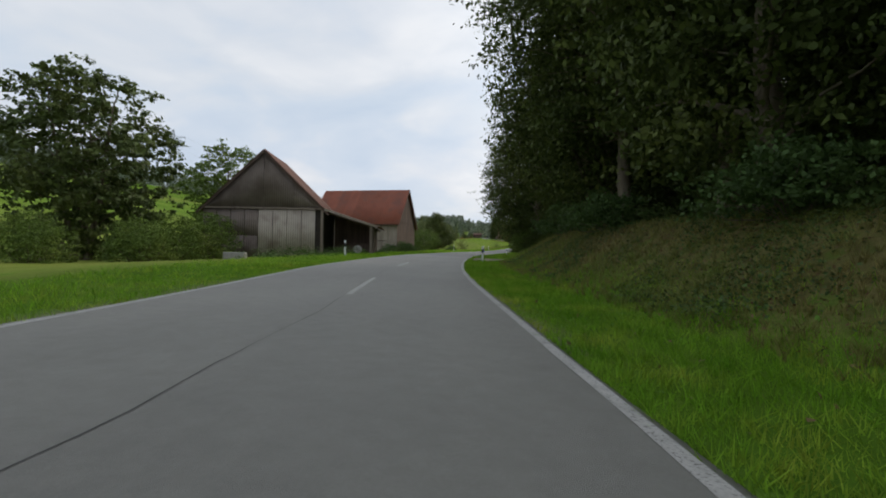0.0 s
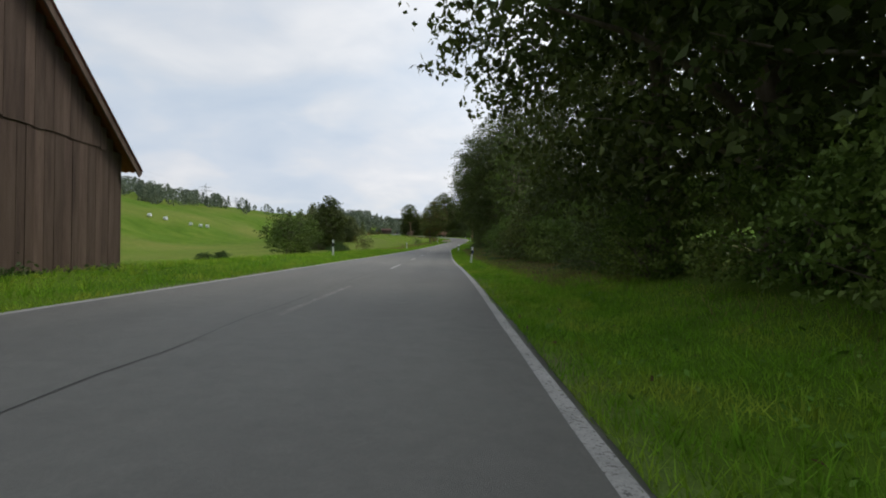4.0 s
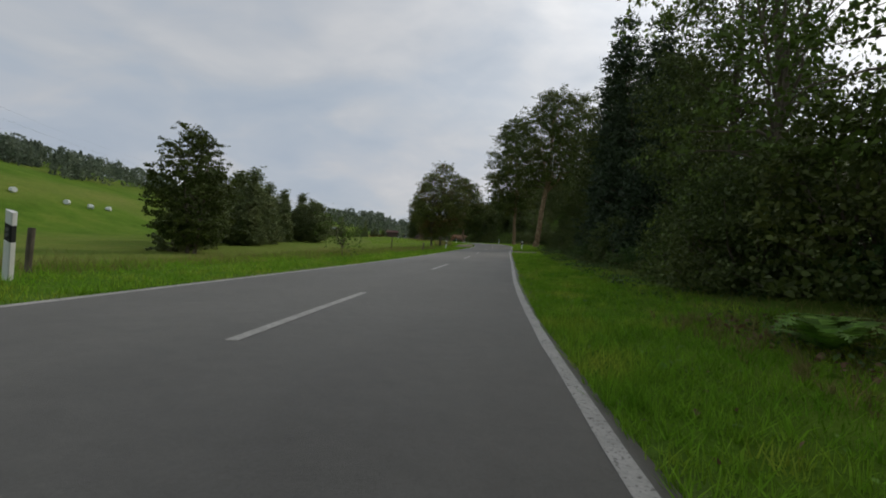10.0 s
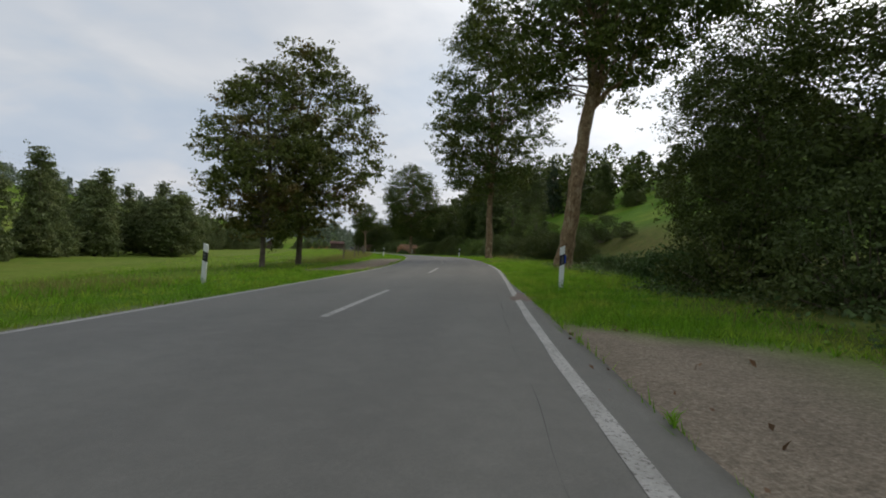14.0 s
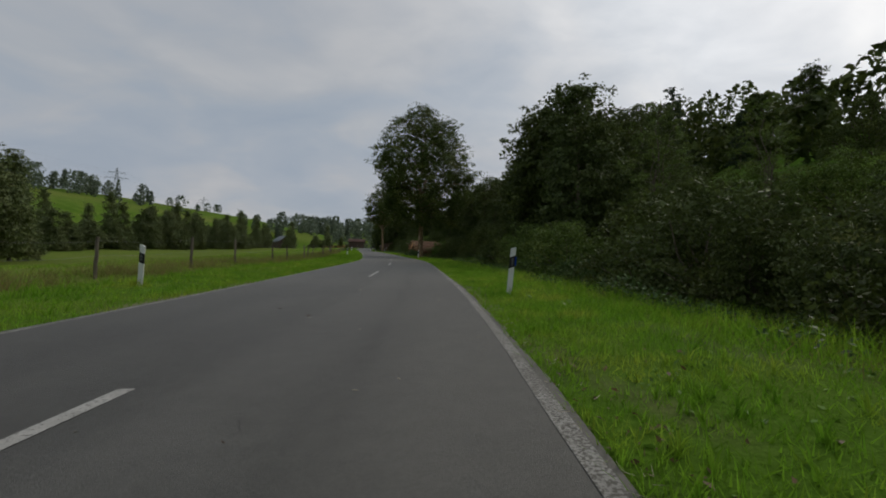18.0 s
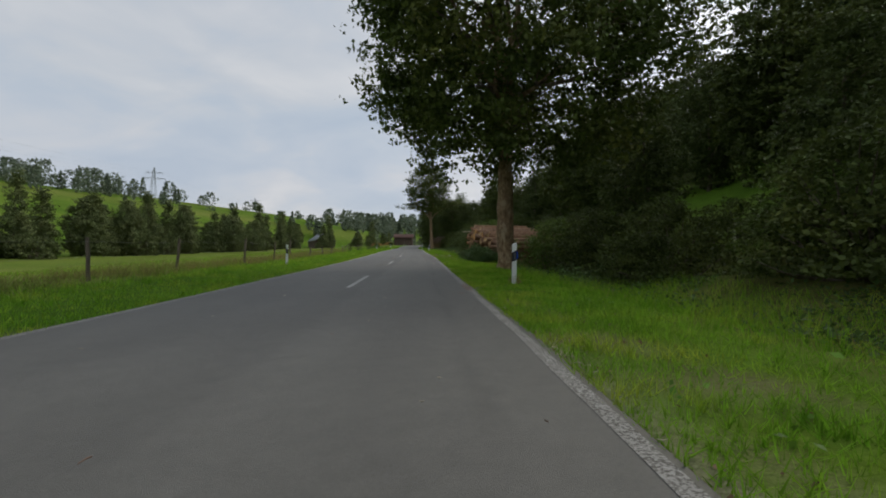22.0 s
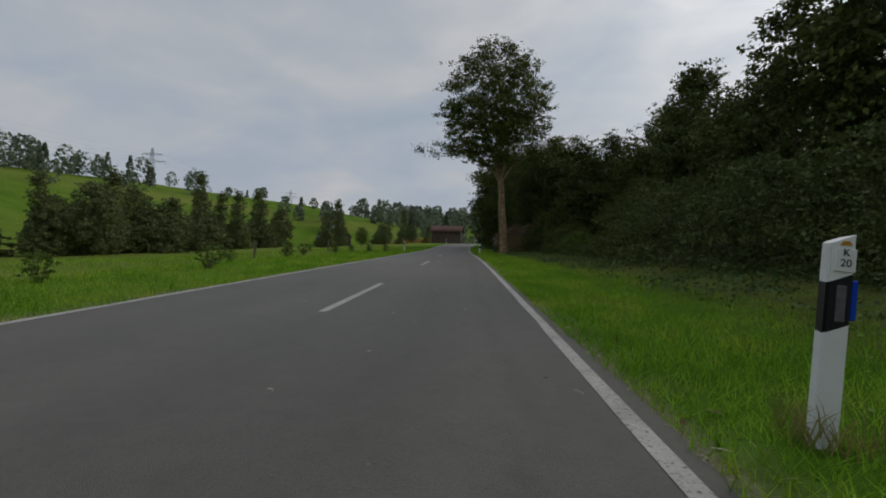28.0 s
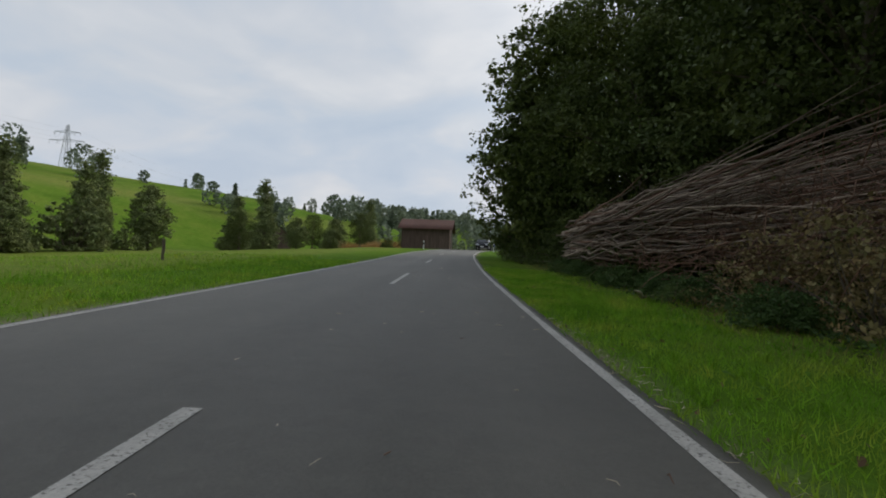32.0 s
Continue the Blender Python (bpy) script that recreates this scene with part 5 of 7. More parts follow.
M_BLUE = material("blue_reflector", [(0.01, 0.05, 0.42), (0.02, 0.08, 0.55)], scale=5, rough=0.25)
M_LENS = material("grey_reflector", [(0.10, 0.10, 0.105), (0.15, 0.15, 0.155)], scale=30, rough=0.2, fine=0.2)
M_ORANGE = material("amber_mark", [(0.5, 0.22, 0.02), (0.6, 0.3, 0.04)], scale=8, rough=0.4)
M_POST = material("fence_wood", [(0.10, 0.08, 0.06), (0.16, 0.13, 0.10), (0.2, 0.17, 0.13)], scale=6, rough=0.95, fine=0.3, bump=0.6, bump_scale=40, spread=0.25, stretch=(2, 2, 0.4))
M_WIRE = material("fence_wire", [(0.16, 0.16, 0.16), (0.24, 0.23, 0.22)], scale=5, rough=0.5, metal=0.6)
M_STEEL = material("galvanised_steel", [(0.26, 0.28, 0.30), (0.34, 0.36, 0.38)], scale=0.4, rough=0.6, fine=0.1, spread=0.05)
M_LOGEND = material("cut_wood", [(0.46, 0.21, 0.085), (0.58, 0.31, 0.13), (0.66, 0.42, 0.2)], scale=2.4, rough=0.85, fine=0.16, bump=0.4, bump_scale=40, spread=0.3, patch=((0.36, 0.14, 0.06), 1.6, 0.5, 0.68))
M_LOGBARK = material("log_bark", [(0.16, 0.085, 0.046), (0.27, 0.155, 0.09), (0.38, 0.25, 0.155)], scale=4, rough=0.95, fine=0.3, bump=0.8, bump_scale=18, spread=0.3)
M_STICK = material("dry_stick", [(0.15, 0.105, 0.078), (0.25, 0.19, 0.145), (0.36, 0.285, 0.225)], scale=3, rough=0.9, fine=0.25, spread=0.5, island=True)
M_TWIG = material("brown_twig", [(0.12, 0.06, 0.04), (0.18, 0.10, 0.066), (0.23, 0.145, 0.105)], scale=2, rough=0.95, spread=0.35, island=True)
M_STRAW = material("pale_splinter", [(0.42, 0.36, 0.27), (0.55, 0.48, 0.36)], scale=8, rough=0.9, spread=0.4, island=True)
M_CARPAINT = material("black_car_paint", [(0.008, 0.009, 0.011), (0.013, 0.014, 0.016)], scale=3, rough=0.2, spec=0.6)
M_GLASS = material("dark_glass", [(0.02, 0.025, 0.03), (0.03, 0.035, 0.04)], scale=3, rough=0.05, spec=0.8)
M_LAMP = material("lamp_glass", [(0.6, 0.62, 0.65), (0.75, 0.77, 0.8)], scale=6, rough=0.1, spec=0.8)
M_RUBBER = material("tyre_rubber", [(0.015, 0.015, 0.015), (0.025, 0.025, 0.025)], scale=8, rough=0.85)
M_BALE = material("bale_wrap", [(0.7, 0.72, 0.7), (0.8, 0.82, 0.8)], scale=2, rough=0.45)
M_STRAWFIELD = material("stubble", [(0.33, 0.2, 0.08), (0.42, 0.27, 0.11), (0.3, 0.24, 0.09)], scale=0.8, rough=0.95, fine=0.3)
M_STONE = material("grey_stone", [(0.24, 0.23, 0.21), (0.33, 0.32, 0.3)], scale=3, rough=0.9, fine=0.2, bump=0.4)


def slab(parent, name, mat, p, size, turn=None, bevel=0.0, label=""):
    """A box part in its thing's own axes: p is its middle."""
    return part(name, box_bm(size, p, bevel, turn), mat, parent, label)


def prism(parent, name, mat, outline, y0, y1, label=""):
    """A part from an outline in x and z, drawn out along y."""
    bm = bmesh.new()
    a = [bm.verts.new((x, y0, z)) for x, z in outline]
    b = [bm.verts.new((x, y1, z)) for x, z in outline]
    n = len(outline)
    bm.faces.new(a)
    bm.faces.new(b[::-1])
    for i in range(n):
        bm.faces.new((a[i], b[i], b[(i + 1) % n], a[(i + 1) % n]))
    bmesh.ops.recalc_face_normals(bm, faces=bm.faces)
    return part(name, bm, mat, parent, label)


def roof_slope(parent, mat, x0, z0, x1, z1, y0, y1, sheets, ribs=0.19):
    """Corrugated sheets side by side on a slope from the ridge (x0, z0) to the eave (x1, z1)."""
    n = Vector((-(z1 - z0), 0, x1 - x0)).normalized()
    if n.z < 0:
        n = -n
    step = (y1 - y0) / sheets
    for k in range(sheets):
        a, b = y0 + k * step, y0 + (k + 1) * step + 0.03
        m = int(step / ribs * 4)
        ys = np.linspace(a, b, m + 1)
        wv = 0.022 * np.sin(ys / ribs * 2 * np.pi) + 0.006 * (k % 2)
        rows = [(x0, z0), ((x0 + x1) / 2, (z0 + z1) / 2), (x1, z1)]
        v, f = [], []
        for x, z in rows:
            for y, q in zip(ys, wv):
                v.append((x + n.x * (q + 0.05), y, z + n.z * (q + 0.05)))
        for x, z in rows:
            for y, q in zip(ys, wv):
                v.append((x + n.x * (q + 0.015), y, z + n.z * (q + 0.015)))
        w, h = len(ys), 3
        for base, flip in ((0, False), (h * w, True)):
            for i in range(h - 1):
                for j in range(w - 1):
                    q = (base + i * w + j, base + i * w + j + 1, base + (i + 1) * w + j + 1, base + (i + 1) * w + j)
                    f.append(q[::-1] if flip else q)
        for j in range(w - 1):
            p = (h - 1) * w + j
            f.append((p, p + 1, p + 1 + h * w, p + h * w))
        mesh_obj("roof_sheet", v, f, mat, parent)


def boards(parent, mat, x0, x1, y, z0, z1, width=0.24, seed=0, top=None, axis="x", proud=0.03, name="board", gap=0.008):
    """Upright boards on a wall: along x at depth y, or along y at x = y. top(u) gives a board's upper end."""
    r = np.random.RandomState(seed)
    u = x0
    while u < x1 - 0.03:
        w = min(width * r.uniform(0.85, 1.15), x1 - u)
        mid = u + w / 2
        t = (top(mid) if top else z1) - r.uniform(0, 0.02)
        b = z0 + r.uniform(-0.03, 0.03)
        if t - b > 0.1:
            size = (w - gap, 0.025, t - b) if axis == "x" else (0.025, w - gap, t - b)
            p = (mid, y + r.uniform(-0.006, 0.006), (t + b) / 2) if axis == "x" else (y + r.uniform(-0.006, 0.006), mid, (t + b) / 2)
            slab(parent, name, mat, p, size)
        u += w


def barn_big():
    """The barn whose gable faces the road's approach: x from 0 (left) to 9.3, y into the depth."""
    top = new("field_barn")
    W, Lb, E, A = 9.3, 5.8, 3.75, 8.3
    gable = lambda x: E + (A - E) * (1 - abs(x - W / 2) / (W / 2))
    # Solid backing; the dark of the inside is painted on it.
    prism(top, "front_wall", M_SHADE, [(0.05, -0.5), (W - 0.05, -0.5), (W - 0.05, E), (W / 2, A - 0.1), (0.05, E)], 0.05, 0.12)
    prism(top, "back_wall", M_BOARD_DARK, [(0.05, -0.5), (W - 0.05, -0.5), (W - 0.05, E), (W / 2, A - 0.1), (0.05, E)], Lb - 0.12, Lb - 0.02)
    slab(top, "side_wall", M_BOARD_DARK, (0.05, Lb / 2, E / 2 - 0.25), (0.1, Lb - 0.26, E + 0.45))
    # Road-side wall, coloured with the shade under the lean-to.
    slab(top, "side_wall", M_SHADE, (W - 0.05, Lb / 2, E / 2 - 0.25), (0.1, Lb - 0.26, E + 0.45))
    # corrugated sheets of the gable and the doors
    def sheet(name, mat, x0, x1, z0, zf, y, ribs=0.17, label=""):
        xs = np.arange(x0, x1 + 1e-6, ribs / 4)
        v, f = [], []
        for k, x in enumerate(xs):
            q = y - 0.018 * math.sin(x / ribs * 2 * math.pi)
            v += [(x, q, z0), (x, q, zf(x)), (x, y + 0.03, z0), (x, y + 0.03, zf(x))]
        for k in range(len(xs) - 1):
            a, b = 4 * k, 4 * k + 4
            f += [(a, b, b + 1, a + 1), (a + 2, a + 3, b + 3, b + 2), (a + 1, b + 1, b + 3, a + 3), (a, a + 2, b + 2, b)]
        return mesh_obj(name, v, f, mat, top, label=label)
    for k in range(8):
        a, b = k * W / 8, (k + 1) * W / 8
        sheet("gable_sheet", M_TIN, a, b, E + 0.06, lambda x: gable(min(max(x, 0.02), W - 0.02)) - 0.06, 0.0 - 0.004 * (k % 2))
    for k in range(4):
        sheet("wall_sheet", M_TIN, k * 1.06 + 0.02, (k + 1) * 1.06 + 0.02, 1.55, lambda x: E - 0.12, 0.0 - 0.004 * (k % 2))
        sheet("wall_sheet", M_TIN, k * 1.06 + 0.02, (k + 1) * 1.06 + 0.02, -0.1, lambda x: 1.6, -0.03 - 0.004 * (k % 2))
    for k in range(4):
        sheet("door_sheet", M_TIN_PALE, 4.3 + k * 1.1, 4.3 + (k + 1) * 1.1, -0.25, lambda x: E - 0.1, -0.09 - 0.004 * (k % 2), 0.17, "pale sliding door sheet")
    slab(top, "door_rail", M_BOARD, (W / 2, -0.12, E), (W + 0.1, 0.1, 0.14), bevel=0.01, label="weathered wooden rail")
    slab(top, "corner_post", M_BOARD, (W - 0.1, -0.08, E / 2 - 0.1), (0.2, 0.2, E), bevel=0.015)
    # The dark slit beside the door is a slab in the shade colour.
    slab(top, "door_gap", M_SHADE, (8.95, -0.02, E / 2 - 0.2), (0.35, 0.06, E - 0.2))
    for sx in (-1, 1):
        x1 = W / 2 + sx * (W / 2 + 0.42)
        roof_slope(top, M_ROOF_DARK, W / 2, A + 0.02, x1, E - 0.35, -0.25, Lb + 0.2, 8)
        ln = math.hypot(W / 2 + 0.42, A - E + 0.37)
        ang = math.atan2(A - E + 0.37, W / 2 + 0.42)
        for y in (-0.2, Lb + 0.16):
            slab(top, "verge_board", M_BOARD_DARK, (W / 2 + sx * (W / 4 + 0.21), y, (A + E - 0.35) / 2 - 0.1), (ln, 0.04, 0.18), Matrix.Rotation(sx * ang, 4, "Y"))
    # lean-to on the road side
    x0, x1 = W + 0.06, W + 4.05
    zi, zo = 3.72, 2.45
    LL = 4.5
    roof_slope(top, M_ROOF_DARK, x0 - 0.1, zi + 0.1, x1 + 0.35, zo - 0.05, -0.25, LL + 0.2, 5)
    ang = math.atan2(zi - zo, x1 - x0)
    slab(top, "fascia_board", M_BOARD_PALE, ((x0 + x1) / 2 + 0.1, -0.22, (zi + zo) / 2 - 0.02), (4.35, 0.05, 0.17), Matrix.Rotation(ang, 4, "Y"), label="pale weathered fascia board")
    slab(top, "lean_to_post", M_BOARD, (x1 - 0.35, -0.05, zo / 2 - 0.1), (0.2, 0.2, zo + 0.35), bevel=0.015)
    slab(top, "lean_to_post", M_BOARD, (x1 - 0.35, 2.0, zo / 2 - 0.1), (0.16, 0.16, zo + 0.3), bevel=0.015)
    boards(top, M_BOARD_DARK, 2.1, LL, x1 - 0.3, -0.3, zo - 0.05, 0.26, 5, axis="y", name="wall_board")
    boards(top, M_BOARD_DARK, x0, x1 - 0.3, LL, -0.4, 3.0, 0.28, 6, name="wall_board", top=lambda x: zi - (x - x0) * (zi - zo) / (x1 - x0) - 0.1)
    for k in range(3):
        slab(top, "rafter", M_BOARD_DARK, ((x0 + x1) / 2, 0.2 + k * 2.3, (zi + zo) / 2 - 0.12), (4.1, 0.1, 0.14), Matrix.Rotation(ang, 4, "Y"))
    p = Vector((-19.2, 37.7, 1.68))
    top.matrix_basis = pose(p.x, p.y, p.z, 0, 0, 4)
    return tagged(top, "large brown sheet-metal barn with an open lean-to", "barn")


def barn_long():
    """The barn with the long rusty roof: x along its long front (right end at 10), y into the depth."""
    top = new("wooden_barn")
    W, D, E, A = 10.1, 8.7, 3.75, 7.85
    # Solid core; its near-black paints the shade between the boards.
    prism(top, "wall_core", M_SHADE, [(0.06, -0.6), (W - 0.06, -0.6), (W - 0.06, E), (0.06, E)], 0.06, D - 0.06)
    boards(top, M_BOARD, 0.0, 6.5, 0.0, -0.35, E - 0.45, 0.3, 1, name="front_board")
    boards(top, M_BOARD_PALE, 6.62, W, -0.05, -0.3, E - 0.45, 0.3, 2, name="door_board")
    slab(top, "lintel", M_BOARD_DARK, (W / 2, -0.04, E - 0.3), (W, 0.08, 0.26))
    slab(top, "door_bar", M_BOARD_DARK, (8.1, -0.09, 1.55), (1.8, 0.05, 0.07), bevel=0.01)
    slab(top, "door_post", M_BOARD_DARK, (6.56, -0.05, E / 2 - 0.3), (0.12, 0.12, E - 0.2))
    slab(top, "sill_beam", M_BOARD_DARK, (1.9, -0.05, 0.9), (3.4, 0.06, 0.09), bevel=0.01)
    g = lambda y: E + (A - E) * (1 - abs(y - D / 2) / (D / 2))
    boards(top, M_BOARD_DARK, 0.0, D, W + 0.0, -0.5, E + 0.1, 0.27, 3, axis="y", name="gable_board")
    boards(top, M_BOARD_DARK, 0.15, D - 0.15, W + 0.035, E + 0.06, A, 0.27, 4, axis="y", name="gable_board", top=lambda y: g(y) - 0.12)
    boards(top, M_BOARD_DARK, 0.0, D, 0.0, -0.5, E, 0.5, 7, axis="y", name="gable_board", top=lambda y: g(y) - 0.12)
    boards(top, M_BOARD_DARK, 0.0, W, D, -0.5, E, 0.5, 8, name="back_board")
    for y0, y1 in ((D / 2, -0.45), (D / 2, D + 0.45)):
        # slopes run across y: build them turned by a quarter
        holder = new("roof")
        holder.parent = top
        sg = 1 if y1 > y0 else -1
        roof_slope(holder, M_ROOF, 0, A + 0.03, sg * (D / 2 + 0.45), E - 0.38, -0.3, W + 0.32, 9, 0.2)
        holder.matrix_basis = Matrix.Translation((0, D / 2, 0)) @ Matrix.Rotation(radians(90), 4, "Z") @ Matrix.Diagonal((1, -1, 1, 1))
        holder["label"] = "rusty red corrugated roof slope"
    ln, ang = math.hypot(D / 2 + 0.45, A - E + 0.4), math.atan2(A - E + 0.4, D / 2 + 0.45)
    for x in (-0.28, W + 0.3):
        for sg in (-1, 1):
            slab(top, "verge_board", M_BOARD_DARK, (x, D / 2 + sg * (D / 4 + 0.22), (A + E) / 2 - 0.26), (0.04, ln, 0.18), Matrix.Rotation(-sg * ang, 4, "X"))
    slab(top, "eave_board", M_BOARD_DARK, (W / 2, -0.42, E - 0.42), (W + 0.5, 0.04, 0.12))
    p = Vector((-16.25, 56.5, 2.12))
    top.matrix_basis = pose(p.x, p.y, p.z, 0, 0, -8)
    return tagged(top, "weathered wooden barn with a rusty red roof", "barn")


barn_big()
barn_long()


def junk():
    """What stands in the lean-to: a round stone, stacked beams and a wheel rake."""
    st = new("grindstone")
    bm = bmesh.new()
    bmesh.ops.create_cone(bm, cap_ends=True, segments=28, radius1=0.32, radius2=0.32, depth=0.14, matrix=Matrix.Rotation(radians(80), 4, "X"))
    bmesh.ops.bevel(bm, geom=list(bm.edges), offset=0.02, segments=1, affect="EDGES")
    part("wheel", bm, M_STONE, st)
    slab(st, "hub", M_SHADE, (0, -0.1, 0.02), (0.12, 0.06, 0.12), bevel=0.01)
    st.matrix_basis = along(37.6, -6.0, 0.3, 20)
    tagged(st, "pale round grindstone leaning under the lean-to", "grindstone")
    for k in range(6):
        b = new("stacked_beam", box_bm_mesh((2.6, 0.16, 0.14), M_BOARD_DARK))
        b.matrix_basis = pose(-7.6, 41.0 + 0.03 * k, 2.0 + 0.16 * k, 0, 0, -8 + (k % 3) * 2)
        tagged(b, "old dark beam stacked under the lean-to", "beam", "stacked beams")
    bx = new("stone_trough", box_bm_mesh((1.1, 0.6, 0.45), M_STONE, 0.04))
    bx.matrix_basis = along(26.2, -9.6, 0.18, 10)
    tagged(bx, "grey stone trough on the grass", "trough")


def box_bm_mesh(size, mat, bevel=0.015):
    bm = box_bm(size, (0, 0, 0), bevel)
    me = bpy.data.meshes.new("block")
    bm.to_mesh(me)
    bm.free()
    me.materials.append(mat)
    return me


junk()


# ---------------------------------------------------------------- delineator posts
def delineator(left=False, blue=True, sign=False):
    """A white roadside post with its slanting black band; +y is along the road, its face looks to -y."""
    top = new("delineator_post")
    w, t, h = 0.12, 0.11, 1.02

    def body(z0a, z0b, z1a, z1b):
        # a three-sided hollow post: outline in x and y, cut by slanting planes (a: road side, b: far side)
        pts = [(-w / 2, -t / 2), (w / 2, -t / 2), (w / 2 * 0.55, t / 2), (-w / 2 * 0.55, t / 2)]
        bm = bmesh.new()
        zl = lambda x, a, b: a + (b - a) * (x + w / 2) / w
        lo = [bm.verts.new((x, y, zl(x, z0a, z0b))) for x, y in pts]
        hi = [bm.verts.new((x, y, zl(x, z1a, z1b))) for x, y in pts]
        bm.faces.new(lo[::-1])
        bm.faces.new(hi)
        for i in range(4):
            bm.faces.new((lo[i], lo[(i + 1) % 4], hi[(i + 1) % 4], hi[i]))
        bmesh.ops.bevel(bm, geom=[e for e in bm.edges if abs(e.verts[0].co.z - e.verts[1].co.z) > 0.1], offset=0.012, segments=2, affect="EDGES")
        return bm

    s = -1 if left else 1
    k = 0.028 * s
    part("lower_post", body(-0.25, -0.25, 0.56 - k, 0.56 + k), M_WHITE, top)
    part("black_band", body(0.56 - k, 0.56 + k, 0.80 - k, 0.80 + k), M_BLACK, top, "black slanting band")
    part("post_cap", body(0.80 - k, 0.80 + k, 0.985 - k, 0.985 + k), M_WHITE, top, "white slanting top")
    if left:
        for z in (0.645, 0.72):
            bm = bmesh.new()
            bmesh.ops.create_cone(bm, cap_ends=True, segments=16, radius1=0.03, radius2=0.03, depth=0.012, matrix=Matrix.Translation((0, -t / 2 - 0.004, z)) @ Matrix.Rotation(radians(90), 4, "X"))
            part("round_reflector", bm, M_LENS, top, "small round grey reflector")
    else:
        slab(top, "reflector", M_LENS, (0.005, -t / 2 - 0.004, 0.68), (0.04, 0.012, 0.17), bevel=0.003, label="upright grey reflector")
    if blue:
        slab(top, "side_reflector", M_BLUE, (w / 2 + 0.012, -0.02, 0.70), (0.03, 0.05, 0.19), bevel=0.006, label="blue wildlife warning reflector")
    if sign:
        slab(top, "number_plate", M_WHITE, (0.01, -t / 2 - 0.004, 0.885), (0.09, 0.008, 0.11), bevel=0.002, label="small white road number plate")
        for txt, z in (("K", 0.905), ("20", 0.855)):
            cu = bpy.data.curves.new("road_number", "FONT")
            cu.body, cu.size, cu.align_x, cu.extrude = txt, 0.05, "CENTER", 0.001
            tx = new("road_number", cu)
            me = bpy.data.meshes.new_from_object(tx.evaluated_get(bpy.context.evaluated_depsgraph_get()))
            bpy.data.objects.remove(tx)
            me.materials.append(M_BLACK)
            ob = new("road_number", me)
            ob.parent = top
            ob.matrix_basis = Matrix.Translation((0.01, -t / 2 - 0.0095, z)) @ Matrix.Rotation(radians(90), 4, "X")
            ob["label"] = "black lettering"
        bm = bmesh.new()
        vs = [bm.verts.new((x, -t / 2 - 0.006, z)) for x, z in ((-0.02, 0.955), (0.035, 0.958), (0.02, 0.975), (-0.005, 0.975))]
        bm.faces.new(vs)
        r = bmesh.ops.extrude_face_region(bm, geom=list(bm.faces))
        bmesh.ops.translate(bm, vec=(0, 0.004, 0), verts=[v for v in r["geom"] if isinstance(v, bmesh.types.BMVert)])
        part("amber_mark", bm, M_ORANGE, top, "amber mark")
    return top


POST_R, POST_L, POST_K = delineator(), delineator(left=True, blue=False), delineator(sign=True)
tagged(POST_R, "white delineator post with black band and blue reflector", "road post", "delineator posts")
tagged(POST_L, "white delineator post with black band and round reflectors", "road post", "delineator posts")
tagged(POST_K, "white delineator post with road number plate", "road post", "delineator posts")
prng = np.random.RandomState(12)


def set_post(proto, s, d, lean=0.0, turn=0.0):
    m = along(s, d, 0.0, turn) @ Matrix.Rotation(radians(lean), 4, "Y")
    if not proto.get("placed"):
        proto["placed"] = 1
        proto.matrix_basis = m
    else:
        copy_thing(proto, m)


for s, d, lean in ((30.7, 3.72, 2), (77.6, 3.57, 6), (120.7, 3.85, 2), (178.6, 3.78, 1), (222.9, 3.6, 4), (270.6, 3.89, 0), (381.45, 3.55, 2), (436.0, 4.0, 0)):
    set_post(POST_R, s, d, lean, prng.uniform(-6, 6))
set_post(POST_K, 333.4, 3.47, 5, -4)
for s, d, lean in ((31.2, -5.0, 0), (79.5, -5.0, 0), (128.8, -4.7, -1), (178.9, -4.95, 1), (224.6, -5.0, 0), (282.5, -4.8, 0), (335.5, -4.6, 0), (382.8, -4.4, -2), (437, -4.4, 0)):
    set_post(POST_L, s, d, lean, prng.uniform(-6, 6))


# ---------------------------------------------------------------- fence along the meadow
def fence_post(seed, h):
    rngp = np.random.RandomState(seed)
    z = np.linspace(-0.35, h, 7)
    pts = np.stack([rngp.normal(0, 0.006, 7), rngp.normal(0, 0.006, 7), z], 1)
    v, f = tube(pts, np.full(7, 0.052) * rngp.uniform(0.85, 1.12, 7), 8)
    v = np.concatenate([v, [[0, 0, h + 0.01]]])
    n = len(v) - 1
    cap = [(n - 8 + j, n - 8 + (j + 1) % 8, n, n) for j in range(8)]
    return v, np.concatenate([f, np.array([(a, b, c, c) for a, b, c, _ in cap])])


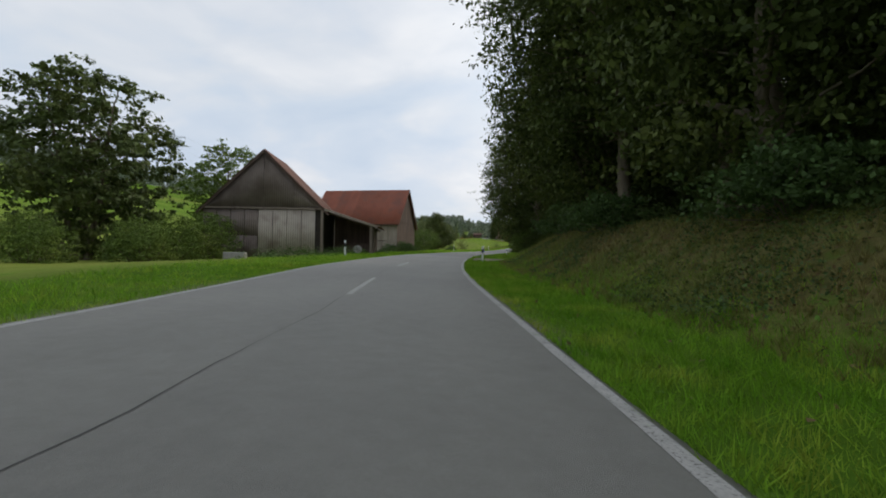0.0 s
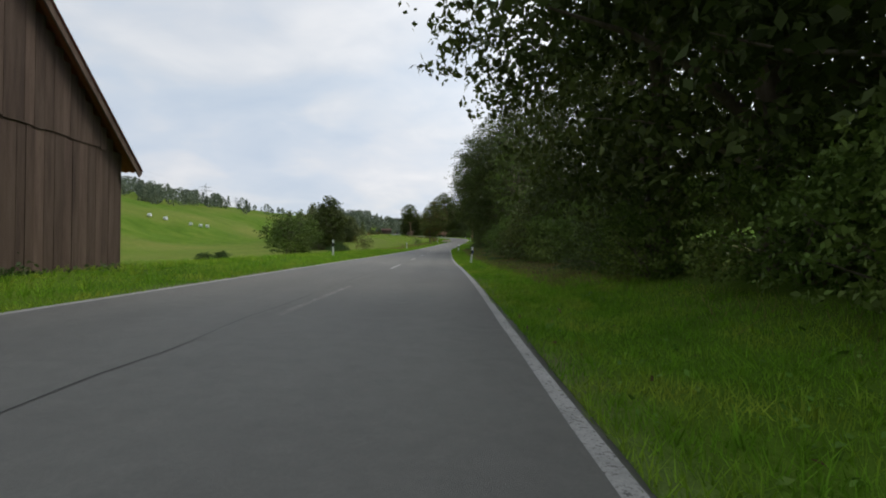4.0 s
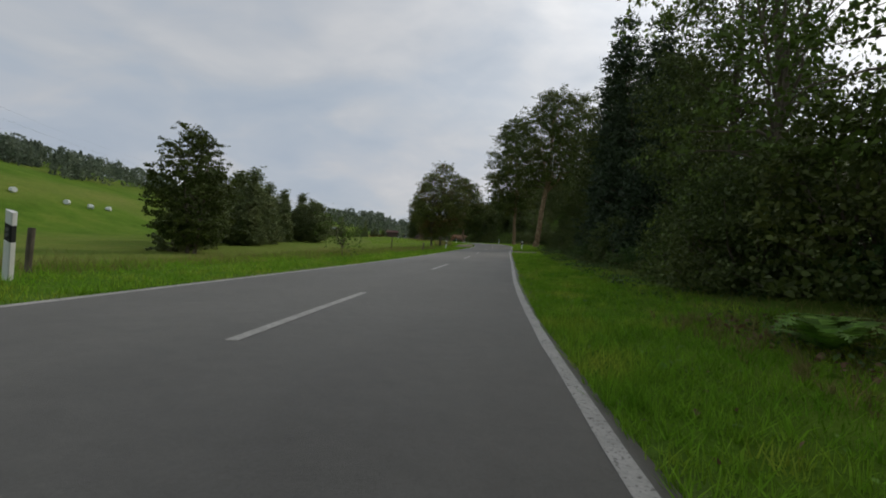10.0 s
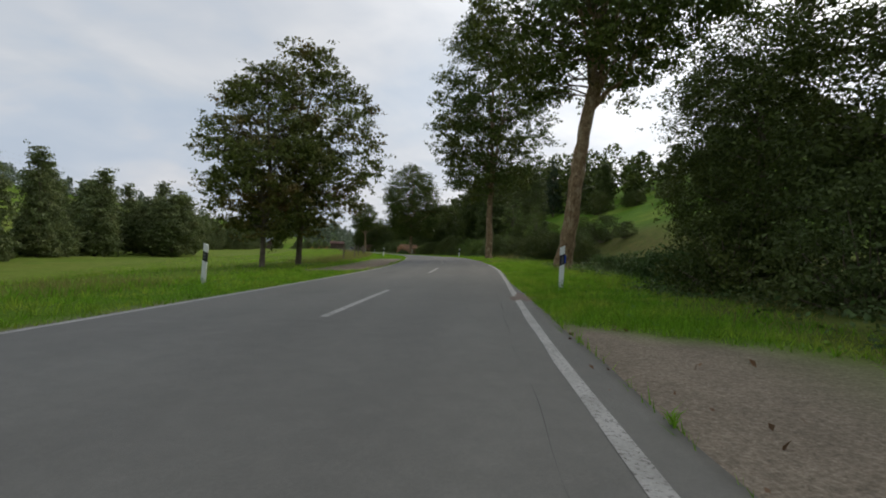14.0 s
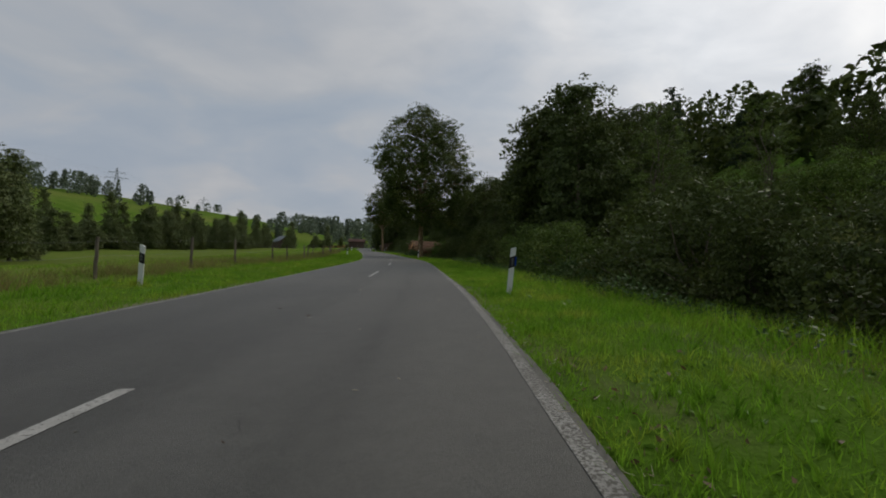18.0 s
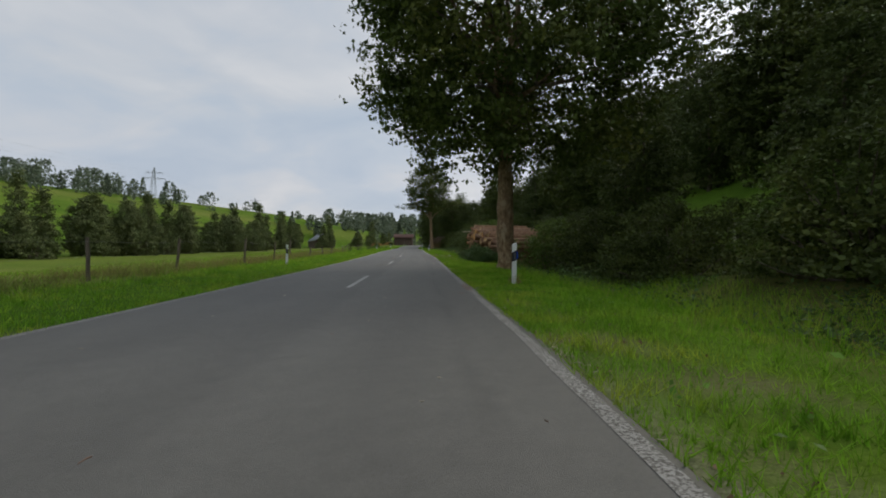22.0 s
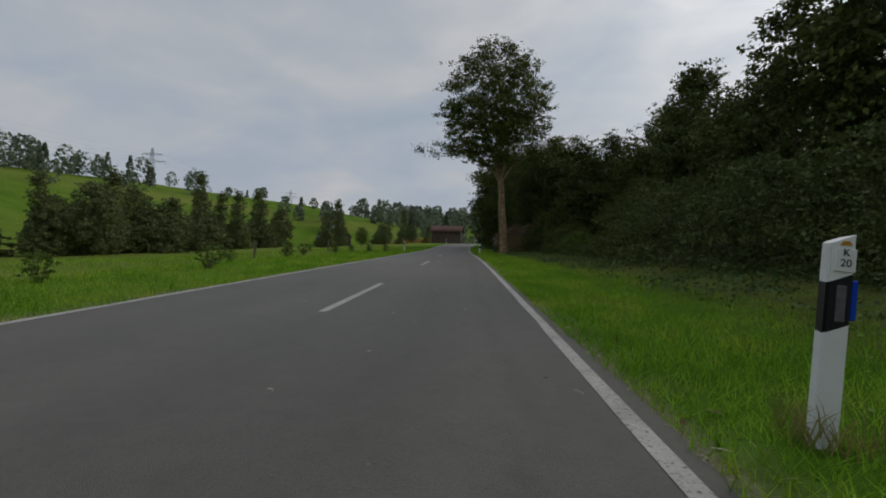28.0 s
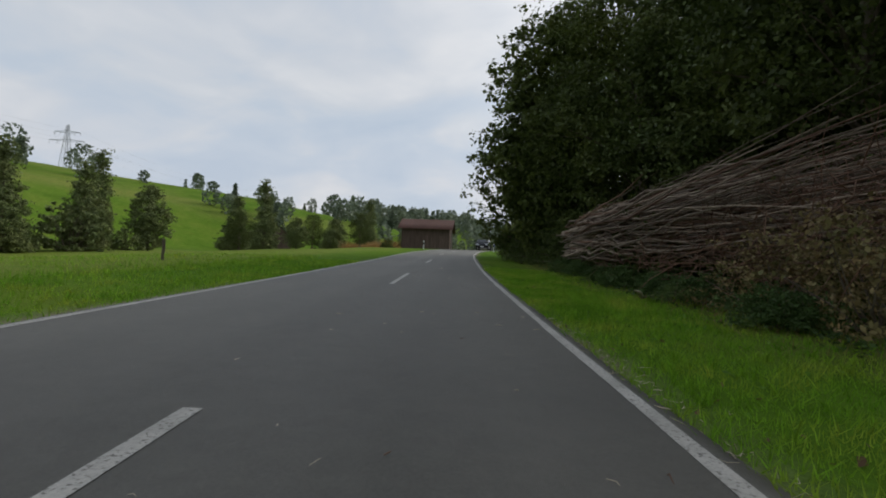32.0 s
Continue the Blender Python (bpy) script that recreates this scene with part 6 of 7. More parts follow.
def make_fence_posts():
    protos = []
    for k, h in enumerate((1.2, 1.12, 1.25, 0.75)):
        v, f = fence_post(90 + k, h)
        tri = [tuple(dict.fromkeys(map(int, q))) for q in f]
        me = bpy.data.meshes.new("fence_post")
        me.from_pydata([tuple(map(float, p)) for p in v], [], tri)
        me.materials.append(M_POST)
        protos.append(me)
    r = np.random.RandomState(5)
    spots = [(s + r.uniform(-0.8, 0.8), -7.6 + r.uniform(-0.4, 0.4), r.randint(3)) for s in np.arange(205, 296, 5.6)]
    spots += [(s + r.uniform(-0.6, 0.6), -6.4 + r.uniform(-0.4, 0.4), 3) for s in np.arange(296, 330, 4.6)]
    spots += [(129.9, -5.6, 3), (162.8, -4.6, 3), (163.6, -7.5, 1), (350.6, -6.9, 3), (364.2, -7.6, 3), (388.5, -9.0, 3), (397, -9, 3)]
    line = []
    for s, d, k in spots:
        ob = new("fence_post", protos[k])
        ob.matrix_basis = along(s, d, 0.0, r.uniform(0, 90)) @ Matrix.Rotation(radians(r.uniform(-6, 6)), 4, "X") @ Matrix.Rotation(radians(r.uniform(-5, 5)), 4, "Y")
        tagged(ob, "weathered wooden fence post in the meadow grass", "fence post", "meadow fence posts")
        if s < 330 and s > 200:
            line.append((s, d, (1.2, 1.12, 1.25, 0.75)[k]))
    for frac, nm in ((0.9, "upper"), (0.55, "lower")):
        pts = []
        for (s0, d0, h0), (s1, d1, h1) in zip(line[:-1], line[1:]):
            for u in np.linspace(0, 1, 5, endpoint=False):
                p = spot(s0 + (s1 - s0) * u, d0 + (d1 - d0) * u, (h0 + (h1 - h0) * u) * frac - 0.05 * math.sin(math.pi * u))
                pts.append(p)
        w = mesh_obj("fence_wire", *tube(np.array(pts), np.full(len(pts), 0.0028), 4), M_WIRE)
        tagged(w, "thin steel fence wire strung between posts", "fence wire", "fence wires")


make_fence_posts()


# ---------------------------------------------------------------- the log pile
M_CUT = [material("sawn_" + n, c, scale=2.4, rough=0.85, fine=0.22, bump=0.5, bump_scale=40, spread=0.28, patch=(p, 2.6, 0.47, 0.64))
         for n, c, p in (("orange_wood", [(0.62, 0.3, 0.09), (0.74, 0.41, 0.14), (0.8, 0.54, 0.25)], (0.42, 0.18, 0.06)),
                         ("red_wood", [(0.48, 0.2, 0.075), (0.6, 0.3, 0.12), (0.66, 0.4, 0.18)], (0.28, 0.1, 0.045)),
                         ("pale_wood", [(0.68, 0.44, 0.19), (0.78, 0.55, 0.27), (0.74, 0.46, 0.2)], (0.46, 0.24, 0.09)),
                         ("dull_wood", [(0.5, 0.33, 0.17), (0.62, 0.43, 0.23), (0.7, 0.52, 0.3)], (0.32, 0.17, 0.08)))]
M_BARE = material("bare_log", [(0.2, 0.14, 0.10), (0.28, 0.21, 0.155), (0.34, 0.27, 0.2)], scale=3, rough=0.9, fine=0.25, bump=0.4, bump_scale=20, patch=((0.13, 0.08, 0.06), 2.0, 0.52, 0.66))


def log_mesh(r, length, seed, bark=None, cut=None):
    rg = np.random.RandomState(seed)
    n, m = 16, 5
    a = np.linspace(0, 2 * np.pi, n, endpoint=False)
    wob = 1 + 0.05 * np.sin(2 * a + rg.uniform(0, 6)) + 0.035 * np.sin(3 * a + rg.uniform(0, 6)) + rg.normal(0, 0.012, n)
    v, f = [], []
    # root flare on the butts of the thick ones
    flare, knobs = (rg.uniform(0.12, 0.34), rg.randint(2, 5)) if r > 0.19 else (0.0, 2)
    ring_at = [0.0, 0.08, 0.35, 0.7, 1.0]
    for i in range(m):
        u = ring_at[i]
        rr = r * (1 - 0.12 * u) * wob * (1 + rg.normal(0, 0.012))
        if i == 0 and flare:
            rr = rr * (1 + flare * (0.5 + 0.5 * np.sin(knobs * a + 1.7)))
        skew = rg.uniform(-0.12, 0.12) if i in (0, m - 1) else 0
        v += [(u * length + skew * math.cos(x), q * math.cos(x), q * math.sin(x)) for x, q in zip(a, rr)]
    for i in range(m - 1):
        for j in range(n):
            f.append((i * n + j, i * n + (j + 1) % n, (i + 1) * n + (j + 1) % n, (i + 1) * n + j))
    me = bpy.data.meshes.new("log")
    me.from_pydata(v, [], f)
    me.materials.append(bark or M_LOGBARK)
    ends = []
    for i, sx in ((0, -0.004), (m - 1, 0.004)):
        vv = [(x + sx, y * 0.96, z * 0.96) for x, y, z in v[i * n:(i + 1) * n]]
        c = (np.mean([p[0] for p in vv]) + sx * rg.uniform(0.5, 3), 0, 0)
        e = bpy.data.meshes.new("cut_face")
        e.from_pydata(vv + [c], [], [((j + 1) % n, j, n) if i == 0 else (j, (j + 1) % n, n) for j in range(n)])
        e.materials.append(cut or M_CUT[seed % 4])
        ends.append(e)
    return me, ends


def log_at(data, m, label="bark-covered spruce log in the pile", group="stacked logs"):
    me, ends = data
    ob = new("log", me)
    for e in ends:
        c = new("cut_face", e)
        c.parent = ob
        c["label"] = "pale orange sawn log end"
    ob.matrix_basis = m
    return tagged(ob, label, "log", group)


def log_pile():
    rg = np.random.RandomState(31)
    kinds = [(r, log_mesh(r, L, 200 + k)) for k, (r, L) in enumerate(((0.3, 4.6), (0.25, 4.8), (0.2, 4.5), (0.14, 4.9), (0.16, 4.4), (0.13, 4.7), (0.27, 4.5), (0.11, 4.4), (0.24, 4.5), (0.21, 4.6), (0.1, 4.4), (0.15, 4.8), (0.22, 4.4), (0.12, 4.5), (0.18, 4.6), (0.33, 4.7)))]
    # settle circles into the pile's outline: drop each onto those below
    placed = []
    s0, s1 = 288.6, 306.0

    def limit(s):
        return float(np.interp(s, [288.6, 289.4, 291, 294, 296, 297.5, 299.5, 301.2, 302.6, 303.8, 306.0], [1.4, 1.9, 2.3, 2.35, 2.75, 2.5, 3.0, 2.5, 2.0, 1.0, 0.45]))

    for k in range(900):
        r, data = kinds[rg.randint(len(kinds))]
        best = None
        for _ in range(7):
            s = rg.uniform(s0 + r, s1 - r)
            z = r
            for ps, pz, pr in placed:
                dx = abs(ps - s)
                if dx < r + pr:
                    z = max(z, pz + math.sqrt(max(0, (r + pr) ** 2 - dx * dx)) * 0.985)
            if z + r < limit(s) + 0.1 and (best is None or z < best[1]):
                best = (s, z)
        if best is None:
            continue
        placed.append((*best, r))
        s, z = best
        front = 5.8 + 0.03 * (s - 288) + rg.normal(0, 0.2)
        base = spot(s, 8.0)
        p = spot(s, front)
        m = pose(p.x, p.y, base.z + 0.12 + z, rg.uniform(0, 360), 0, turn_of(s) + 0 + rg.normal(0, 2.2))
        m = Matrix.Translation((p.x, p.y, base.z - 0.05 + z)) @ Matrix.Rotation(radians(turn_of(s) - 6 + rg.normal(0, 2.0)), 4, "Z") @ Matrix.Rotation(radians(rg.uniform(0, 360)), 4, "X")
        log_at(data, m)
    # single logs lying on the verge
    thin = log_mesh(0.066, 2.2, 301, M_BARE, M_CUT[1])
    p, q = spot(299.3, 3.95, 0.03), spot(297.1, 4.05, 0.03)
    fallen = log_at(thin, look_along(p, q), "fallen debarked log lying on the verge", "logs on the verge")
    for x, a in ((0.3, 0.5), (0.45, -0.7), (0.95, 0.1), (1.35, -0.5), (1.75, 0.7)):
        n = np.array([0.25, math.sin(a), math.cos(a)])
        k = mesh_obj("knot", *tube(np.array([np.array([x, 0, 0]) + n * 0.06, np.array([x, 0, 0]) + n * 0.094, np.array([x, 0, 0]) + n * 0.096]), np.array([0.026, 0.024, 0.004]), 9), M_STRAW, fallen, False, "pale sawn branch stub")
    short = log_mesh(0.2, 1.7, 302, M_LOGBARK, M_CUT[0])
    p, q = spot(295.9, 5.0, 0.2), spot(294.6, 5.9, 0.2)
    log_at(short, look_along(p, q), "short cut log lying in the nettles", "logs on the verge")
    pl = new("loose_plank", box_bm_mesh((1.9, 0.3, 0.05), M_STRAW, 0.01))
    p = spot(301.8, 6.3, 2.32)
    pl.matrix_basis = pose(p.x, p.y, p.z, 0, -3, turn_of(301) + 12)
    tagged(pl, "pale slab of wood lying on the log pile", "plank")


def look_along(p, q):
    """The pose whose +x runs from p to q."""
    d = (q - p).normalized()
    return Matrix.Translation(p) @ d.to_track_quat("X", "Z").to_matrix().to_4x4()


log_pile()


# ---------------------------------------------------------------- the brushwood pile
def brush_pile():
    rg = np.random.RandomState(41)
    top = new("brushwood_pile")
    sticks, twigs = [], []
    for k in range(820):
        u = rg.uniform(0, 1)
        # butts at the far end, fanning out upwards and towards the near end
        hgt = rg.uniform(0.25, 1.0)
        s_b = 400.6 - 2.2 * rg.uniform(0, 1) ** 2 - (3.0 * rg.uniform() if k % 4 == 0 else 0)
        d_b = 6.0 + 3.2 * rg.uniform(0, 1)
        z_b = 0.6 + 2.0 * rg.uniform(0, 1) ** 0.8 * min(1, 0.6 + (d_b - 6) * 0.35)
        ln = rg.uniform(5, 13)
        s_e = max(384.5, s_b - ln)
        far = (s_b - s_e) / 14
        d_e = d_b + rg.normal(1.2, 0.9) * far * 1.4 + 0.6 * far
        z_e = z_b * 0.75 + far * 1.5 * rg.uniform(0.3, 1.25) + rg.normal(0, 0.28)
        pts = []
        for w in np.linspace(0, 1, 6):
            p = spot(s_b + (s_e - s_b) * w, d_b + (d_e - d_b) * w)
            z = z_b + (z_e - z_b) * w + 0.25 * math.sin(math.pi * w) * rg.uniform(-0.6, 1.0)
            pts.append((p.x + rg.normal(0, 0.1), p.y + rg.normal(0, 0.1), p.z + max(0.12, z + rg.normal(0, 0.07))))
        r = rg.uniform(0.016, 0.055)
        (sticks if k % 5 else twigs).append(tube(np.array(pts), r * np.array([1, 0.9, 0.75, 0.6, 0.42, 0.2]), 5))
    for k in range(1700):
        s = rg.uniform(384.5, 397)
        w = (s - 384.5) / 13
        d = rg.uniform(6.2, 11.0)
        z = rg.uniform(0.9, 3.0 - 0.6 * w) * min(1.0, 0.35 + (d - 6.0) * 0.4)
        p = spot(s, d)
        a = rg.normal(size=3) * np.array([0.5, 0.9, 0.55])
        a = a / np.linalg.norm(a) * rg.uniform(0.4, 1.5)
        b = np.array([p.x, p.y, p.z + z])
        e = b + a
        e[2] = max(e[2], p.z + 0.1)
        twigs.append(tube(np.array([b, (b + e) / 2 + rg.normal(0, 0.08, 3), e]), np.array([0.012, 0.008, 0.003]), 3))
    st = mesh_obj("stick_layer", *joined(sticks), M_STICK, top, False, "long grey-brown cut sticks")
    st["kind"] = "stuff"
    tw = mesh_obj("twig_tangle", *joined(twigs), M_TWIG, top, False, "tangle of brown twigs")
    tw["kind"] = "stuff"
    pts = []
    for k in range(500):
        s = rg.uniform(384, 396)
        d = rg.uniform(6.5, 11)
        p = spot(s, d)
        pts.append((p.x, p.y, p.z + rg.uniform(0.4, 2.9 - 0.05 * (s - 384)) * min(1.0, 0.35 + (d - 6.0) * 0.35)))
    lv = mesh_obj("dead_leaf_layer", *leaves(np.array(pts), 0.085, rg, 0.3), M_LEAF["brown"], top, False, "withered brown leaves")
    lv["kind"] = "stuff"
    tagged(top, "large heap of cut brushwood beside the road", "brushwood")
    WITHER = make_bush("withered_bush", 51, 1.7, 1.4, "tawny", 150, 22, 0.065, label="withered brown leafy undergrowth")
    for s, d, sc in ((383.8, 7.6, 1.0), (385.8, 6.9, 1.0), (388.0, 6.9, 0.8), (384.5, 9.4, 1.1), (386.8, 8.6, 1.0)):
        put(WITHER, s, d, s * 40, sc, 1.0, "withered undergrowth")
    for s, d in ((389.5, 6.4), (391.5, 6.5), (393.5, 6.3), (395.5, 6.4), (398, 6.3), (400.5, 6.2), (386.5, 6.0)):
        put(LOW, s, d, s * 70, 0.42, 1.0, "weeds by the brushwood")


brush_pile()


def broken_branch():
    """A splintered pale branch stuck in the grass before the brushwood."""
    top = new("broken_branch")
    a, b = spot(390.6, 5.7, 0.02), spot(389.2, 5.0, 0.3)
    c = spot(391.2, 6.3, 0.05)
    mesh_obj("stem", *tube(np.array([tuple(a), tuple(a.lerp(b, 0.5) + Vector((0.02, 0, 0.03))), tuple(b)]), np.array([0.05, 0.045, 0.012]), 7), M_STRAW, top, False, "pale splintered wood")
    mesh_obj("side_shoot", *tube(np.array([tuple(a), tuple(c)]), np.array([0.03, 0.012]), 6), M_STICK, top)
    tagged(top, "pale broken branch leaning in the verge grass", "branch")


broken_branch()


# ---------------------------------------------------------------- far buildings, car, pylons, bales
def far_barn(name, W, D, E, A, wall, roof, m, label, overhang=0.5):
    top = new(name)
    prism(top, "wall", wall, [(-W / 2, -1.0), (W / 2, -1.0), (W / 2, E), (0, A - 0.1), (-W / 2, E)], 0, D)
    for k in range(int(W / 0.6)):
        slab(top, "wall_board", wall, (-W / 2 + 0.3 + k * 0.6, -0.03, E / 2 - 0.2), (0.55, 0.04, E - 0.1))
    for sg in (-1, 1):
        roof_slope(top, roof, 0, A, sg * (W / 2 + overhang), E - overhang * (A - E) / (W / 2), -0.5, D + 0.5, 4, 0.3)
    # The doorway's darkness is this slab's colour.
    slab(top, "door", M_SHADE, (0.3, -0.06, 1.2), (2.2, 0.06, 2.6))
    boards(top, M_BOARD_DARK, 0.3, min(D - 1, 4.0), -W / 2 - 0.03, -0.3, E * 0.62, 0.4, 12, axis="y", name="side_board")
    top.matrix_basis = m
    return tagged(top, label, "barn")


far_barn("roadside_barn", 6.0, 7.0, 2.9, 4.4, M_BOARD_DARK, M_ROOF_OLD, along(452, -5.2, 0.0, 105), "brown wooden barn with a rusty roof by the bend")
far_barn("stream_barn", 9, 13, 4.2, 7.6, M_BOARD_DARK, M_ROOF_GREY, along(474, -60, 0.0, 60), "dark red barn with a grey roof behind the stream")


def car():
    top = new("black_car")
    prof_ = [(-2.1, 0.35), (-2.15, 0.75), (-1.95, 0.98), (-1.55, 1.02), (-1.0, 1.52), (0.55, 1.56), (1.15, 1.05), (1.95, 0.92), (2.15, 0.7), (2.12, 0.35)]
    bm = bmesh.new()
    cols = []
    for x, k in ((-0.88, 0.9), (-0.8, 1.0), (0.8, 1.0), (0.88, 0.9)):
        cols.append([bm.verts.new((x * (0.84 if z > 1.1 else 1.0), y * (0.97 if abs(x) > 0.85 else 1), 0.35 + (z - 0.35) * (0.97 if abs(x) > 0.85 else 1))) for y, z in prof_])
    for a, b in zip(cols[:-1], cols[1:]):
        for i in range(len(prof_)):
            j = (i + 1) % len(prof_)
            bm.faces.new((a[i], b[i], b[j], a[j]))
    bm.faces.new(cols[0][::-1])
    bm.faces.new(cols[-1])
    bmesh.ops.recalc_face_normals(bm, faces=bm.faces)
    part("body", bm, M_CARPAINT, top)
    slab(top, "windscreen", M_GLASS, (0, -1.29, 1.28), (1.3, 0.02, 0.62), Matrix.Rotation(radians(-48), 4, "X"), label="dark windscreen")
    for x in (-0.62, 0.62):
        slab(top, "headlight", M_LAMP, (x, -2.13, 0.74), (0.34, 0.05, 0.15), bevel=0.02, label="clear headlight")
        slab(top, "wing_mirror", M_CARPAINT, (x * 1.55, -0.95, 1.08), (0.18, 0.1, 0.13), bevel=0.02)
    slab(top, "grille", M_BLACK, (0, -2.14, 0.6), (0.8, 0.04, 0.18), bevel=0.01)
    slab(top, "number_plate", M_WHITE, (0, -2.17, 0.46), (0.5, 0.02, 0.11), bevel=0.004, label="white number plate")
    for x in (-0.82, 0.82):
        for y in (-1.35, 1.35):
            bm = bmesh.new()
            bmesh.ops.create_cone(bm, cap_ends=True, segments=24, radius1=0.33, radius2=0.33, depth=0.2, matrix=Matrix.Translation((x, y, 0.33)) @ Matrix.Rotation(radians(90), 4, "Y"))
            bmesh.ops.bevel(bm, geom=[e for e in bm.edges], offset=0.03, segments=1, affect="EDGES")
            wh = part("wheel", bm, M_RUBBER, top)
            bm = bmesh.new()
            bmesh.ops.create_cone(bm, cap_ends=True, segments=18, radius1=0.21, radius2=0.19, depth=0.215, matrix=Matrix.Translation((x, y, 0.33)) @ Matrix.Rotation(radians(90), 4, "Y"))
            part("rim", bm, M_STEEL, wh, "grey wheel rim")
    x, y, z = road(450.0, 0.5)
    top.matrix_basis = pose(float(x), float(y), float(z), 0, 0, turn_of(450) + 6)
    tagged(top, "black car on the road by the far bend", "car")


car()


def pylon(name, p, H, yaw):
    top = new(name)
    def strut(a, b, r, nm):
        mesh_obj(nm, *tube(np.array([a, b]), np.array([r, r]), 4), M_STEEL, top)
    w0, w1 = H * 0.085, H * 0.012
    cs = [(1, 1), (1, -1), (-1, -1), (-1, 1)]
    at = lambda c, u: np.array([c[0] * (w0 + (w1 - w0) * max(u, 0.0) ** 0.8), c[1] * (w0 + (w1 - w0) * max(u, 0.0) ** 0.8), H * u])
    for c in cs:
        strut(at(c, -0.02), at(c, 1.0), 0.13, "leg")
    lv = np.linspace(0, 0.97, 10)
    for u0, u1 in zip(lv[:-1], lv[1:]):
        for c, e in zip(cs, cs[1:] + cs[:1]):
            strut(at(c, u0), at(e, u1), 0.06, "lattice_brace")
    for z, ww in ((0.74, 0.26), (0.88, 0.19)):
        for sx in (-1, 1):
            strut(np.array([0, 0, H * z + H * 0.02]), np.array([sx * H * ww, 0, H * z]), 0.12, "cross_arm")
            strut(np.array([0, 0, H * z - H * 0.02]), np.array([sx * H * ww, 0, H * z]), 0.10, "cross_arm")
            for q in (0.55, 1.0):
                strut(np.array([sx * H * ww * q, 0, H * z]), np.array([sx * H * ww * q, 0, H * z - 1.6]), 0.08, "insulator")
    top.matrix_basis = pose(p[0], p[1], p[2], 0, 0, yaw)
    return tagged(top, "grey lattice power pylon on the hillside", "pylon", "power pylons")


PYLONS = [(245.3, -175.0, 30.5), (602.7, -248.5, 27.5), (857.9, -306.4, 28.1)]
for k, (s, d, H) in enumerate(PYLONS):
    p = spot(s, d, -0.3)
    pylon("power_pylon", p, H, 12)
for za, zb in ((0.72, 0.72), (0.86, 0.86)):
    for sx in (-1, 1):
        for (s0, d0, h0), (s1, d1, h1) in zip(PYLONS[:-1], PYLONS[1:]):
            a, b = spot(s0, d0, h0 * za), spot(s1, d1, h1 * zb)
            side = Vector((math.cos(radians(12)), math.sin(radians(12)), 0)) * sx * 7
            pts = [a.lerp(b, u) + side - Vector((0, 0, 26 * u * (1 - u))) for u in np.linspace(0, 1, 14)]
            w = mesh_obj("power_cable", *tube(np.array([tuple(p) for p in pts]), np.full(14, 0.018), 4), M_WIRE)
            tagged(w, "thin power cable sagging between the pylons", "power cable", "power cables")


def bale_row():
    bm = bmesh.new()
    bmesh.ops.create_cone(bm, cap_ends=True, segments=20, radius1=0.65, radius2=0.65, depth=1.2, matrix=Matrix.Rotation(radians(90), 4, "Y"))
    bmesh.ops.bevel(bm, geom=[e for e in bm.edges], offset=0.08, segments=2, affect="EDGES")
    me = bpy.data.meshes.new("silage_bale")
    bm.to_mesh(me)
    me.materials.append(M_BALE)
    r = np.random.RandomState(8)
    for s, d in ((243.6, -121), (246.6, -110.4), (252.3, -107), (264.6, -101.5), (272.4, -99.7), (281, -99.3)):
        ob = new("silage_bale", me)
        ob.matrix_basis = along(s, d, 0.6, r.uniform(0, 180))
        tagged(ob, "white wrapped silage bale on the hillside", "bale", "silage bales")


bale_row()




# ---------------------------------------------------------------- grass, weeds and litter
def blades(name, n, s0, s1, dlo, dhi, hlo, hhi, width, mat, seed, label, side=1, power=1.6, keep=None, tall=None):
    r = np.random.RandomState(seed)
    s = r.uniform(s0, s1, n)
    d = dlo + (dhi - dlo) * r.uniform(0, 1, n) ** power
    if keep is not None:
        ok = r.uniform(0, 1, n) < keep(s, d)
        s, d = s[ok], d[ok]
    if side > 0:
        ok = d > edge_out(s) - 0.03
        s, d = s[ok], d[ok]
    d = d * side
    n = len(s)
    x, y, z = road(s, d)
    z = z + lift(s, d) - 0.01
    h = r.uniform(hlo, hhi, n) * (0.55 + 0.45 * np.clip(0.5 + wave(s, d, seed, 2.5), 0, 1.3))
    if tall is not None:
        h = h * tall(s, d)
    a = r.uniform(0, 6.283, n)
    lean = r.normal(0, 0.85, n) * h
    la = r.uniform(0, 6.283, n)
    w = width * r.uniform(0.6, 1.4, n)
    c, q = np.cos(a) * w / 2, np.sin(a) * w / 2
    v = np.empty((n, 3, 3), np.float32)
    v[:, 0] = np.stack([x - c, y - q, z], 1)
    v[:, 1] = np.stack([x + c, y + q, z], 1)
    v[:, 2] = np.stack([x + np.cos(la) * lean, y + np.sin(la) * lean, z + h], 1)
    ob = mesh_obj(name, v.reshape(-1, 3), np.arange(3 * n).reshape(-1, 3), mat)
    return tagged(ob, label, "grass", kind="stuff")


def off_tracks(s, d):
    _, dirt, _ = ground_zones(s, d)
    return 1 - np.clip(dirt * 1.5, 0, 1) * (np.abs(d) > 3.0) - 0.5 * np.clip(dirt, 0, 1) * (np.abs(d) <= 3.0)


def less_litter(s, d):
    l, dirt, _ = ground_zones(s, d)
    return (1 - 0.8 * l) * off_tracks(s, d)


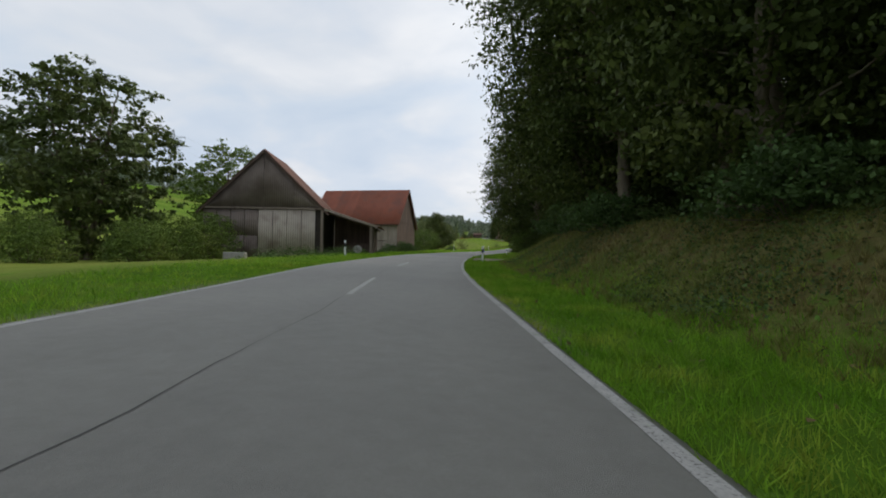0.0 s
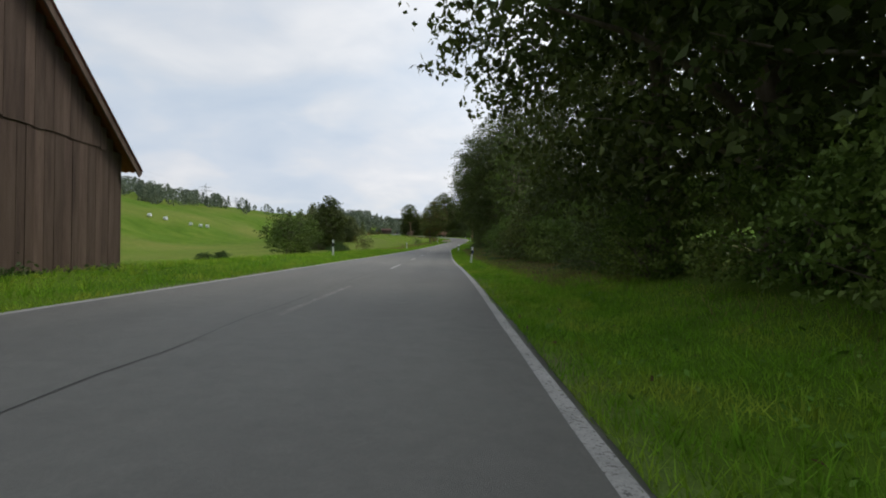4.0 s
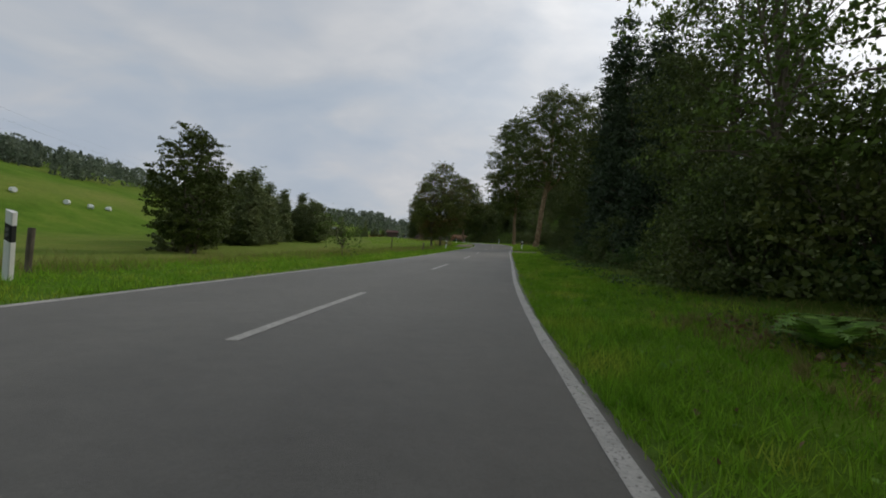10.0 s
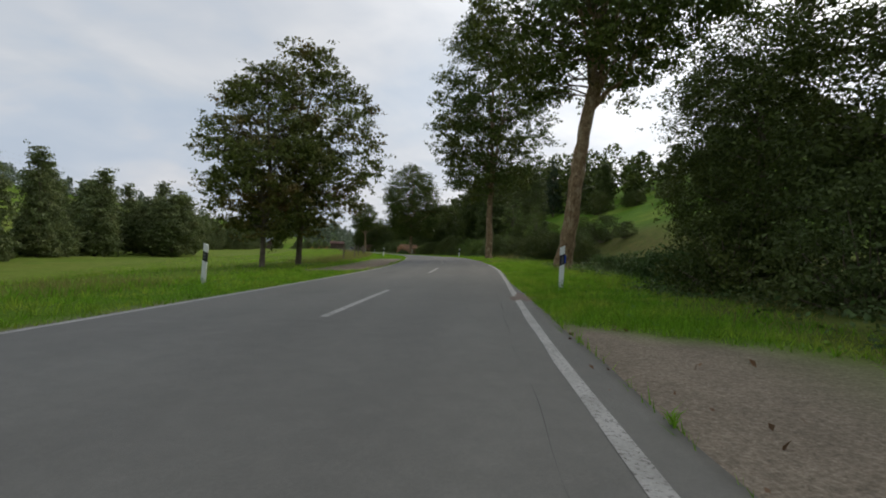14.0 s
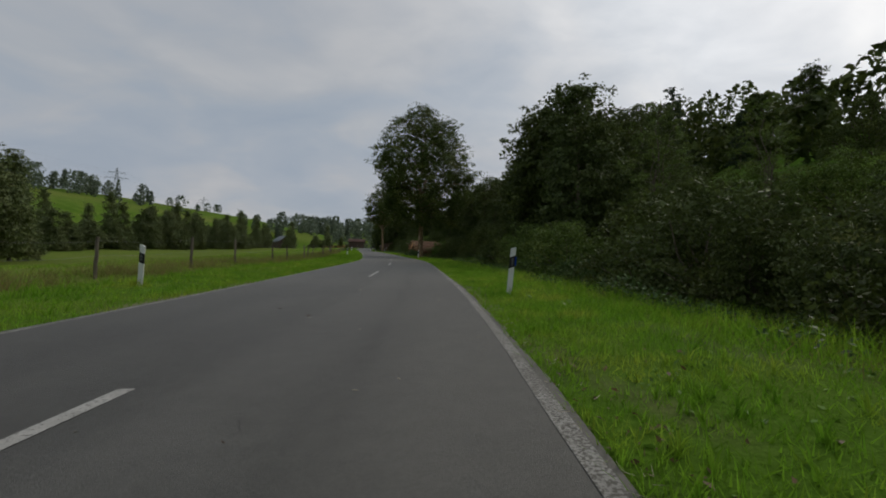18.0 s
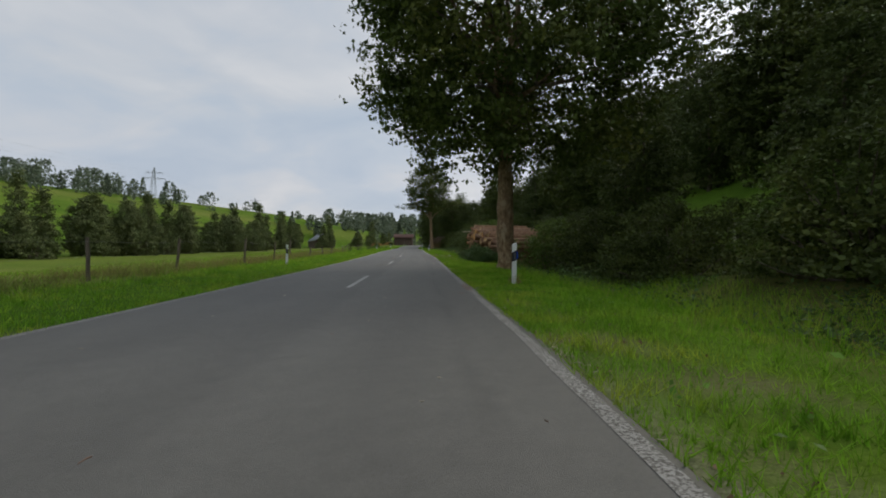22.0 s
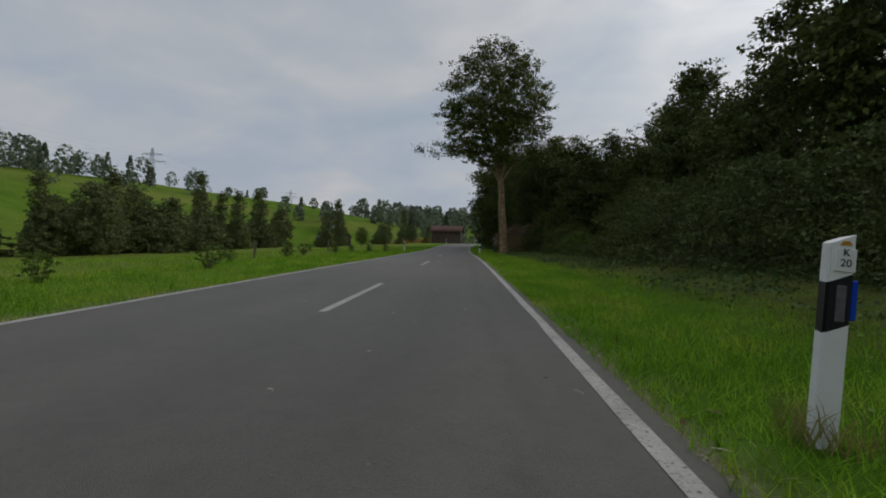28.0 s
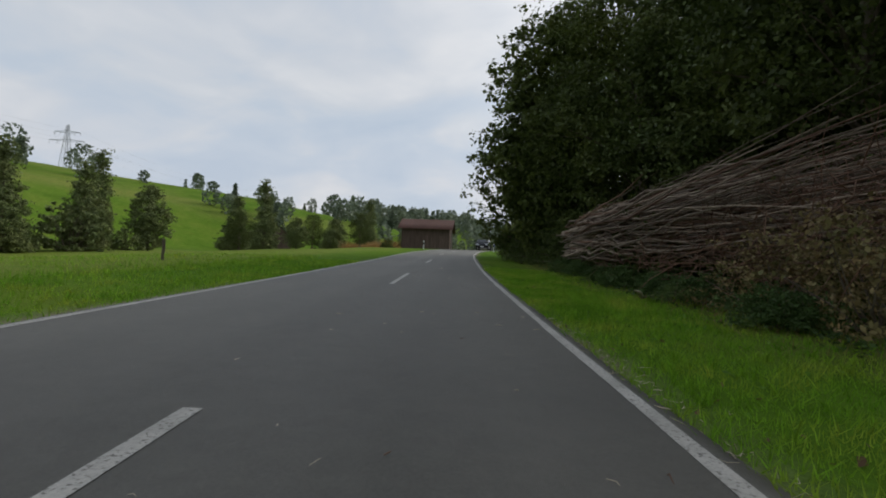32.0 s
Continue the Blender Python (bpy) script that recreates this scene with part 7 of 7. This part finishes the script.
blades("verge_grass", 900000, -4, 402, 2.74, 6.4, 0.05, 0.18, 0.011, M_GRASS, 301, "short fresh green grass on the verge", 1, 1.3, less_litter)
blades("verge_grass", 260000, -4, 402, 2.72, 6.5, 0.05, 0.18, 0.015, M_GRASS, 302, "short green grass along the far verge", -1, 1.5, lambda s, d: off_tracks(s, -d))
blades("meadow_grass", 120000, 60, 405, 5.5, 24, 0.1, 0.26, 0.02, M_GRASS, 303, "meadow grass beyond the verge", -1, 1.7)
blades("tall_grass", 36000, 195, 320, 6.4, 9.4, 0.25, 0.7, 0.012, M_DRYGRASS, 304, "tall yellowing grass along the meadow fence", -1, 1.0, lambda s, d: np.clip(0.55 + wave(s, d, 9, 5), 0.05, 1))
blades("tall_grass", 30000, 120, 180, 5.0, 9.0, 0.15, 0.5, 0.012, M_DRYGRASS, 305, "tall yellowing grass on the meadow edge", -1, 1.0, lambda s, d: np.clip(0.5 + wave(s, d, 9, 5), 0.05, 1))
blades("bank_grass", 70000, -4, 405, 5.0, 9.0, 0.1, 0.35, 0.011, M_DRYGRASS, 306, "dry grass and stalks on the bank", 1, 0.9, lambda s, d: 0.6 * off_tracks(s, d))
blades("ditch_grass", 60000, 180, 300, 5.2, 9.0, 0.15, 0.45, 0.013, M_GRASS, 307, "rank green grass in the ditch", 1, 1.0, lambda s, d: 0.9 * off_tracks(s, d))


def tufts(name, n, s0, s1, dlo, dhi, hlo, hhi, width, per, mat, seed, label, side=1, power=1.3, keep=None):
    """Tussocks: blades that fan out from one foot each."""
    r = np.random.RandomState(seed)
    s = r.uniform(s0, s1, n)
    d = dlo + (dhi - dlo) * r.uniform(0, 1, n) ** power
    if keep is not None:
        ok = r.uniform(0, 1, n) < keep(s, d)
        s, d = s[ok], d[ok]
    big = r.uniform(hlo, hhi, len(s))
    s, d, big = np.repeat(s, per), np.repeat(d, per), np.repeat(big, per)
    m = len(s)
    a, q = r.uniform(0, 6.283, m), r.uniform(0, 1, m) ** 0.5
    s, d = s + np.cos(a) * q * 0.22 * big, (d + np.sin(a) * q * 0.22 * big) * side
    x, y, z = road(s, d)
    z = z + lift(s, d) - 0.01
    h = big * r.uniform(0.55, 1.05, m) * (1.05 - 0.4 * q)
    turn = float(np.mean(np.interp(s, ARC, HEAD)))
    out = a + turn + r.normal(0, 0.5, m)
    reach = h * (0.25 + 0.9 * q) * r.uniform(0.6, 1.2, m)
    b = r.uniform(0, 6.283, m)
    w = width * r.uniform(0.7, 1.4, m)
    c, k = np.cos(b) * w / 2, np.sin(b) * w / 2
    ox, oy = np.cos(out) * reach, np.sin(out) * reach
    v = np.empty((m, 5, 3), np.float32)
    v[:, 0] = np.stack([x - c, y - k, z], 1)
    v[:, 1] = np.stack([x + c, y + k, z], 1)
    v[:, 2] = np.stack([x + ox * 0.45 + c * 0.8, y + oy * 0.45 + k * 0.8, z + h * 0.72], 1)
    v[:, 3] = np.stack([x + ox * 0.45 - c * 0.8, y + oy * 0.45 - k * 0.8, z + h * 0.72], 1)
    v[:, 4] = np.stack([x + ox, y + oy, z + h], 1)
    i = np.arange(m)[:, None] * 5
    f = np.concatenate([i + np.array([[0, 1, 2]]), i + np.array([[0, 2, 3]]), i + np.array([[3, 2, 4]])])
    return tagged(mesh_obj(name, v.reshape(-1, 3), f, mat), label, "grass", kind="stuff")


clumpy = lambda s, d: np.clip(0.45 + 0.9 * wave(s, d, 19, 2.6), 0.06, 1) * less_litter(s, d)
tufts("grass_tussocks", 16000, -2, 400, 2.95, 6.0, 0.08, 0.22, 0.01, 11, M_GRASS, 341, "uneven tussocks of green grass on the verge", 1, 1.35, clumpy)
tufts("grass_tussocks", 5000, -2, 400, 2.95, 6.6, 0.1, 0.26, 0.012, 10, M_GRASS, 342, "tussocks of grass along the meadow verge", -1, 1.2, lambda s, d: clumpy(s, -d) + 0.3 * off_tracks(s, -d))
tufts("dry_tussocks", 6500, 60, 130, 4.4, 8.6, 0.1, 0.3, 0.009, 12, M_DRYGRASS, 343, "yellowed tussocks on the bank under the hedge", 1, 1.0, off_tracks)
tufts("dry_tussocks", 3000, -2, 30, 4.6, 8.6, 0.12, 0.3, 0.009, 12, M_DRYGRASS, 344, "yellowed tussocks on the shaded bank", 1, 1.0, off_tracks)
tufts("dry_tussocks", 420, 205, 216, 5.8, 7.4, 0.3, 0.9, 0.01, 14, M_DRYGRASS, 345, "tall straw-coloured reeds beside the ditch", 1, 1.0, lambda s, d: np.clip(0.35 + wave(s, d, 29, 3), 0.05, 1))
tufts("dry_tussocks", 1500, 205, 300, 6.6, 8.8, 0.2, 0.55, 0.012, 12, M_DRYGRASS, 346, "brown tussocks along the meadow fence", -1, 1.0, lambda s, d: np.clip(0.35 + wave(s, d, 9, 5), 0.03, 1))
# taller stalks left standing round the posts
for k, (ps, pd) in enumerate(((30.7, 3.72), (77.6, 3.57), (120.7, 3.85), (178.6, 3.78), (222.9, 3.6), (270.6, 3.89), (333.4, 3.47), (381.45, 3.55), (178.9, -4.95), (224.6, -5.0), (282.5, -4.8))):
    sg = 1 if pd > 0 else -1
    tufts("post_grass", 14, ps - 0.16, ps + 0.2, abs(pd) - 0.16, abs(pd) + 0.18, 0.16, 0.42, 0.007, 9, M_DRYGRASS if k in (5, 6) else M_GRASS, 350 + k, "longer grass left standing round the post", sg, 1.0)


def ground_leaves(name, n, s0, s1, dlo, dhi, size, mat, seed, label, hi=0.25, side=1, cover=None):
    r = np.random.RandomState(seed)
    s, d = r.uniform(s0, s1, n), r.uniform(dlo, dhi, n)
    if cover is not None:
        ok = r.uniform(0, 1, n) < cover(s, d)
        s, d = s[ok], d[ok]
    d = d * side
    x, y, z = road(s, d)
    z = z + lift(s, d) + r.uniform(0.02, hi, len(s)) * np.clip(0.5 + 0.8 * wave(s, d, seed, 4), 0.08, 1.3)
    v, f = leaves(np.stack([x, y, z], 1), size, r, 1.6)
    return tagged(mesh_obj(name, v, f, mat), label, "weeds", kind="stuff")


herby = lambda s, d: np.clip(-0.1 + 1.2 * wave(s, d, 18, 1.9), 0.02, 1) * off_tracks(s, d)
bushy = lambda s, d: np.clip(0.35 + 1.1 * wave(s, d, 17, 3.5), 0.02, 1) * off_tracks(s, d)
ground_leaves("bank_weeds", 80000, -4, 30, 4.9, 10, 0.05, M_LEAF["nettle"], 311, "low weeds covering the bank", 0.22, 1, bushy)
ground_leaves("leaf_litter", 14000, -4, 30, 4.8, 10, 0.045, M_LEAF["brown"], 312, "brown fallen leaves on the bank", 0.05)
ground_leaves("bank_weeds", 60000, 64, 165, 5.2, 9, 0.075, M_LEAF["nettle"], 313, "low weeds under the hedge", 0.25, 1, bushy)
ground_leaves("leaf_litter", 22000, 64, 130, 4.9, 9, 0.07, M_LEAF["brown"], 314, "brown dead leaves and dock under the hedge", 0.16)
ground_leaves("ditch_weeds", 90000, 165, 306, 5.6, 9.6, 0.08, M_LEAF["nettle"], 315, "rank nettles and weeds along the ditch", 0.5, 1, bushy)
ground_leaves("bank_weeds", 60000, 312, 405, 5.6, 10, 0.08, M_LEAF["nettle"], 316, "weeds at the foot of the bushes", 0.35, 1, bushy)
ground_leaves("barn_weeds", 22000, 24, 60, 4.7, 8.6, 0.09, M_LEAF["nettle"], 317, "nettles along the foot of the barns", 0.55, -1, lambda s, d: np.clip(0.4 + wave(s, d, 5, 3), 0, 1) * (d > 5.2 + 0.6 * np.sin(s)))
ground_leaves("stray_leaves", 1600, -4, 405, 2.8, 4.2, 0.06, M_LEAF["brown"], 318, "single fallen leaves on the verge", 0.06)


ground_leaves("verge_herbs", 60000, -4, 402, 2.95, 5.8, 0.05, M_LEAF["herb"], 326, "broad-leaved herbs among the verge grass", 0.09, 1, herby)


ground_leaves("dock_leaves", 7000, -4, 402, 3.1, 6.4, 0.1, M_LEAF["herb"], 327, "broad dock and dandelion leaves on the verge", 0.12, 1, lambda s, d: np.clip(-0.35 + 1.5 * wave(s, d, 28, 2.4), 0.0, 1) * off_tracks(s, d))


def straw_edge():
    """Hay and straw washed up along the right-hand edge of the asphalt, and pale flakes on it."""
    r = np.random.RandomState(347)
    bits = []
    for k in range(3600):
        s = r.uniform(306, 402) if k % 4 else r.uniform(208, 286)
        d = float(edge_out(np.array([s]))[0]) + abs(r.normal(0, 0.13)) - 0.07
        if r.uniform() > np.clip(0.45 + 0.9 * float(wave(s, 0.0, 64, 4)), 0.05, 1):
            continue
        x, y, z = road(s, d)
        a, ln = r.normal(1.3, 0.9), r.uniform(0.03, 0.12)
        e = np.array([math.cos(a), math.sin(a), r.uniform(-0.03, 0.12)]) * ln
        p = np.array([float(x), float(y), float(z) + 0.012 + r.uniform(0, 0.03)])
        bits.append(tube(np.array([p, p + e / 2 + r.normal(0, 0.01, 3), p + e]), r.uniform(0.0012, 0.003) * np.array([0.8, 1, 0.5]), 3))
    tagged(mesh_obj("edge_straw", *joined(bits), M_STRAW), "straw and hay caught along the edge of the road", "litter", kind="stuff")


straw_edge()


def broken_edges():
    """Places where the asphalt's edge has crumbled and brown soil lies on it."""
    m = material("reddish_soil", [(0.15, 0.115, 0.09), (0.21, 0.16, 0.13), (0.28, 0.22, 0.18)], scale=14, rough=0.95, fine=0.4, bump=0.6, bump_scale=40)
    for k, (s0, d0, ls, ld) in enumerate(((269.5, 2.68, 0.8, 0.13), (268.3, 2.4, 0.1, 0.07), (176.6, 2.74, 0.8, 0.16), (201.6, 2.76, 1.6, 0.14))):
        r = np.random.RandomState(370 + k)
        n = 22
        a = np.linspace(0, 6.283, n, endpoint=False)
        q = 1 + 0.2 * np.sin(3 * a + r.uniform(0, 6)) + r.normal(0, 0.26, n)
        ss = np.concatenate([[s0], s0 + np.cos(a) * ls * q])
        dd = np.concatenate([[d0], d0 + np.sin(a) * ld * q])
        x, y, z = road(ss, dd)
        v = np.stack([x, y, z + np.concatenate([[0.009], np.full(n, 0.0045)])], 1)
        f = np.array([(0, 1 + i, 1 + (i + 1) % n) for i in range(n)])
        tagged(mesh_obj("crumbled_edge", v, f[:, ::-1], m), "patch of brown soil on the crumbled road edge", "road patch", "crumbled edges", "structure")


broken_edges()


def fern(s, d, seed, size):
    """A clump of arching fern fronds with paired leaflets."""
    rg = np.random.RandomState(seed)
    top = new("fern_clump")
    for k in range(13):
        a = k * 2.4 + rg.uniform(-0.3, 0.3)
        u = np.linspace(0, 1, 15)
        reach, rise = size * rg.uniform(0.75, 1.25), size * rg.uniform(0.22, 0.5)
        mid = np.stack([np.cos(a) * reach * u, np.sin(a) * reach * u, rise * np.sin(u * 2.3) * 1.0], 1)
        side = np.array([-math.sin(a), math.cos(a), 0.0])
        v, f = [], []
        for i in range(1, 15):
            w = size * 0.36 * math.sin(0.35 + 2.6 * u[i]) * (1 - 0.5 * u[i])
            t = mid[i] - mid[i - 1]
            for sg in (-1, 1):
                b = len(v)
                tip = mid[i] + side * sg * w + t * 0.6 + np.array([0, 0, -0.12 * w])
                v += [mid[i - 1], mid[i - 1] * 0.4 + tip * 0.6 + t * -0.25, tip, mid[i]]
                f.append((b, b + 1, b + 2, b + 3) if sg > 0 else (b + 3, b + 2, b + 1, b))
        mesh_obj("frond", np.array(v), np.array(f), M_LEAF["herb"], top)
    top.matrix_basis = along(s, d, 0.06)
    tagged(top, "green arching fern clump on the grass bank", "fern", "ferns on the bank")


for k, (s, d, z) in enumerate(((127.6, 5.4, 0.6), (128.5, 5.9, 0.5), (160.5, 6.6, 0.5), (162.2, 7.2, 0.5), (158.8, 7.4, 0.45), (163.4, 6.5, 0.4))):
    fern(s, d, 400 + k, z)
M_CROP = leaf_mat("ripe_crop", (0.3, 0.17, 0.06), (0.36, 0.22, 0.08), (0.28, 0.2, 0.08), 0.3)
blades("ripe_crop", 9000, 452, 470, 15.5, 25, 1.2, 2.0, 0.12, M_CROP, 308, "ripe orange crop on the field by the far bend", -1, 1.0)


ground_leaves("bark_scraps", 4200, 286, 305, 2.9, 5.4, 0.035, M_LEAF["brown"], 319, "brown bark scraps and chips trodden into the verge", 0.03, 1, lambda s, d: np.clip(0.45 + 0.8 * wave(s, d, 24, 1.6), 0.05, 1))
ground_leaves("edge_debris", 5000, 195, 286, 2.6, 3.15, 0.03, M_LEAF["brown"], 320, "brown debris along the worn edge of the road", 0.02, 1, lambda s, d: np.clip(0.3 + wave(s, 0 * d, 25, 3), 0.02, 1))


def splinters():
    """Straw, twigs and wood chips lying on the asphalt and the verge."""
    r = np.random.RandomState(321)
    bits, dark = [], []
    for k in range(1100):
        u = r.uniform()
        if u < 0.45:
            s, d = r.uniform(280, 306), r.uniform(-0.5, 4.6)
        elif u < 0.8:
            s, d = r.uniform(306, 402), r.uniform(-0.6, 3.2)
        else:
            s, d = r.uniform(185, 280), r.uniform(-1.5, 3.0)
        if d > 1.8 and r.uniform() < 0.3 or u < 0.2:
            d = r.uniform(2.2, 3.2) if u > 0.2 else d
        x, y, z = road(s, d)
        z = float(z) + 0.012 + (float(lift(s, d)) + 0.03 if d > 2.75 else 0)
        a, ln = r.uniform(0, 6.28), r.uniform(0.015, 0.09) * (1.5 if u < 0.3 else 1)
        e = np.array([math.cos(a), math.sin(a), r.uniform(-0.05, 0.12)]) * ln
        p = np.array([float(x), float(y), z])
        (bits if k % 4 else dark).append(tube(np.array([p, p + e / 2 + r.normal(0, 0.006, 3), p + e]), r.uniform(0.0015, 0.0045) * np.array([0.7, 1, 0.5]), 4))
    tagged(mesh_obj("wood_splinters", *joined(bits), M_STRAW), "pale splinters and straws scattered on the road", "litter", kind="stuff")
    tagged(mesh_obj("bark_scraps", *joined(dark), M_TWIG), "dark bark scraps scattered by the road edge", "litter", kind="stuff")


splinters()


patchy = lambda s, d: np.clip(0.5 + 1.1 * wave(s, d, 27, 1.1), 0.12, 1) * (1 - 0.6 * (d < 3.2))
blades("trodden_grass", 120000, 285, 308, 2.85, 6.0, 0.04, 0.13, 0.008, M_GRASS, 331, "short trodden grass between the bark scraps", 1, 1.0, patchy)
blades("dry_stalks", 26000, 285, 308, 2.85, 5.6, 0.03, 0.09, 0.007, M_DRYGRASS, 332, "yellowed grass stalks among the bark", 1, 1.0, lambda s, d: 0.8 + 0 * s)
ground_leaves("bark_chips", 24000, 286, 306, 2.8, 5.0, 0.045, M_LEAF["brown"], 333, "reddish brown bark chips beside the logs", 0.025, 1, lambda s, d: np.clip(0.1 - 1.5 * wave(s, d, 27, 1.1), 0.06, 1))


def bark_strips():
    """Torn bark strips and twigs left over from stacking the logs."""
    r = np.random.RandomState(334)
    bits, pale = [], []
    for k in range(5000):
        s = r.uniform(286, 306)
        if k % 16 == 0:
            d = r.uniform(1.7, 2.7)
        else:
            d = (3.0 if k % 3 == 0 else 3.7) + r.normal(0, 0.22)
        d = max(d, 1.3)
        x, y, z = road(s, d)
        z = float(z) + 0.008 + (float(lift(s, d)) + r.uniform(0.0, 0.035) if d > 2.75 else 0)
        a = r.uniform(0, 6.28)
        ln = r.uniform(0.02, 0.085) * (2.2 if r.uniform() < 0.05 and d > 2.8 else 1)
        e = np.array([math.cos(a), math.sin(a), r.uniform(-0.03, 0.1)]) * ln
        p = np.array([float(x), float(y), z])
        (pale if k % 6 == 1 else bits).append(tube(np.array([p, p + e / 2 + r.normal(0, 0.01, 3), p + e]), r.uniform(0.0015, 0.0055) * np.array([0.7, 1, 0.5]), 5))
    tagged(mesh_obj("bark_strips", *joined(bits), M_TWIG), "torn brown bark strips and twigs on the verge", "litter", kind="stuff")
    tagged(mesh_obj("wood_chips", *joined(pale), M_STRAW), "pale wood chips among the bark on the verge", "litter", kind="stuff")
    for k, (s0, d0, s1, d1, w) in enumerate(((299.9, 3.85, 301.3, 3.4, 0.016), (299.6, 3.75, 300.3, 3.5, 0.012), (300.8, 3.3, 301.7, 3.5, 0.014))):
        a, b = spot(s0, d0, 0.05), spot(s1, d1, 0.04)
        m = a.lerp(b, 0.55) + Vector((0.03, -0.02, 0.015))
        st = mesh_obj("branch", *tube(np.array([tuple(a), tuple(m), tuple(b)]), w * np.array([1, 0.8, 0.4]), 6), M_STRAW if k == 1 else M_TWIG)
        tagged(st, "thin broken branch lying on the trodden verge", "branch", "branches on the verge")


bark_strips()


def bark_heaps():
    """Heaps of torn bark plates that fell off the logs."""
    r = np.random.RandomState(335)
    m = material("torn_bark", [(0.10, 0.05, 0.035), (0.19, 0.105, 0.07), (0.30, 0.2, 0.13)], scale=22, rough=0.95, fine=0.3)
    for s0, d0, ls, ld, n in ((301.0, 3.2, 0.5, 0.2, 110), (300.3, 3.6, 0.4, 0.18, 80), (301.9, 3.05, 0.6, 0.14, 50), (299.4, 3.8, 0.4, 0.2, 36), (303.6, 3.1, 0.7, 0.1, 30), (295.2, 3.2, 0.8, 0.12, 24)):
        v, f = [], []
        for k in range(n):
            u, w = r.normal(0, 1, 2)
            x, y, z = road(s0 + u * ls, max(d0 + w * ld, 2.72))
            rise = 0.05 * math.exp(-(u * u + w * w)) * r.uniform(0, 1)
            c = np.array([float(x), float(y), float(z) + float(lift(s0 + u * ls, max(d0 + w * ld, 2.72))) + 0.03 + rise])
            a, tilt = r.uniform(0, 6.28), r.normal(0, 0.3)
            e = np.array([math.cos(a), math.sin(a), tilt]) * r.uniform(0.012, 0.05)
            q = np.array([-math.sin(a), math.cos(a), r.normal(0, 0.25)]) * r.uniform(0.006, 0.02)
            up, b = np.array([0, 0, 0.007]), len(v)
            ring = [c - e - q * 0.7, c - e * 0.2 - q * 1.2, c + e - q * 0.4, c + e * 0.8 + q * 0.8, c - e * 0.1 + q, c - e * 0.9 + q * 0.5]
            mid = c + np.array([0, 0, 0.012])
            v += [mid + up] + ring
            f += [(b, b + 1 + i, b + 1 + (i + 1) % 6) for i in range(6)]
        tagged(mesh_obj("bark_heap", np.array(v), np.array(f), m), "loose heap of torn reddish bark on the verge", "bark", "bark heaps", "stuff")
    for s0, d0, s1, d1, w in ((301.6, 3.0, 302.0, 3.4, 0.012), (300.2, 3.3, 300.05, 3.75, 0.013), (300.1, 4.2, 300.9, 4.05, 0.03), (302.8, 3.9, 303.1, 3.5, 0.01)):
        a, b = spot(s0, d0, 0.06), spot(s1, d1, 0.05)
        st = mesh_obj("splinter", *tube(np.array([tuple(a), tuple(a.lerp(b, 0.5) + Vector((0.0, 0.01, 0.01))), tuple(b)]), w * np.array([1, 0.85, 0.3]), 5), M_STRAW)
        tagged(st, "pale wood splinter lying on the trodden verge", "splinter", "splinters on the verge")


bark_heaps()
